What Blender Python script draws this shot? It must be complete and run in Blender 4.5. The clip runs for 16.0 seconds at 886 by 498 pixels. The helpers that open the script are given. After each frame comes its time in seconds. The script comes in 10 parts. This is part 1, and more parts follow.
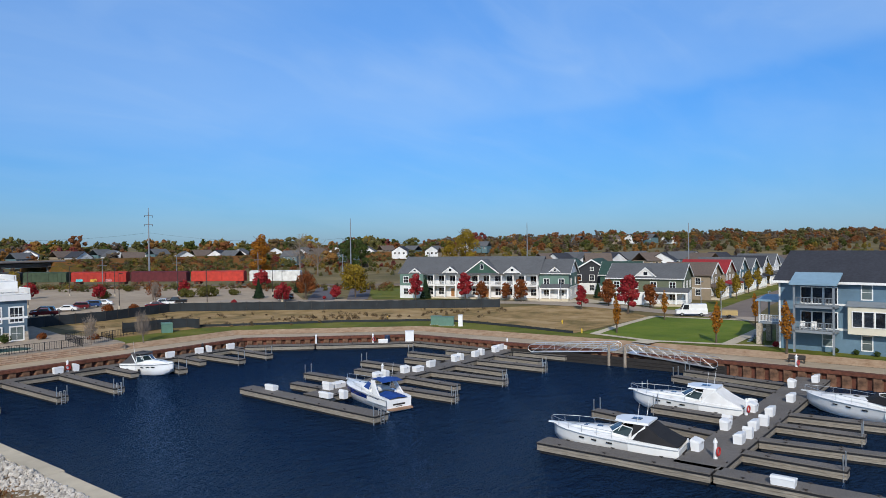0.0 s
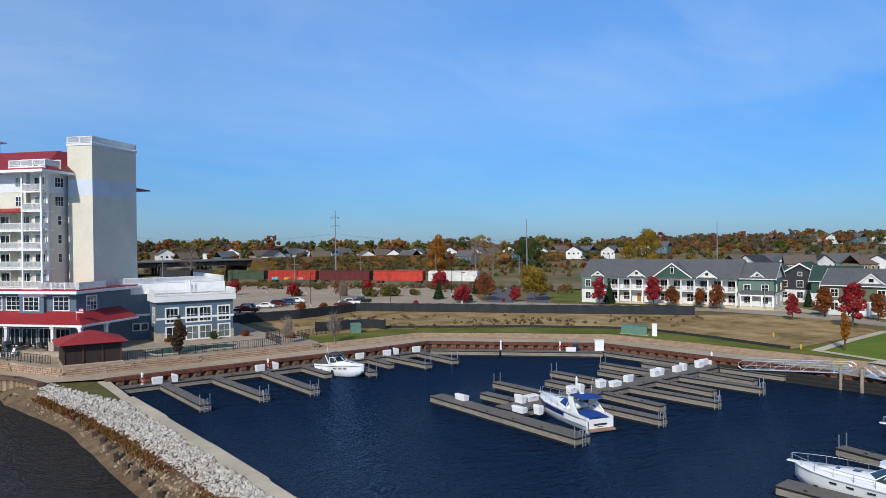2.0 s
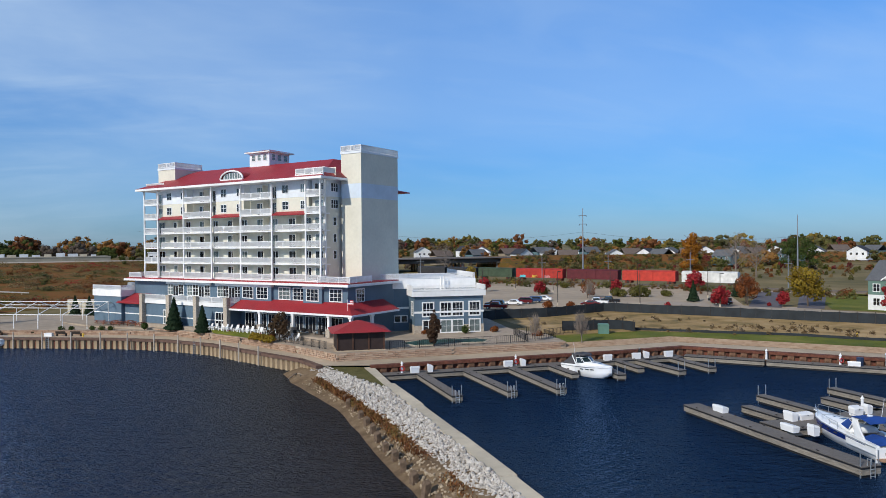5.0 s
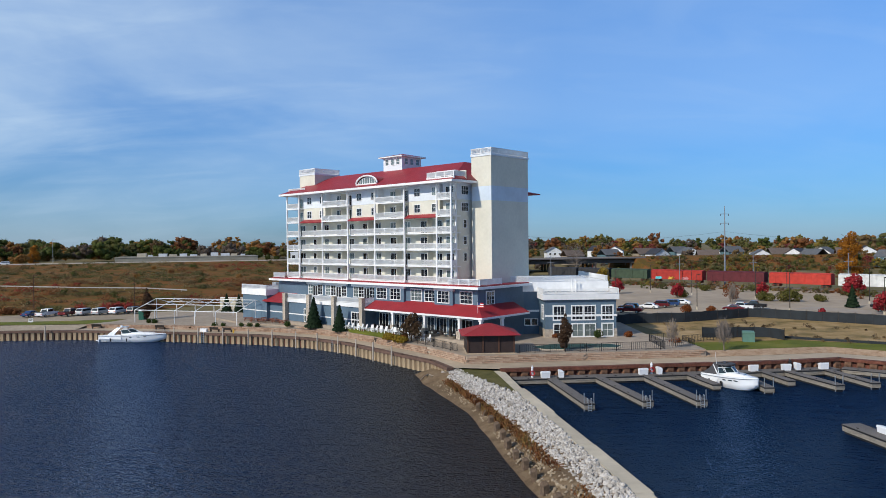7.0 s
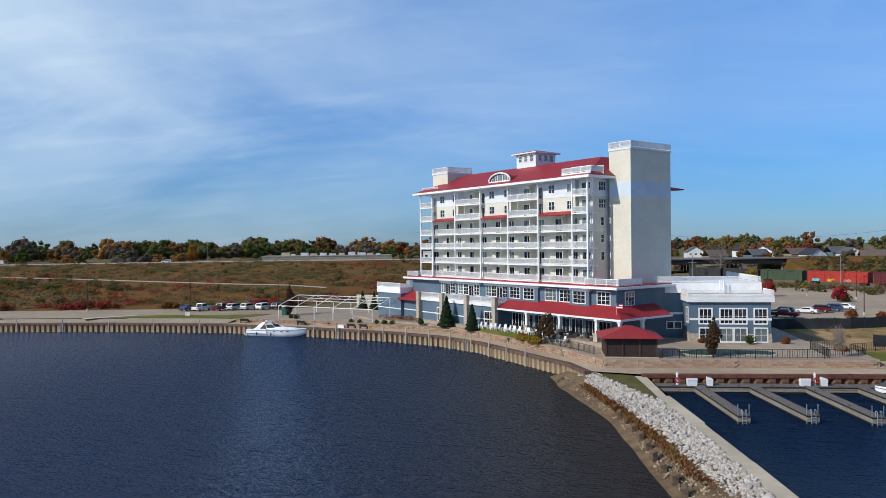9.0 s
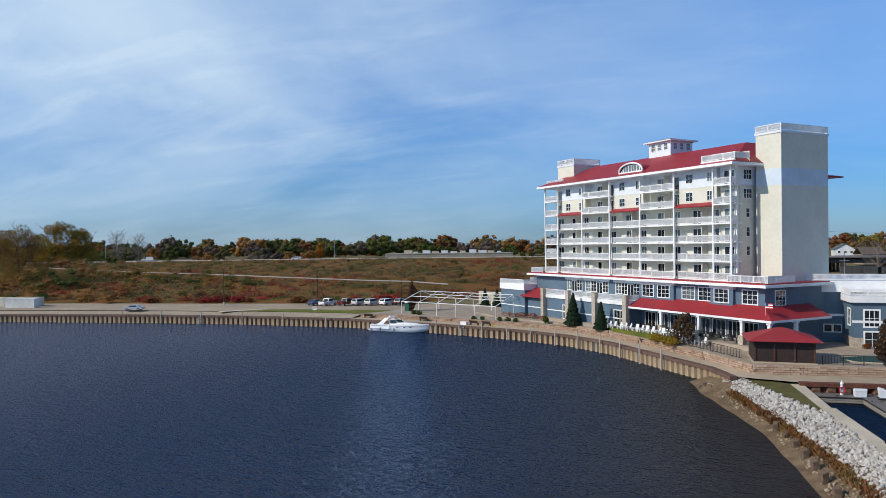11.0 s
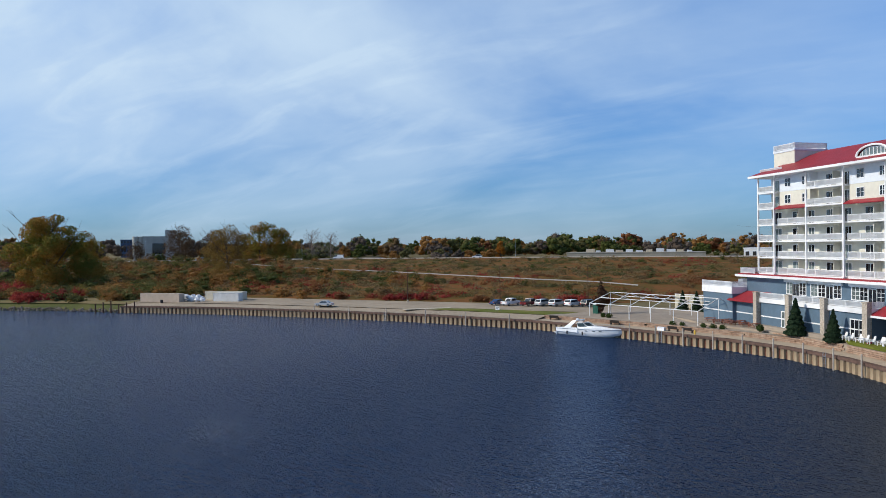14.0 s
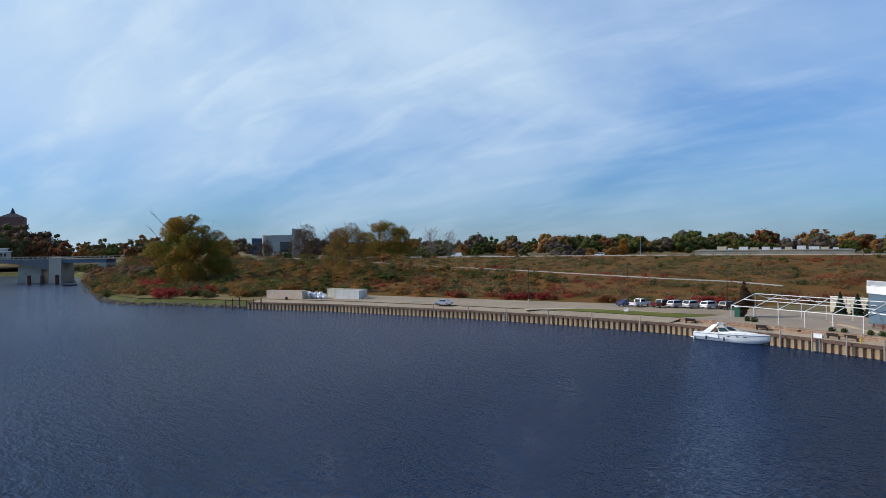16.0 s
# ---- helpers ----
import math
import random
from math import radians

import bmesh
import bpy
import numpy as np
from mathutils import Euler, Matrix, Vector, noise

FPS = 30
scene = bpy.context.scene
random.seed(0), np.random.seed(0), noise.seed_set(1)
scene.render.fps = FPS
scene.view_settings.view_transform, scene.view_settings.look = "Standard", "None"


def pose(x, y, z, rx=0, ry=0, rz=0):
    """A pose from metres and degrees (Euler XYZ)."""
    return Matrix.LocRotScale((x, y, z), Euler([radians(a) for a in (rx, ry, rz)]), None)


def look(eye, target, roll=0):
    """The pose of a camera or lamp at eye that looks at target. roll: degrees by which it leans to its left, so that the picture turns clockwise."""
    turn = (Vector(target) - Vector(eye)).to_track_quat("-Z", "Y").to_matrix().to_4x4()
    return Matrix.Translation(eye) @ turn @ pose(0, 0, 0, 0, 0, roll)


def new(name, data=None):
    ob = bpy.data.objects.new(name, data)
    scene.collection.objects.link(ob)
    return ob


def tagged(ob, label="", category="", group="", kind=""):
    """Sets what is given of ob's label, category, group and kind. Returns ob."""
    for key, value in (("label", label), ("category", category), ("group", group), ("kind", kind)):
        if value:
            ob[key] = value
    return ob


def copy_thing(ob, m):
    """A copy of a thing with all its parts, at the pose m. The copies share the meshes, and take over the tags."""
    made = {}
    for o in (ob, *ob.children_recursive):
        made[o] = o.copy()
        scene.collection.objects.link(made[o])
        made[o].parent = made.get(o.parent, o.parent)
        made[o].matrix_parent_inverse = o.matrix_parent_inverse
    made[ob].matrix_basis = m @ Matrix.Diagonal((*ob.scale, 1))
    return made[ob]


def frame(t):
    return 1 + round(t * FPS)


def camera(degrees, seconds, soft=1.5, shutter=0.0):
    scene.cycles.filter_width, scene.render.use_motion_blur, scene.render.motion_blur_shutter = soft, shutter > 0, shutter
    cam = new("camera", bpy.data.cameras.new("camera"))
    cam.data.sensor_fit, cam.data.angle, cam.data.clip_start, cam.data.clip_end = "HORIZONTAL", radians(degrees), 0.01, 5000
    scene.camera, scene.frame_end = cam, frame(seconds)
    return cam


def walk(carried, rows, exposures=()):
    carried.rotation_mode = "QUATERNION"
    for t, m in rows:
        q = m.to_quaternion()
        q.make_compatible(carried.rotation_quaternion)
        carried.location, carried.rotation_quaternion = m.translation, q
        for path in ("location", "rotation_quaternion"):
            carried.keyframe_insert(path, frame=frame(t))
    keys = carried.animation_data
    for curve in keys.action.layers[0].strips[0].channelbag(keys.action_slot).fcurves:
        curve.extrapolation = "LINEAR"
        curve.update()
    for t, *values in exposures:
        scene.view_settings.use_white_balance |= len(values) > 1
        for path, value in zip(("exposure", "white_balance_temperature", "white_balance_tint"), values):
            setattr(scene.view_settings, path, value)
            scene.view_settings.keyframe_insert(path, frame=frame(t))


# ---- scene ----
# The camera: a drone some nineteen metres over the river mouth, turning left and drifting ahead.
cam = camera(64.4, 16.0, 0.8)
PATH = [
    (0.0, -0.97, -6.66, 17.89, -46.75, -0.61, 0.68),
    (0.5, -0.61, -4.84, 18.06, -43.50, -0.56, 0.66),
    (1.0, -0.29, -3.14, 18.24, -40.13, -0.54, 0.63),
    (1.5, -0.02, -1.83, 18.41, -36.93, -0.53, 0.59),
    (2.0, 0.16, -1.05, 18.53, -33.00, -0.53, 0.60),
    (2.5, 0.29, -0.73, 18.56, -29.28, -0.52, 0.48),
    (3.0, 0.35, -0.59, 18.49, -25.76, -0.47, 0.50),
    (3.5, 0.36, -0.52, 18.39, -22.30, -0.47, 0.51),
    (4.0, 0.34, -0.47, 18.33, -18.86, -0.45, 0.51),
    (6.5, 0.47, -0.28, 19.12, -5.39, -0.50, 0.58),
    (7.0, 0.43, -0.00, 19.16, -2.53, -0.45, 0.60),
    (7.5, 0.37, 0.40, 19.16, 0.27, -0.39, 0.58),
    (8.0, 0.25, 0.94, 19.11, 2.87, -0.34, 0.60),
    (8.5, 0.08, 1.59, 19.00, 5.50, -0.33, 0.59),
    (9.0, -0.14, 2.32, 18.88, 8.08, -0.34, 0.61),
    (11.5, -2.24, 7.20, 18.14, 20.23, -0.36, 0.70),
    (12.0, -2.89, 8.28, 18.09, 22.63, -0.35, 0.71),
    (12.5, -3.62, 9.39, 18.06, 25.05, -0.31, 0.68),
    (13.0, -4.42, 10.53, 18.04, 27.48, -0.29, 0.68),
    (13.5, -5.31, 11.68, 18.01, 29.92, -0.30, 0.70),
    (14.0, -6.26, 12.82, 17.99, 32.31, -0.28, 0.65),
    (14.5, -7.28, 13.95, 17.96, 34.70, -0.28, 0.64),
    (15.0, -8.35, 15.07, 17.93, 37.07, -0.30, 0.63),
    (15.5, -9.47, 16.19, 17.88, 39.44, -0.33, 0.69),
    (16.0, -10.64, 17.30, 17.84, 41.83, -0.32, 0.77),
]
walk(cam, [(t, pose(x, y, z, 90 + tilt, lean, turn)) for t, x, y, z, turn, tilt, lean in PATH])

# ---- sky, sun ----
SUN_TO = Vector((-0.665, -0.519, 0.534)).normalized()
scene.view_settings.exposure = 0.0


def make_world():
    world = bpy.data.worlds.new("sky")
    scene.world = world
    world.use_nodes = True
    nt = world.node_tree
    nt.nodes.clear()
    out = nt.nodes.new("ShaderNodeOutputWorld")
    bg = nt.nodes.new("ShaderNodeBackground")
    sky = nt.nodes.new("ShaderNodeTexSky")
    sky.sky_type = "NISHITA"
    sky.sun_disc = False
    sky.sun_elevation = math.asin(SUN_TO.z)
    sky.sun_rotation = math.atan2(SUN_TO.x, SUN_TO.y)
    sky.air_density, sky.dust_density, sky.ozone_density = 1.0, 0.3, 3.0
    coord = nt.nodes.new("ShaderNodeTexCoord")
    sep = nt.nodes.new("ShaderNodeSeparateXYZ")
    nt.links.new(coord.outputs["Generated"], sep.inputs[0])

    def calc(op, a, b=0.0):
        n = nt.nodes.new("ShaderNodeMath")
        n.operation = op
        for k, val in enumerate((a, b)):
            if isinstance(val, (int, float)):
                n.inputs[k].default_value = val
            else:
                nt.links.new(val, n.inputs[k])
        return n.outputs[0]

    # cirrus on a high flat layer
    low = calc("ADD", calc("MAXIMUM", sep.outputs[2], 0.0), 0.27)
    px, py = calc("DIVIDE", sep.outputs[0], low), calc("DIVIDE", sep.outputs[1], low)
    comb = nt.nodes.new("ShaderNodeCombineXYZ")
    nt.links.new(px, comb.inputs[0])
    nt.links.new(py, comb.inputs[1])

    def cloud(scale, turn, stretch, shift, lo, hi, dist):
        mp = nt.nodes.new("ShaderNodeMapping")
        mp.inputs["Rotation"].default_value = (0, 0, radians(turn))
        mp.inputs["Scale"].default_value = (1.0, stretch, 1)
        mp.inputs["Location"].default_value = (shift, shift * 0.7, shift)
        nt.links.new(comb.outputs[0], mp.inputs[0])
        nz = nt.nodes.new("ShaderNodeTexNoise")
        nz.inputs["Scale"].default_value = scale
        nz.inputs["Detail"].default_value = 7
        nz.inputs["Roughness"].default_value = 0.52
        nz.inputs["Distortion"].default_value = dist
        nt.links.new(mp.outputs[0], nz.inputs["Vector"])
        rg = nt.nodes.new("ShaderNodeMapRange")
        rg.interpolation_type = "SMOOTHSTEP"
        rg.inputs["From Min"].default_value, rg.inputs["From Max"].default_value = lo, hi
        nt.links.new(nz.outputs["Fac"], rg.inputs["Value"])
        return rg.outputs[0]

    veil = cloud(0.66, 35, 1.35, 3.1, 0.24, 0.69, 0.35)
    streak = cloud(1.9, 30, 2.6, 7.7, 0.42, 0.78, 0.9)
    mass = calc("ADD", calc("ADD", calc("MULTIPLY", veil, 0.62), calc("MULTIPLY", streak, 0.18)), 0.14)
    # thicker towards the river's upper reach
    west = calc("ADD", calc("MULTIPLY", sep.outputs[0], -1.05), calc("ADD", calc("MULTIPLY", sep.outputs[1], 0.16), 0.42))
    mass = calc("MULTIPLY", mass, calc("MAXIMUM", west, 0.36))

    def step(value, lo, hi):
        rg = nt.nodes.new("ShaderNodeMapRange")
        rg.interpolation_type = "SMOOTHSTEP"
        rg.inputs["From Min"].default_value, rg.inputs["From Max"].default_value = lo, hi
        nt.links.new(value, rg.inputs["Value"])
        return rg.outputs[0]

    # one cirrus sheet with a clean curved edge in the east
    bend = calc("SUBTRACT", py, 0.72)
    edge = calc("ADD", calc("SUBTRACT", px, 1.86), calc("MULTIPLY", calc("MULTIPLY", bend, bend), 0.37))
    edge = calc("ADD", edge, calc("MULTIPLY", streak, 0.10))
    sheet = calc("MULTIPLY", step(edge, -0.62, 0.0), calc("SUBTRACT", 1.0, step(edge, 0.0, 0.13)))
    sheet = calc("MULTIPLY", sheet, calc("MULTIPLY", calc("SUBTRACT", 1.0, step(py, 0.95, 1.9)), 0.13))
    mass = calc("ADD", mass, sheet)
    thin = calc("ADD", calc("MULTIPLY", step(sep.outputs[2], 0.02, 0.22), 0.52), 0.48)
    mass = calc("MINIMUM", calc("MULTIPLY", mass, thin), 0.92)
    mix = nt.nodes.new("ShaderNodeMix")
    mix.data_type = "RGBA"
    nt.links.new(mass, mix.inputs[0])
    tone = nt.nodes.new("ShaderNodeMix")
    tone.data_type, tone.blend_type = "RGBA", "MULTIPLY"
    tone.inputs[0].default_value = 1.0
    ramp = nt.nodes.new("ShaderNodeValToRGB")
    stops = [(0.0, (0.30, 0.52, 0.92)), (0.10, (0.26, 0.63, 1.10)), (0.32, (0.29, 0.92, 1.55)), (0.6, (0.16, 0.46, 0.82))]
    for k, (pos, c) in enumerate(stops):
        e = ramp.color_ramp.elements[k] if k < 2 else ramp.color_ramp.elements.new(pos)
        e.position, e.color = pos, (*c, 1)
    nt.links.new(sep.outputs[2], ramp.inputs[0])
    nt.links.new(ramp.outputs[0], tone.inputs[7])
    nt.links.new(sky.outputs[0], tone.inputs[6])
    nt.links.new(tone.outputs[2], mix.inputs[6])
    mix.inputs[7].default_value = (5.95, 7.5, 9.1, 1)
    nt.links.new(mix.outputs[2], bg.inputs[0])
    bg.inputs[1].default_value = 0.10
    nt.links.new(bg.outputs[0], out.inputs[0])


make_world()
sun_data = bpy.data.lights.new("sun", "SUN")
sun_data.energy, sun_data.angle, sun_data.color = 3.45, radians(0.55), (1.0, 0.93, 0.82)
sun = new("sun", sun_data)
sun.matrix_world = look(SUN_TO * 50, (0, 0, 0))

# ---- materials ----
MATS = {}


def mat(name, base, rough=0.7, var=0.12, scale=1.5, big=0.12, bump=0.15, bscale=25, metal=0.0, spec=0.4, rnd=0.0, bands=None, streak=None):
    """A procedural surface: two scales of colour change, fine relief, and, on asking, lap lines (axis, metres, depth) or grain."""
    if name in MATS:
        return MATS[name]
    m = bpy.data.materials.new(name)
    m.use_nodes = True
    nt = m.node_tree
    bs = nt.nodes["Principled BSDF"]
    bs.inputs["Roughness"].default_value = rough
    bs.inputs["Metallic"].default_value = metal
    bs.inputs["Specular IOR Level"].default_value = spec
    co = nt.nodes.new("ShaderNodeTexCoord")

    def noise_at(s, detail=4, vec=None):
        n = nt.nodes.new("ShaderNodeTexNoise")
        n.inputs["Scale"].default_value, n.inputs["Detail"].default_value = s, detail
        nt.links.new(vec or co.outputs["Object"], n.inputs["Vector"])
        return n.outputs["Fac"]

    vec = None
    if streak:
        mp = nt.nodes.new("ShaderNodeMapping")
        mp.inputs["Scale"].default_value = streak
        nt.links.new(co.outputs["Object"], mp.inputs[0])
        vec = mp.outputs[0]

    def blend(fac, lo, hi, prev=None):
        rg = nt.nodes.new("ShaderNodeMapRange")
        rg.inputs["From Min"].default_value, rg.inputs["From Max"].default_value = 0.3, 0.7
        rg.inputs["To Min"].default_value, rg.inputs["To Max"].default_value = lo, hi
        nt.links.new(fac, rg.inputs["Value"])
        return rg.outputs[0]

    f1 = blend(noise_at(scale, 5, vec), 1 - var, 1 + var)
    f2 = blend(noise_at(scale * 0.13, 3), 1 - big, 1 + big)
    mul = nt.nodes.new("ShaderNodeMath")
    mul.operation = "MULTIPLY"
    nt.links.new(f1, mul.inputs[0])
    nt.links.new(f2, mul.inputs[1])
    fac = mul.outputs[0]
    if rnd:
        oi = nt.nodes.new("ShaderNodeObjectInfo")
        rr = nt.nodes.new("ShaderNodeMapRange")
        rr.inputs["To Min"].default_value, rr.inputs["To Max"].default_value = 1 - rnd, 1 + rnd
        nt.links.new(oi.outputs["Random"], rr.inputs["Value"])
        m2 = nt.nodes.new("ShaderNodeMath")
        m2.operation = "MULTIPLY"
        nt.links.new(fac, m2.inputs[0])
        nt.links.new(rr.outputs[0], m2.inputs[1])
        fac = m2.outputs[0]
    vm = nt.nodes.new("ShaderNodeVectorMath")
    vm.operation = "SCALE"
    vm.inputs[0].default_value = base
    nt.links.new(fac, vm.inputs["Scale"])
    nt.links.new(vm.outputs[0], bs.inputs["Base Color"])
    height = noise_at(bscale, 3, vec)
    if bands:
        axis, size, depth = bands
        sp = nt.nodes.new("ShaderNodeSeparateXYZ")
        nt.links.new(co.outputs["Object"], sp.inputs[0])
        fr = nt.nodes.new("ShaderNodeMath")
        fr.operation = "MULTIPLY"
        fr.inputs[1].default_value = 1 / size
        nt.links.new(sp.outputs["XYZ".index(axis)], fr.inputs[0])
        fc = nt.nodes.new("ShaderNodeMath")
        fc.operation = "FRACT"
        nt.links.new(fr.outputs[0], fc.inputs[0])
        ad = nt.nodes.new("ShaderNodeMath")
        ad.operation = "MULTIPLY_ADD"
        ad.inputs[1].default_value = depth
        nt.links.new(fc.outputs[0], ad.inputs[0])
        nt.links.new(height, ad.inputs[2])
        height = ad.outputs[0]
    if bump:
        bp = nt.nodes.new("ShaderNodeBump")
        bp.inputs["Strength"].default_value = bump
        bp.inputs["Distance"].default_value = 0.05
        nt.links.new(height, bp.inputs["Height"])
        nt.links.new(bp.outputs[0], bs.inputs["Normal"])
    MATS[name] = m
    return m


def mottled(name, tones, scale, rough=0.9, bump=0.5, bscale=6, island=False, rnd=False, spread=0.44, amount=0.24):
    """Several colours mixed by noise (grass, soil, foliage)."""
    if name in MATS:
        return MATS[name]
    m = bpy.data.materials.new(name)
    m.use_nodes = True
    nt = m.node_tree
    bs = nt.nodes["Principled BSDF"]
    bs.inputs["Roughness"].default_value = rough
    bs.inputs["Specular IOR Level"].default_value = 0.2
    co = nt.nodes.new("ShaderNodeTexCoord")
    n = nt.nodes.new("ShaderNodeTexNoise")
    n.inputs["Scale"].default_value, n.inputs["Detail"].default_value, n.inputs["Roughness"].default_value = scale, 6, 0.65
    nt.links.new(co.outputs["Object"], n.inputs["Vector"])
    fac = n.outputs["Fac"]
    if island or rnd:
        g = nt.nodes.new("ShaderNodeNewGeometry" if island else "ShaderNodeObjectInfo")
        src = g.outputs["Random Per Island"] if island else g.outputs["Random"]
        mm = nt.nodes.new("ShaderNodeMath")
        mm.operation = "MULTIPLY_ADD"
        mm.inputs[1].default_value = amount
        nt.links.new(src, mm.inputs[0])
        sb = nt.nodes.new("ShaderNodeMath")
        sb.operation = "SUBTRACT"
        sb.inputs[1].default_value = amount / 2
        nt.links.new(fac, sb.inputs[0])
        nt.links.new(sb.outputs[0], mm.inputs[2])
        fac = mm.outputs[0]
    ramp = nt.nodes.new("ShaderNodeValToRGB")
    el = ramp.color_ramp.elements
    for k, c in enumerate(tones):
        pos = 0.5 - spread / 2 + spread * k / max(1, len(tones) - 1)
        e = el[k] if k < 2 else el.new(pos)
        e.position, e.color = pos, (*c, 1)
    nt.links.new(fac, ramp.inputs[0])
    nt.links.new(ramp.outputs[0], bs.inputs["Base Color"])
    if bump:
        nb = nt.nodes.new("ShaderNodeTexNoise")
        nb.inputs["Scale"].default_value, nb.inputs["Detail"].default_value = bscale, 4
        nt.links.new(co.outputs["Object"], nb.inputs["Vector"])
        bp = nt.nodes.new("ShaderNodeBump")
        bp.inputs["Strength"].default_value, bp.inputs["Distance"].default_value = bump, 0.1
        nt.links.new(nb.outputs["Fac"], bp.inputs["Height"])
        nt.links.new(bp.outputs[0], bs.inputs["Normal"])
    MATS[name] = m
    return m


def water_mat():
    m = bpy.data.materials.new("river_water")
    m.use_nodes = True
    nt = m.node_tree
    nt.nodes.remove(nt.nodes["Principled BSDF"])
    body, gloss, fres, mixs = (nt.nodes.new("ShaderNode" + k) for k in ("BsdfDiffuse", "BsdfGlossy", "Fresnel", "MixShader"))
    gloss.inputs["Roughness"].default_value = 0.05
    fres.inputs["IOR"].default_value = 1.33
    nt.links.new(fres.outputs[0], mixs.inputs[0])
    nt.links.new(body.outputs[0], mixs.inputs[1])
    nt.links.new(gloss.outputs[0], mixs.inputs[2])
    nt.links.new(mixs.outputs[0], nt.nodes["Material Output"].inputs["Surface"])
    co = nt.nodes.new("ShaderNodeTexCoord")

    def nz(scale, detail, sx=1.0, sy=1.0, turn=0.0):
        mp = nt.nodes.new("ShaderNodeMapping")
        mp.inputs["Scale"].default_value = (sx, sy, 1)
        mp.inputs["Rotation"].default_value = (0, 0, radians(turn))
        nt.links.new(co.outputs["Object"], mp.inputs[0])
        n = nt.nodes.new("ShaderNodeTexNoise")
        n.inputs["Scale"].default_value, n.inputs["Detail"].default_value = scale, detail
        nt.links.new(mp.outputs[0], n.inputs["Vector"])
        return n.outputs["Fac"]

    def ramp_of(value, lo, hi):
        rg = nt.nodes.new("ShaderNodeMapRange")
        rg.interpolation_type = "SMOOTHSTEP"
        rg.inputs["From Min"].default_value, rg.inputs["From Max"].default_value = lo, hi
        nt.links.new(value, rg.inputs["Value"])
        return rg.outputs[0]

    def blend(fac, a, b):
        mx = nt.nodes.new("ShaderNodeMix")
        mx.data_type = "RGBA"
        nt.links.new(fac, mx.inputs[0])
        for k, c in ((6, a), (7, b)):
            if isinstance(c, tuple):
                mx.inputs[k].default_value = (*c, 1)
            else:
                nt.links.new(c, mx.inputs[k])
        return mx.outputs[2]

    # reflection tinted by position: sky glare kept upstream, dimmed and blued towards the basin
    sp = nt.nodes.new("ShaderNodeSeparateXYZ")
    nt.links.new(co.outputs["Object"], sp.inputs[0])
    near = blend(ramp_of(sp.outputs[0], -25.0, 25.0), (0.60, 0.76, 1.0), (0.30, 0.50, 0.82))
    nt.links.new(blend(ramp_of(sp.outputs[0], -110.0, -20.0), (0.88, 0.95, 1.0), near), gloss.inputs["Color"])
    # silt off the spit: distance west of the breakwater line
    dp = nt.nodes.new("ShaderNodeVectorMath")
    dp.operation = "DOT_PRODUCT"
    dp.inputs[1].default_value = (1.0, 0.095, 0)
    nt.links.new(co.outputs["Object"], dp.inputs[0])
    silt = nt.nodes.new("ShaderNodeMath")
    silt.operation = "MULTIPLY"
    nt.links.new(ramp_of(dp.outputs["Value"], -10.0, 14.0), silt.inputs[0])
    nt.links.new(ramp_of(dp.outputs["Value"], 22.0, 19.0), silt.inputs[1])
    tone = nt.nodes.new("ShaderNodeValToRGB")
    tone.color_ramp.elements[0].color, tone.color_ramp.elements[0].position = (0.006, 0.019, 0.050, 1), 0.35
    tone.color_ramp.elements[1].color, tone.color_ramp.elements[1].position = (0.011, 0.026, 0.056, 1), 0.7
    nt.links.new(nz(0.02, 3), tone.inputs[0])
    # body colour lightened upstream to stand in for reflected bright sky
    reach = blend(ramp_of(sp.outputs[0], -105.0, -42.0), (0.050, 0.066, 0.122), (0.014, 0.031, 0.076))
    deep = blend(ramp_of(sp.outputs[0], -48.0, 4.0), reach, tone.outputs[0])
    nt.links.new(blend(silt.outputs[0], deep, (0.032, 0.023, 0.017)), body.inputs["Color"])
    add = nt.nodes.new("ShaderNodeMath")
    add.operation = "MULTIPLY_ADD"
    add.inputs[1].default_value = 0.95
    nt.links.new(nz(2.2, 4, 1, 1.5, 55), add.inputs[0])
    chop = nt.nodes.new("ShaderNodeMath")
    chop.operation = "MULTIPLY_ADD"
    chop.inputs[1].default_value = 1.7
    nt.links.new(nz(0.33, 3, 1, 2.2, 35), chop.inputs[0])
    nt.links.new(nz(0.8, 4, 1, 1.9, 20), chop.inputs[2])
    nt.links.new(chop.outputs[0], add.inputs[2])
    bp = nt.nodes.new("ShaderNodeBump")
    bp.inputs["Distance"].default_value = 0.62
    swell = nt.nodes.new("ShaderNodeMapRange")
    swell.inputs["From Min"].default_value, swell.inputs["From Max"].default_value = -200.0, -75.0
    swell.inputs["To Min"].default_value, swell.inputs["To Max"].default_value = 0.5, 1.0
    nt.links.new(sp.outputs[0], swell.inputs["Value"])
    nt.links.new(swell.outputs[0], bp.inputs["Strength"])
    nt.links.new(add.outputs[0], bp.inputs["Height"])
    for n in (body, gloss, fres):
        nt.links.new(bp.outputs[0], n.inputs["Normal"])
    return m


def glass_mat(name, tint, rough=0.04):
    if name in MATS:
        return MATS[name]
    m = mat(name, tint, rough=rough, var=0.3, scale=0.8, big=0.3, bump=0.02, bscale=2, spec=0.9, rnd=0.35)
    return m


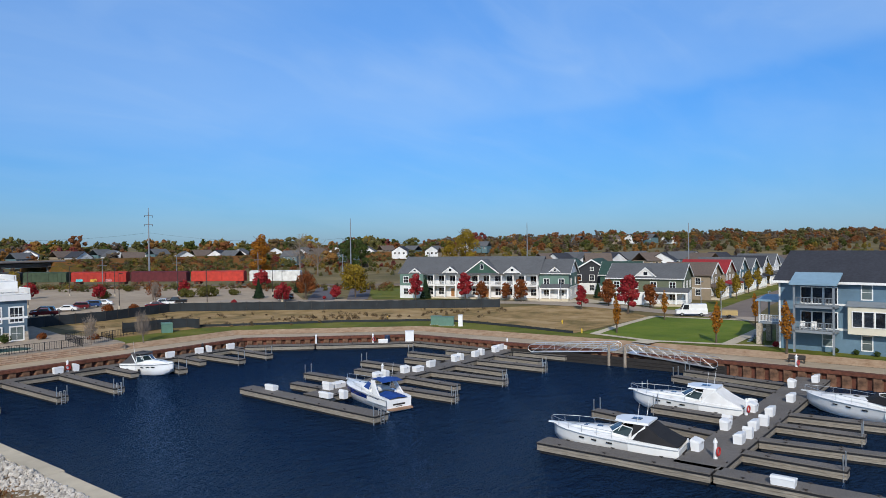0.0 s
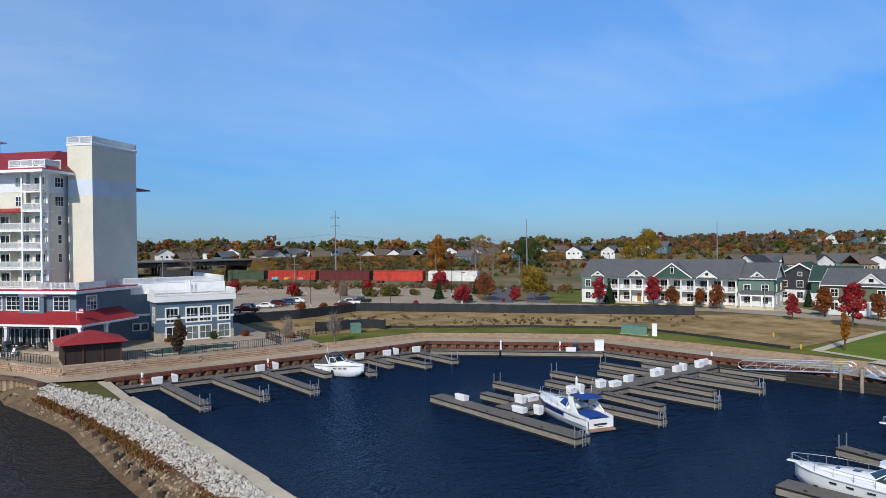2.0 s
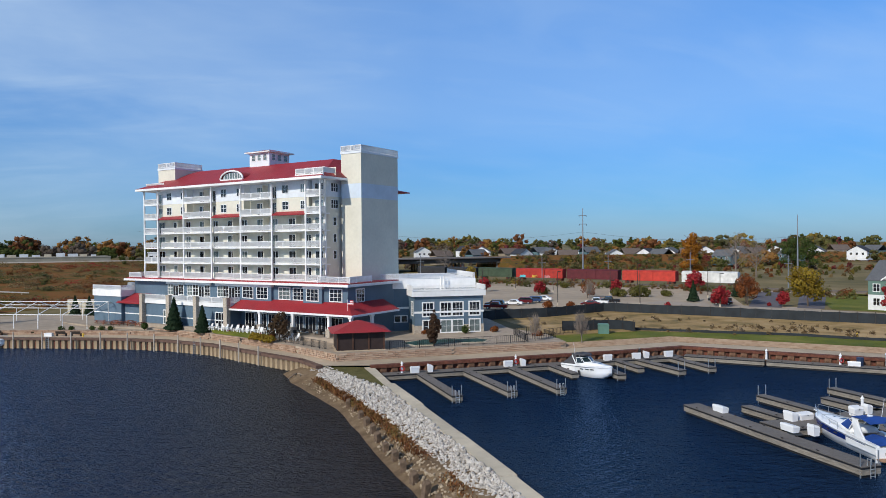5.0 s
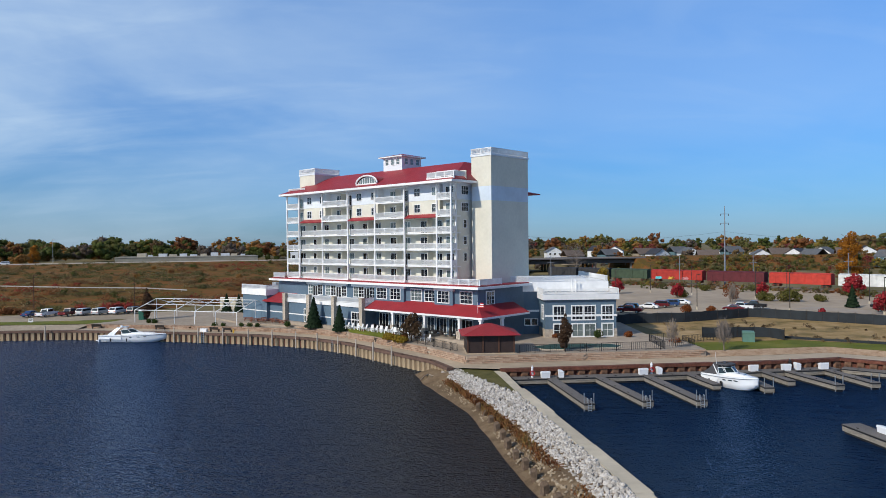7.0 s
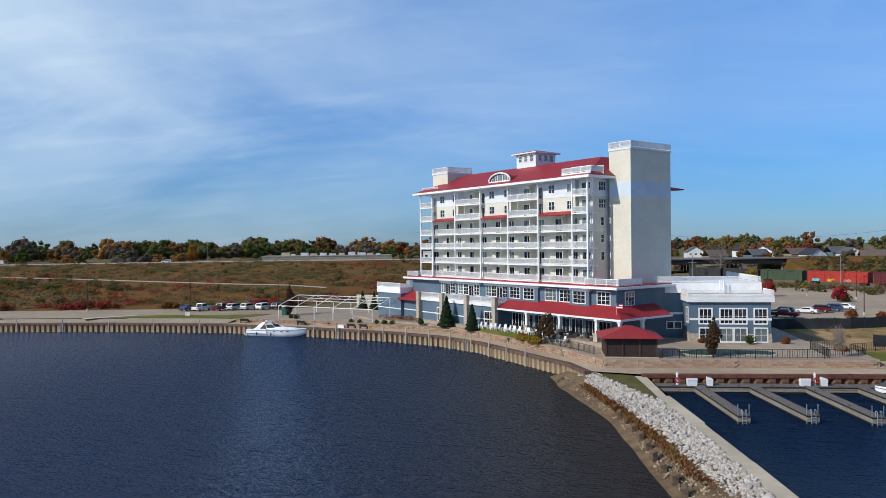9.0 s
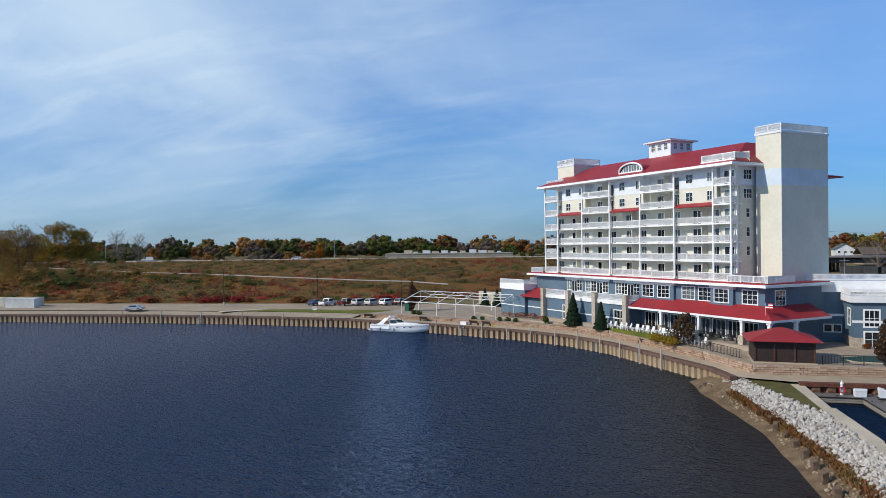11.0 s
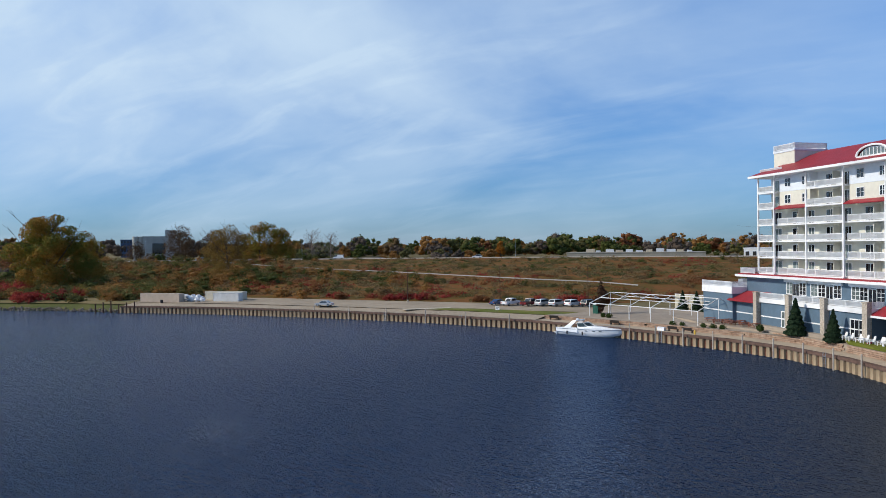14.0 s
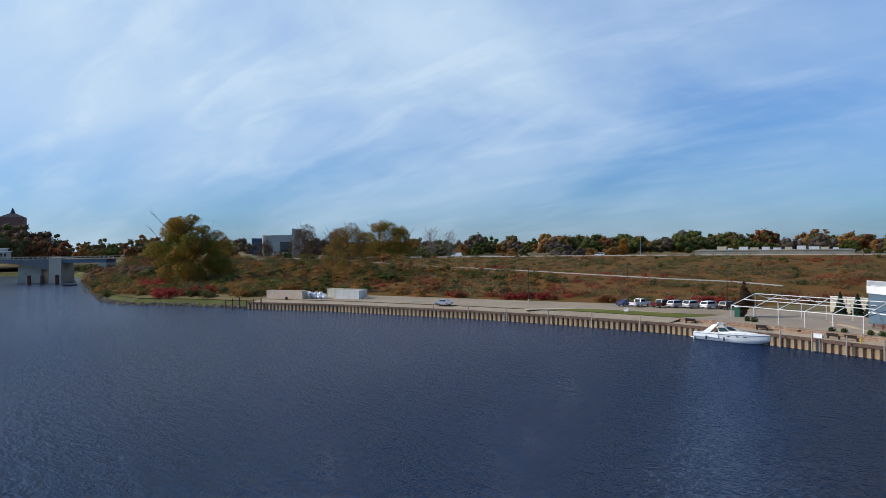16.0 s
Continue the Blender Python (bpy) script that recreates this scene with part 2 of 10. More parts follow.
WHITE = mat("white_paint", (0.80, 0.80, 0.79), rough=0.5, var=0.04, bump=0.05)
CREAM = mat("cream_stucco", (0.67, 0.645, 0.545), rough=0.85, var=0.04, scale=2, big=0.05, bump=0.2, bscale=60)
PALE = mat("pale_stucco", (0.70, 0.74, 0.78), rough=0.85, var=0.04, scale=2, big=0.05, bump=0.2, bscale=60)
BLUE = mat("blue_lap_siding", (0.105, 0.165, 0.225), rough=0.6, var=0.06, bump=0.5, bands=("Z", 0.16, 0.8))
REDROOF = mat("red_roof", (0.30, 0.022, 0.028), rough=0.5, var=0.10, scale=3, bump=0.2, bands=("Z", 0.12, 0.3))
GLASS = glass_mat("dark_window_glass", (0.018, 0.022, 0.028))
GLASS_LIT = glass_mat("curtained_glass", (0.16, 0.20, 0.20), 0.06)
STONE = mat("stone_veneer", (0.42, 0.36, 0.29), rough=0.9, var=0.35, scale=5, big=0.1, bump=0.8, bscale=9)
CONCRETE = mat("concrete", (0.42, 0.335, 0.24), rough=0.9, var=0.10, scale=0.6, big=0.14, bump=0.25, bscale=12)
PALECON = mat("pale_concrete", (0.53, 0.46, 0.35), rough=0.9, var=0.09, scale=0.9, big=0.12, bump=0.25, bscale=12)
ASPHALT = mat("old_asphalt", (0.37, 0.295, 0.215), rough=0.92, var=0.10, scale=0.35, big=0.16, bump=0.3, bscale=20)
DARKASPH = mat("dark_asphalt", (0.11, 0.10, 0.11), rough=0.9, var=0.12, scale=0.5, bump=0.3, bscale=20)
ROADTAN = mat("concrete_road", (0.36, 0.30, 0.24), rough=0.9, var=0.08, scale=0.4, bump=0.25, bscale=14)
DECK = mat("weathered_deck_boards", (0.145, 0.132, 0.122), rough=0.85, var=0.2, scale=2.5, bump=0.4, bands=("Y", 0.16, 0.5), streak=(6, 1, 1))
DOCKSIDE = mat("weathered_dock_timber", (0.25, 0.22, 0.18), rough=0.85, var=0.25, scale=1.6, bump=0.5, bscale=8, streak=(1, 1, 7))
BLACK = mat("black_rubber", (0.012, 0.012, 0.014), rough=0.7, var=0.1)
DARK = mat("dark_bronze_metal", (0.035, 0.028, 0.025), rough=0.5, var=0.15)
STEEL = mat("galvanised_steel", (0.48, 0.50, 0.52), rough=0.38, var=0.1, metal=0.85)
ALU = mat("aluminium", (0.66, 0.67, 0.68), rough=0.35, var=0.06, metal=0.8)
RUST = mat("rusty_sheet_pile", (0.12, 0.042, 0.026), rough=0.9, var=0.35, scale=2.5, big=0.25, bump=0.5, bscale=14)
PILETAN = mat("sheet_pile_face", (0.34, 0.25, 0.155), rough=0.9, var=0.25, scale=2.2, big=0.15, bump=0.5, bscale=14, streak=(1, 1, 0.4))
WOODPOST = mat("grey_timber_post", (0.30, 0.25, 0.20), rough=0.9, var=0.2, scale=4, bump=0.5)
GRP = mat("white_gelcoat", (0.82, 0.83, 0.84), rough=0.18, var=0.02, bump=0.0, spec=0.6)
BOXWHITE = mat("white_fibreglass_box", (0.80, 0.81, 0.83), rough=0.4, var=0.03, bump=0.03)
CANVAS_BLK = mat("black_canvas", (0.014, 0.014, 0.017), rough=0.8, var=0.2, bump=0.2, bscale=40)
CANVAS_BLUE = mat("royal_blue_canvas", (0.010, 0.055, 0.26), rough=0.75, var=0.12, bump=0.2, bscale=40)
NAVYHULL = mat("royal_blue_gelcoat", (0.008, 0.03, 0.20), rough=0.15, var=0.03, bump=0.0, spec=0.6)
REDPAINT = mat("red_paint", (0.45, 0.03, 0.03), rough=0.5, var=0.08)
GREENBOX = mat("green_metal_cabinet", (0.10, 0.20, 0.16), rough=0.55, var=0.08)
YELLOW = mat("yellow_paint", (0.62, 0.42, 0.05), rough=0.6, var=0.1)
TIMBER = mat("brown_timber", (0.075, 0.035, 0.022), rough=0.8, var=0.2, scale=3, bump=0.3)
GRASS = mottled("mown_lawn", [(0.075, 0.095, 0.012), (0.125, 0.14, 0.018), (0.21, 0.185, 0.04)], 0.14, bump=0.5, bscale=9)
FIELD = mottled("dry_meadow", [(0.17, 0.125, 0.045), (0.33, 0.22, 0.095), (0.44, 0.31, 0.16)], 0.16, bump=0.7, bscale=5, spread=0.3)
EARTH = mottled("far_ground", [(0.10, 0.088, 0.034), (0.165, 0.13, 0.055), (0.23, 0.175, 0.085)], 0.03, bump=0.5, bscale=2, spread=0.28)
SLOPE = mottled("rough_hillside", [(0.08, 0.064, 0.018), (0.15, 0.075, 0.026), (0.11, 0.080, 0.024), (0.20, 0.085, 0.032), (0.15, 0.088, 0.030), (0.085, 0.068, 0.020)], 0.045, bump=0.9, bscale=1.6, spread=0.30)
SLOPE.node_tree.nodes["Principled BSDF"].inputs["Specular IOR Level"].default_value = 0.03
SAND = mottled("sandy_shore", [(0.09, 0.060, 0.035), (0.155, 0.105, 0.062), (0.24, 0.175, 0.108)], 0.6, bump=0.6, bscale=7)
BANK = mottled("stony_bank", [(0.26, 0.16, 0.09), (0.38, 0.26, 0.17), (0.46, 0.34, 0.23)], 1.1, bump=0.9, bscale=3)
BARK = mat("bark", (0.10, 0.075, 0.055), rough=0.95, var=0.25, scale=6, bump=0.6)


# ---- mesh tools ----
class M:
    """A mesh in the making: vertices and faces."""

    def __init__(self):
        self.v, self.f = [], []

    def poly(self, pts):
        k = len(self.v)
        self.v += [tuple(p) for p in pts]
        self.f.append(tuple(range(k, k + len(pts))))
        return self

    def box(self, x0, y0, z0, x1, y1, z1):
        return self.prism([(x0, y0), (x1, y0), (x1, y1), (x0, y1)], z0, z1)

    def prism(self, pts, z0, z1, tops=None):
        k, n = len(self.v), len(pts)
        self.v += [(x, y, z0) for x, y in pts]
        self.v += [(x, y, z1) for x, y in (tops or pts)]
        self.f.append(tuple(k + n - 1 - i for i in range(n)))
        self.f.append(tuple(k + n + i for i in range(n)))
        self.f += [(k + i, k + (i + 1) % n, k + n + (i + 1) % n, k + n + i) for i in range(n)]
        return self

    def cyl(self, x, y, z0, z1, r0, r1=None, n=10):
        r1 = r0 if r1 is None else r1
        ring = [(math.cos(6.28318 * i / n), math.sin(6.28318 * i / n)) for i in range(n)]
        return self.prism([(x + r0 * c, y + r0 * s) for c, s in ring], z0, z1, [(x + r1 * c, y + r1 * s) for c, s in ring])

    def tube(self, p, q, r, r2=None, n=6):
        p, q = Vector(p), Vector(q)
        d = q - p
        if d.length < 1e-6:
            return self
        side = d.orthogonal().normalized()
        up = d.normalized().cross(side)
        k = len(self.v)
        for c, rr in ((p, r), (q, r if r2 is None else r2)):
            self.v += [tuple(c + rr * (math.cos(6.28318 * i / n) * side + math.sin(6.28318 * i / n) * up)) for i in range(n)]
        self.f += [(k + i, k + (i + 1) % n, k + n + (i + 1) % n, k + n + i) for i in range(n)]
        self.f += [tuple(k + n - 1 - i for i in range(n)), tuple(k + n + i for i in range(n))]
        return self

    def path(self, pts, r, n=6):
        for a, b in zip(pts, pts[1:]):
            self.tube(a, b, r, n=n)
        return self

    def bar(self, p, q, w, h):
        """A rectangular bar between two points, w wide and h high, its upper side on the line."""
        p, q = Vector(p), Vector(q)
        d = q - p
        s = Vector((-d.y, d.x, 0)).normalized() * w / 2 if abs(d.x) + abs(d.y) > 1e-6 else Vector((w / 2, 0, 0))
        k = len(self.v)
        low = Vector((0, 0, -h))
        self.v += [tuple(c) for c in (p - s + low, p + s + low, p + s, p - s, q - s + low, q + s + low, q + s, q - s)]
        self.f += [tuple(k + i for i in t) for t in ((0, 1, 2, 3), (7, 6, 5, 4), (0, 4, 5, 1), (1, 5, 6, 2), (2, 6, 7, 3), (3, 7, 4, 0))]
        return self

    def loft(self, rings, close=True, cap=True):
        k, n = len(self.v), len(rings[0])
        for r in rings:
            self.v += [tuple(p) for p in r]
        for j in range(len(rings) - 1):
            for i in range(n if close else n - 1):
                a, b = k + j * n + i, k + j * n + (i + 1) % n
                self.f.append((a, b, b + n, a + n))
        if cap:
            self.f.append(tuple(k + n - 1 - i for i in range(n)))
            self.f.append(tuple(k + (len(rings) - 1) * n + i for i in range(n)))
        return self

    def add(self, other, m=None):
        k = len(self.v)
        self.v += [tuple(m @ Vector(p)) for p in other.v] if m else other.v
        self.f += [tuple(k + i for i in t) for t in other.f]
        return self

    def hip(self, x0, y0, x1, y1, z0, z1, over=0.0, ridge=None, thick=0.25):
        """A hipped roof with a fascia; ridge: (xa, xb) along x at the middle."""
        x0, y0, x1, y1 = x0 - over, y0 - over, x1 + over, y1 + over
        ym = (y0 + y1) / 2
        xa, xb = ridge or ((x0 + x1) / 2, (x0 + x1) / 2)
        k = len(self.v)
        self.v += [(x0, y0, z0), (x1, y0, z0), (x1, y1, z0), (x0, y1, z0), (xa, ym, z1), (xb, ym, z1)]
        self.f += [(k, k + 1, k + 5, k + 4), (k + 1, k + 2, k + 5), (k + 2, k + 3, k + 4, k + 5), (k + 3, k, k + 4), (k + 3, k + 2, k + 1, k)]
        return self

    def lattice(self, xs, zs, solid, y0, y1):
        """A connected slab in the xz plane: a grid of cells of which solid(i, j) tells the filled ones."""
        at, n, k = {}, len(xs) - 1, len(zs) - 1

        def vert(i, j, s):
            key = (i, j, s)
            if key not in at:
                at[key] = len(self.v)
                self.v.append((xs[i], y1 if s else y0, zs[j]))
            return at[key]

        full = lambda i, j: 0 <= i < n and 0 <= j < k and solid(i, j)
        for i in range(n):
            for j in range(k):
                if not full(i, j):
                    continue
                self.f.append((vert(i, j, 0), vert(i + 1, j, 0), vert(i + 1, j + 1, 0), vert(i, j + 1, 0)))
                self.f.append((vert(i, j + 1, 1), vert(i + 1, j + 1, 1), vert(i + 1, j, 1), vert(i, j, 1)))
                for a, b, ok in (((i, j), (i, j + 1), full(i - 1, j)), ((i + 1, j + 1), (i + 1, j), full(i + 1, j)), ((i + 1, j), (i, j), full(i, j - 1)), ((i, j + 1), (i + 1, j + 1), full(i, j + 1))):
                    if not ok:
                        self.f.append((vert(*a, 0), vert(*b, 0), vert(*b, 1), vert(*a, 1)))
        return self

    def mesh(self, name, material, smooth=False):
        me = bpy.data.meshes.new(name)
        me.from_pydata(self.v, [], self.f)
        me.materials.append(material)
        if smooth:
            me.polygons.foreach_set("use_smooth", [True] * len(me.polygons))
        me.update()
        return me


def thing(name, m=None, label="", category="", group="", kind=""):
    """An empty at a thing's base, to carry its parts."""
    ob = new(name)
    ob.empty_display_size = 0.2
    if m is not None:
        ob.matrix_basis = m
    return tagged(ob, label, category, group, kind)


def part(name, m, material, parent, label="", at=None, smooth=False):
    ob = new(name, m if isinstance(m, bpy.types.Mesh) else m.mesh(name, material, smooth))
    ob.parent = parent
    if at is not None:
        ob.matrix_basis = at
    return tagged(ob, label)


def solo(name, m, material, label="", category="", group="", kind="", at=None, smooth=False):
    """A thing of one mesh."""
    ob = new(name, m if isinstance(m, bpy.types.Mesh) else m.mesh(name, material, smooth))
    if at is not None:
        ob.matrix_basis = at
    return tagged(ob, label, category, group, kind)


def offset(line, d):
    """A polyline moved to its left by d."""
    out = []
    for i, p in enumerate(line):
        a, b = Vector(line[max(i - 1, 0)]), Vector(line[min(i + 1, len(line) - 1)])
        t = (b - a).normalized()
        out.append((p[0] - t.y * d, p[1] + t.x * d))
    return out


def strip(m, left, right, zl, zr):
    """A ribbon between two polylines of equal count."""
    for i in range(len(left) - 1):
        m.poly([(*right[i], zr), (*right[i + 1], zr), (*left[i + 1], zl), (*left[i], zl)])
    return m

# ---- water, ground, shores ----
LAND, PROM, TERR = 2.5, 1.9, 3.0
COAST = [(-4000, -1200), (-1500, -330), (-720, 60), (-530, 208), (-424, 178), (-384, 162), (-330, 143), (-257, 118), (-238, 117), (-215, 126.5),
         (-190, 132.5), (-160, 141.5), (-122, 147.5), (-97, 149.5), (-70, 149), (-47, 143.3), (-29, 137), (-19, 131.5), (-11, 124), (-1, 109.5),
         (3.3, 103.5), (5.5, 97.5), (12.5, 95.6), (38, 97.3), (50, 97.9), (62.3, 99.6), (71, 91.5), (83.5, 80.5), (85.5, 66), (88, 50),
         (91, 28.5), (92, 17), (93, 0), (95, -40), (98, -200), (100, -4000)]
C_W, C_E, C_B = 10, 21, 22  # where the river wall begins and ends, where the basin wall begins
INNER = offset(COAST, 5.0)
BACK = offset(COAST, 7.2)

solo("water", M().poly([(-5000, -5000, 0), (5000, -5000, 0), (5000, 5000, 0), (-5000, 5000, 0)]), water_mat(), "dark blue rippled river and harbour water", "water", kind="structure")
land = M()
k_far = [(4500, -4000), (4500, 4500), (-4500, 4500), (-4500, -1200)]
land.poly([(x, y, LAND) for x, y in BACK] + [(x, y, LAND) for x, y in k_far])
strip(land, BACK, INNER, LAND, PROM)
solo("ground", land, EARTH, "flat grassy and sandy land behind the shore", "ground", kind="structure")
prom = M()
strip(prom, INNER[C_W:], COAST[C_W:], PROM, PROM)
solo("pavement", prom, CONCRETE, "tan concrete promenade along the harbour wall", "pavement", kind="structure")
bank = M()
strip(bank, offset(COAST, 7.25)[C_B:], offset(COAST, 4.9)[C_B:], LAND + 0.02, PROM + 0.03)
solo("stone_bank", bank, BANK, "low stony bank between promenade and lawn", "bank", kind="structure")
west_shore = M()
strip(west_shore, offset(COAST, 7.3)[: C_W + 1], COAST[: C_W + 1], LAND + 0.05, -0.4)
solo("shore", west_shore, mottled("grassy_shore", [(0.10, 0.085, 0.05), (0.075, 0.09, 0.022), (0.11, 0.11, 0.03), (0.16, 0.13, 0.09)], 0.2, bump=0.7, bscale=3), "low natural shore with sand and stones", "shore", kind="structure")


def flat(name, pts, z, material, label, category):
    return solo(name, M().poly([(x, y, z) for x, y in pts]), material, label, category, kind="structure")


def along(line, step):
    """Points every step metres on a polyline, with the direction there."""
    out, left = [], 0.0
    for a, b in zip(line, line[1:]):
        a, b = Vector(a), Vector(b)
        n = (b - a).length
        t = (b - a) / n
        s = left
        while s < n:
            out.append((a + t * s, t))
            s += step
        left = s - n
    return out


def heading(t):
    return math.degrees(math.atan2(t.y, t.x))


def sea_wall(line, name, label, face_mat, cap_mat, step, top):
    """A sheet-pile wall: backing coloured darker than the faces, proud faces one by one, a cap along the top."""
    wall = thing(name, label=label, category="sea wall", kind="structure")
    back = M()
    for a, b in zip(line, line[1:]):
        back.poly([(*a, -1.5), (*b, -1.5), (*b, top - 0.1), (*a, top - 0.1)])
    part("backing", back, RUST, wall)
    cap = M()
    for a, b in zip(line, line[1:]):
        t = (Vector(b) - Vector(a)).normalized() * 0.15
        cap.bar((a[0] - t.x, a[1] - t.y, top), (b[0] + t.x, b[1] + t.y, top), 0.95, 0.42)
    part("cap", cap, cap_mat, wall, "rust-brown steel cap beam")
    w = step * 0.5
    pile = M().prism([(-w / 2, -0.34), (w / 2, -0.34), (w / 2 + 0.16, 0.02), (-w / 2 - 0.16, 0.02)], -0.4, top - 0.42).mesh("pile", face_mat)
    for p, t in along(line, step):
        part("pile", pile, face_mat, wall, at=pose(p.x, p.y, 0, 0, 0, heading(t)))
    return wall


sea_wall(COAST[C_W : C_E + 1], "sea_wall_river", "tan corrugated sheet-pile river wall with brown cap", PILETAN, mat("brown_cap", (0.13, 0.075, 0.055), rough=0.85, var=0.2), 1.25, PROM + 0.06)
sea_wall(COAST[C_B:33], "sea_wall_basin", "rusty sheet-pile basin wall with brown cap", mat("stained_pile", (0.165, 0.088, 0.054), rough=0.9, var=0.6, scale=1.5, bump=0.5), RUST, 1.6, PROM + 0.06)

# dark boards added to stand in for shade on the wall behind the gangways
fender = thing("fender_wall", label="added dark boards for the shaded basin wall behind the gangways", category="fender", kind="structure")
for a, b in (((84.9, 60.0), (86.9, 50.0)), ((86.9, 50.0), (89.9, 28.9))):
    for k in range(4):
        part("board", M().bar((*a, -0.1 + 0.48 * k), (*b, -0.1 + 0.48 * k), 0.22, 0.44), mat("gangway_shade_dark", (0.022, 0.019, 0.018), rough=0.8, var=0.3, scale=2, bump=0.4), fender)

# lawns, meadow, lots, roads
basin = COAST[C_B + 1 : 33]
g = M()
strip(g, offset(basin, 17)[:], offset(basin, 7.2), LAND + 0.025, LAND + 0.025)
solo("lawn", g, GRASS, "mown green grass behind the basin bank", "lawn", kind="structure")
flat("meadow", [(46, 113), (63, 114), (78, 106), (92, 95), (99, 84), (99, 70), (98, 57), (128, 59), (140, 74), (136, 90), (126, 95), (96, 126), (74, 149), (56, 141.5), (45, 141)], LAND + 0.05, FIELD, "dry straw-coloured meadow inside the fences", "meadow")
flat("park_lawn", [(99, 56), (98, 44), (101, 33.5), (121, 36), (131, 41), (133, 50), (129, 57.5)], LAND + 0.055, mottled("park_grass", [(0.075, 0.115, 0.012), (0.12, 0.175, 0.016), (0.18, 0.215, 0.028)], 0.12, bump=0.4, bscale=9), "mown green park lawn with mowing shades", "lawn")
flat("verge", [(99, 32), (100, 14), (101, -30), (130, -30), (134, 20), (122, 34)], LAND + 0.045, GRASS, "green grass round the blue apartment house", "lawn")


def ribbon(name, line, width, z, material, label, category):
    m = M()
    strip(m, offset(line, width / 2), offset(line, -width / 2), z, z)
    return solo(name, m, material, label, category, kind="structure")


ribbon("footpath", [(99.4, 54), (113, 56.5), (129, 58.5)], 1.5, LAND + 0.09, PALECON, "pale concrete footpath across the lawn", "path")
ribbon("footpath", [(99.4, 54.5), (97.5, 43), (101, 33), (105, 22)], 1.4, LAND + 0.085, PALECON, "pale concrete footpath along the lawn", "path")
ribbon("footpath", [(100.5, 33), (112, 34.2), (123, 35.5)], 1.8, LAND + 0.095, PALECON, "pale concrete footpath to the apartments", "path")
ribbon("footpath", [(97.8, 43), (94.5, 43.5)], 3.0, LAND + 0.10, PALECON, "short concrete path to the promenade", "path")
ribbon("footpath", [(129, 58.5), (132, 46), (133.5, 36)], 1.4, LAND + 0.085, PALECON, "pale concrete footpath along the street", "path")
ribbon("road_front", [(96, 168), (118, 134), (133, 112), (141, 96), (143, 78), (139.5, 58), (137.5, 40), (138, -20)], 8.5, LAND + 0.06, ROADTAN, "tan concrete street in front of the town houses", "road")
ribbon("road_street", [(138, 47), (165, 53), (215, 61), (330, 78), (600, 110)], 9.0, LAND + 0.07, mat("brown_asphalt", (0.20, 0.16, 0.135), rough=0.92, var=0.1, scale=0.4), "brown asphalt street between house rows", "road")
flat("drive_apron", [(143, 98), (147, 108), (163, 99), (150, 79)], LAND + 0.075, PALECON, "pale concrete driveway beside the town houses", "drive")
flat("parking_lot", [(42, 150), (56, 158), (72, 158), (110, 146), (121, 137), (125, 141), (112, 152), (128, 180), (140, 194), (130, 216), (96, 285), (60, 300), (30, 230)], LAND + 0.035, ASPHALT, "worn tan asphalt car park with faded lines", "parking lot")
flat("dark_drive", [(111, 149), (116, 143.5), (150, 186), (146, 191)], LAND + 0.08, DARKASPH, "dark asphalt driveway by the houses", "drive")
flat("dark_drive", [(119, 142), (123, 138), (160, 179), (155, 184)], LAND + 0.08, DARKASPH, "dark asphalt driveway by the houses", "drive")
flat("verge", [(124, 137), (146, 166), (170, 176), (148, 128), (139, 118), (131, 128)], LAND + 0.05, GRASS, "green grass beside the town houses", "lawn")
flat("verge", [(138, 127), (158, 94), (150, 94), (133, 124)], LAND + 0.085, GRASS, "green front lawns of the town houses", "lawn")
flat("verge", [(143, 66), (172, 62), (240, 72), (240, 66), (172, 57.5), (144, 53)], LAND + 0.08, GRASS, "green verge along the house row", "lawn")
ribbon("back_road", [(40, 330), (91, 276), (134, 211), (170, 160)], 5.0, LAND + 0.05, ROADTAN, "narrow road behind the car park", "road")

# the quay west of the hotel
flat("quay_lot", [(-192, 137.5), (-160, 146.5), (-122, 152.5), (-97, 154.5), (-90, 160), (-60, 166), (-44, 158), (-34, 152), (-30, 172), (-48, 184), (-100, 177), (-160, 168), (-200, 158)], LAND - 0.1 + 0.14, mat("gravel_asphalt", (0.34, 0.27, 0.19), rough=0.95, var=0.1, scale=0.5, big=0.15), "sandy gravel lot on the quay", "lot")
flat("quay_lawn", [(-104, 155.2), (-70, 155), (-58, 157), (-64, 163), (-92, 161.5), (-101, 158)], LAND + 0.08, GRASS, "strip of green grass on the quay", "lawn")
ribbon("quay_path", [(-106, 152), (-98, 161)], 2.2, LAND + 0.10, PALECON, "pale concrete path to the quay edge", "path")
m = M()
strip(m, offset(COAST, 6.0)[10:15], offset(COAST, 1.0)[10:15], LAND, PROM + 0.05)
solo("quay_edge", m, mat("quay_sand", (0.36, 0.29, 0.21), rough=0.95, var=0.12), "sandy strip behind the river wall", "ground", kind="structure")

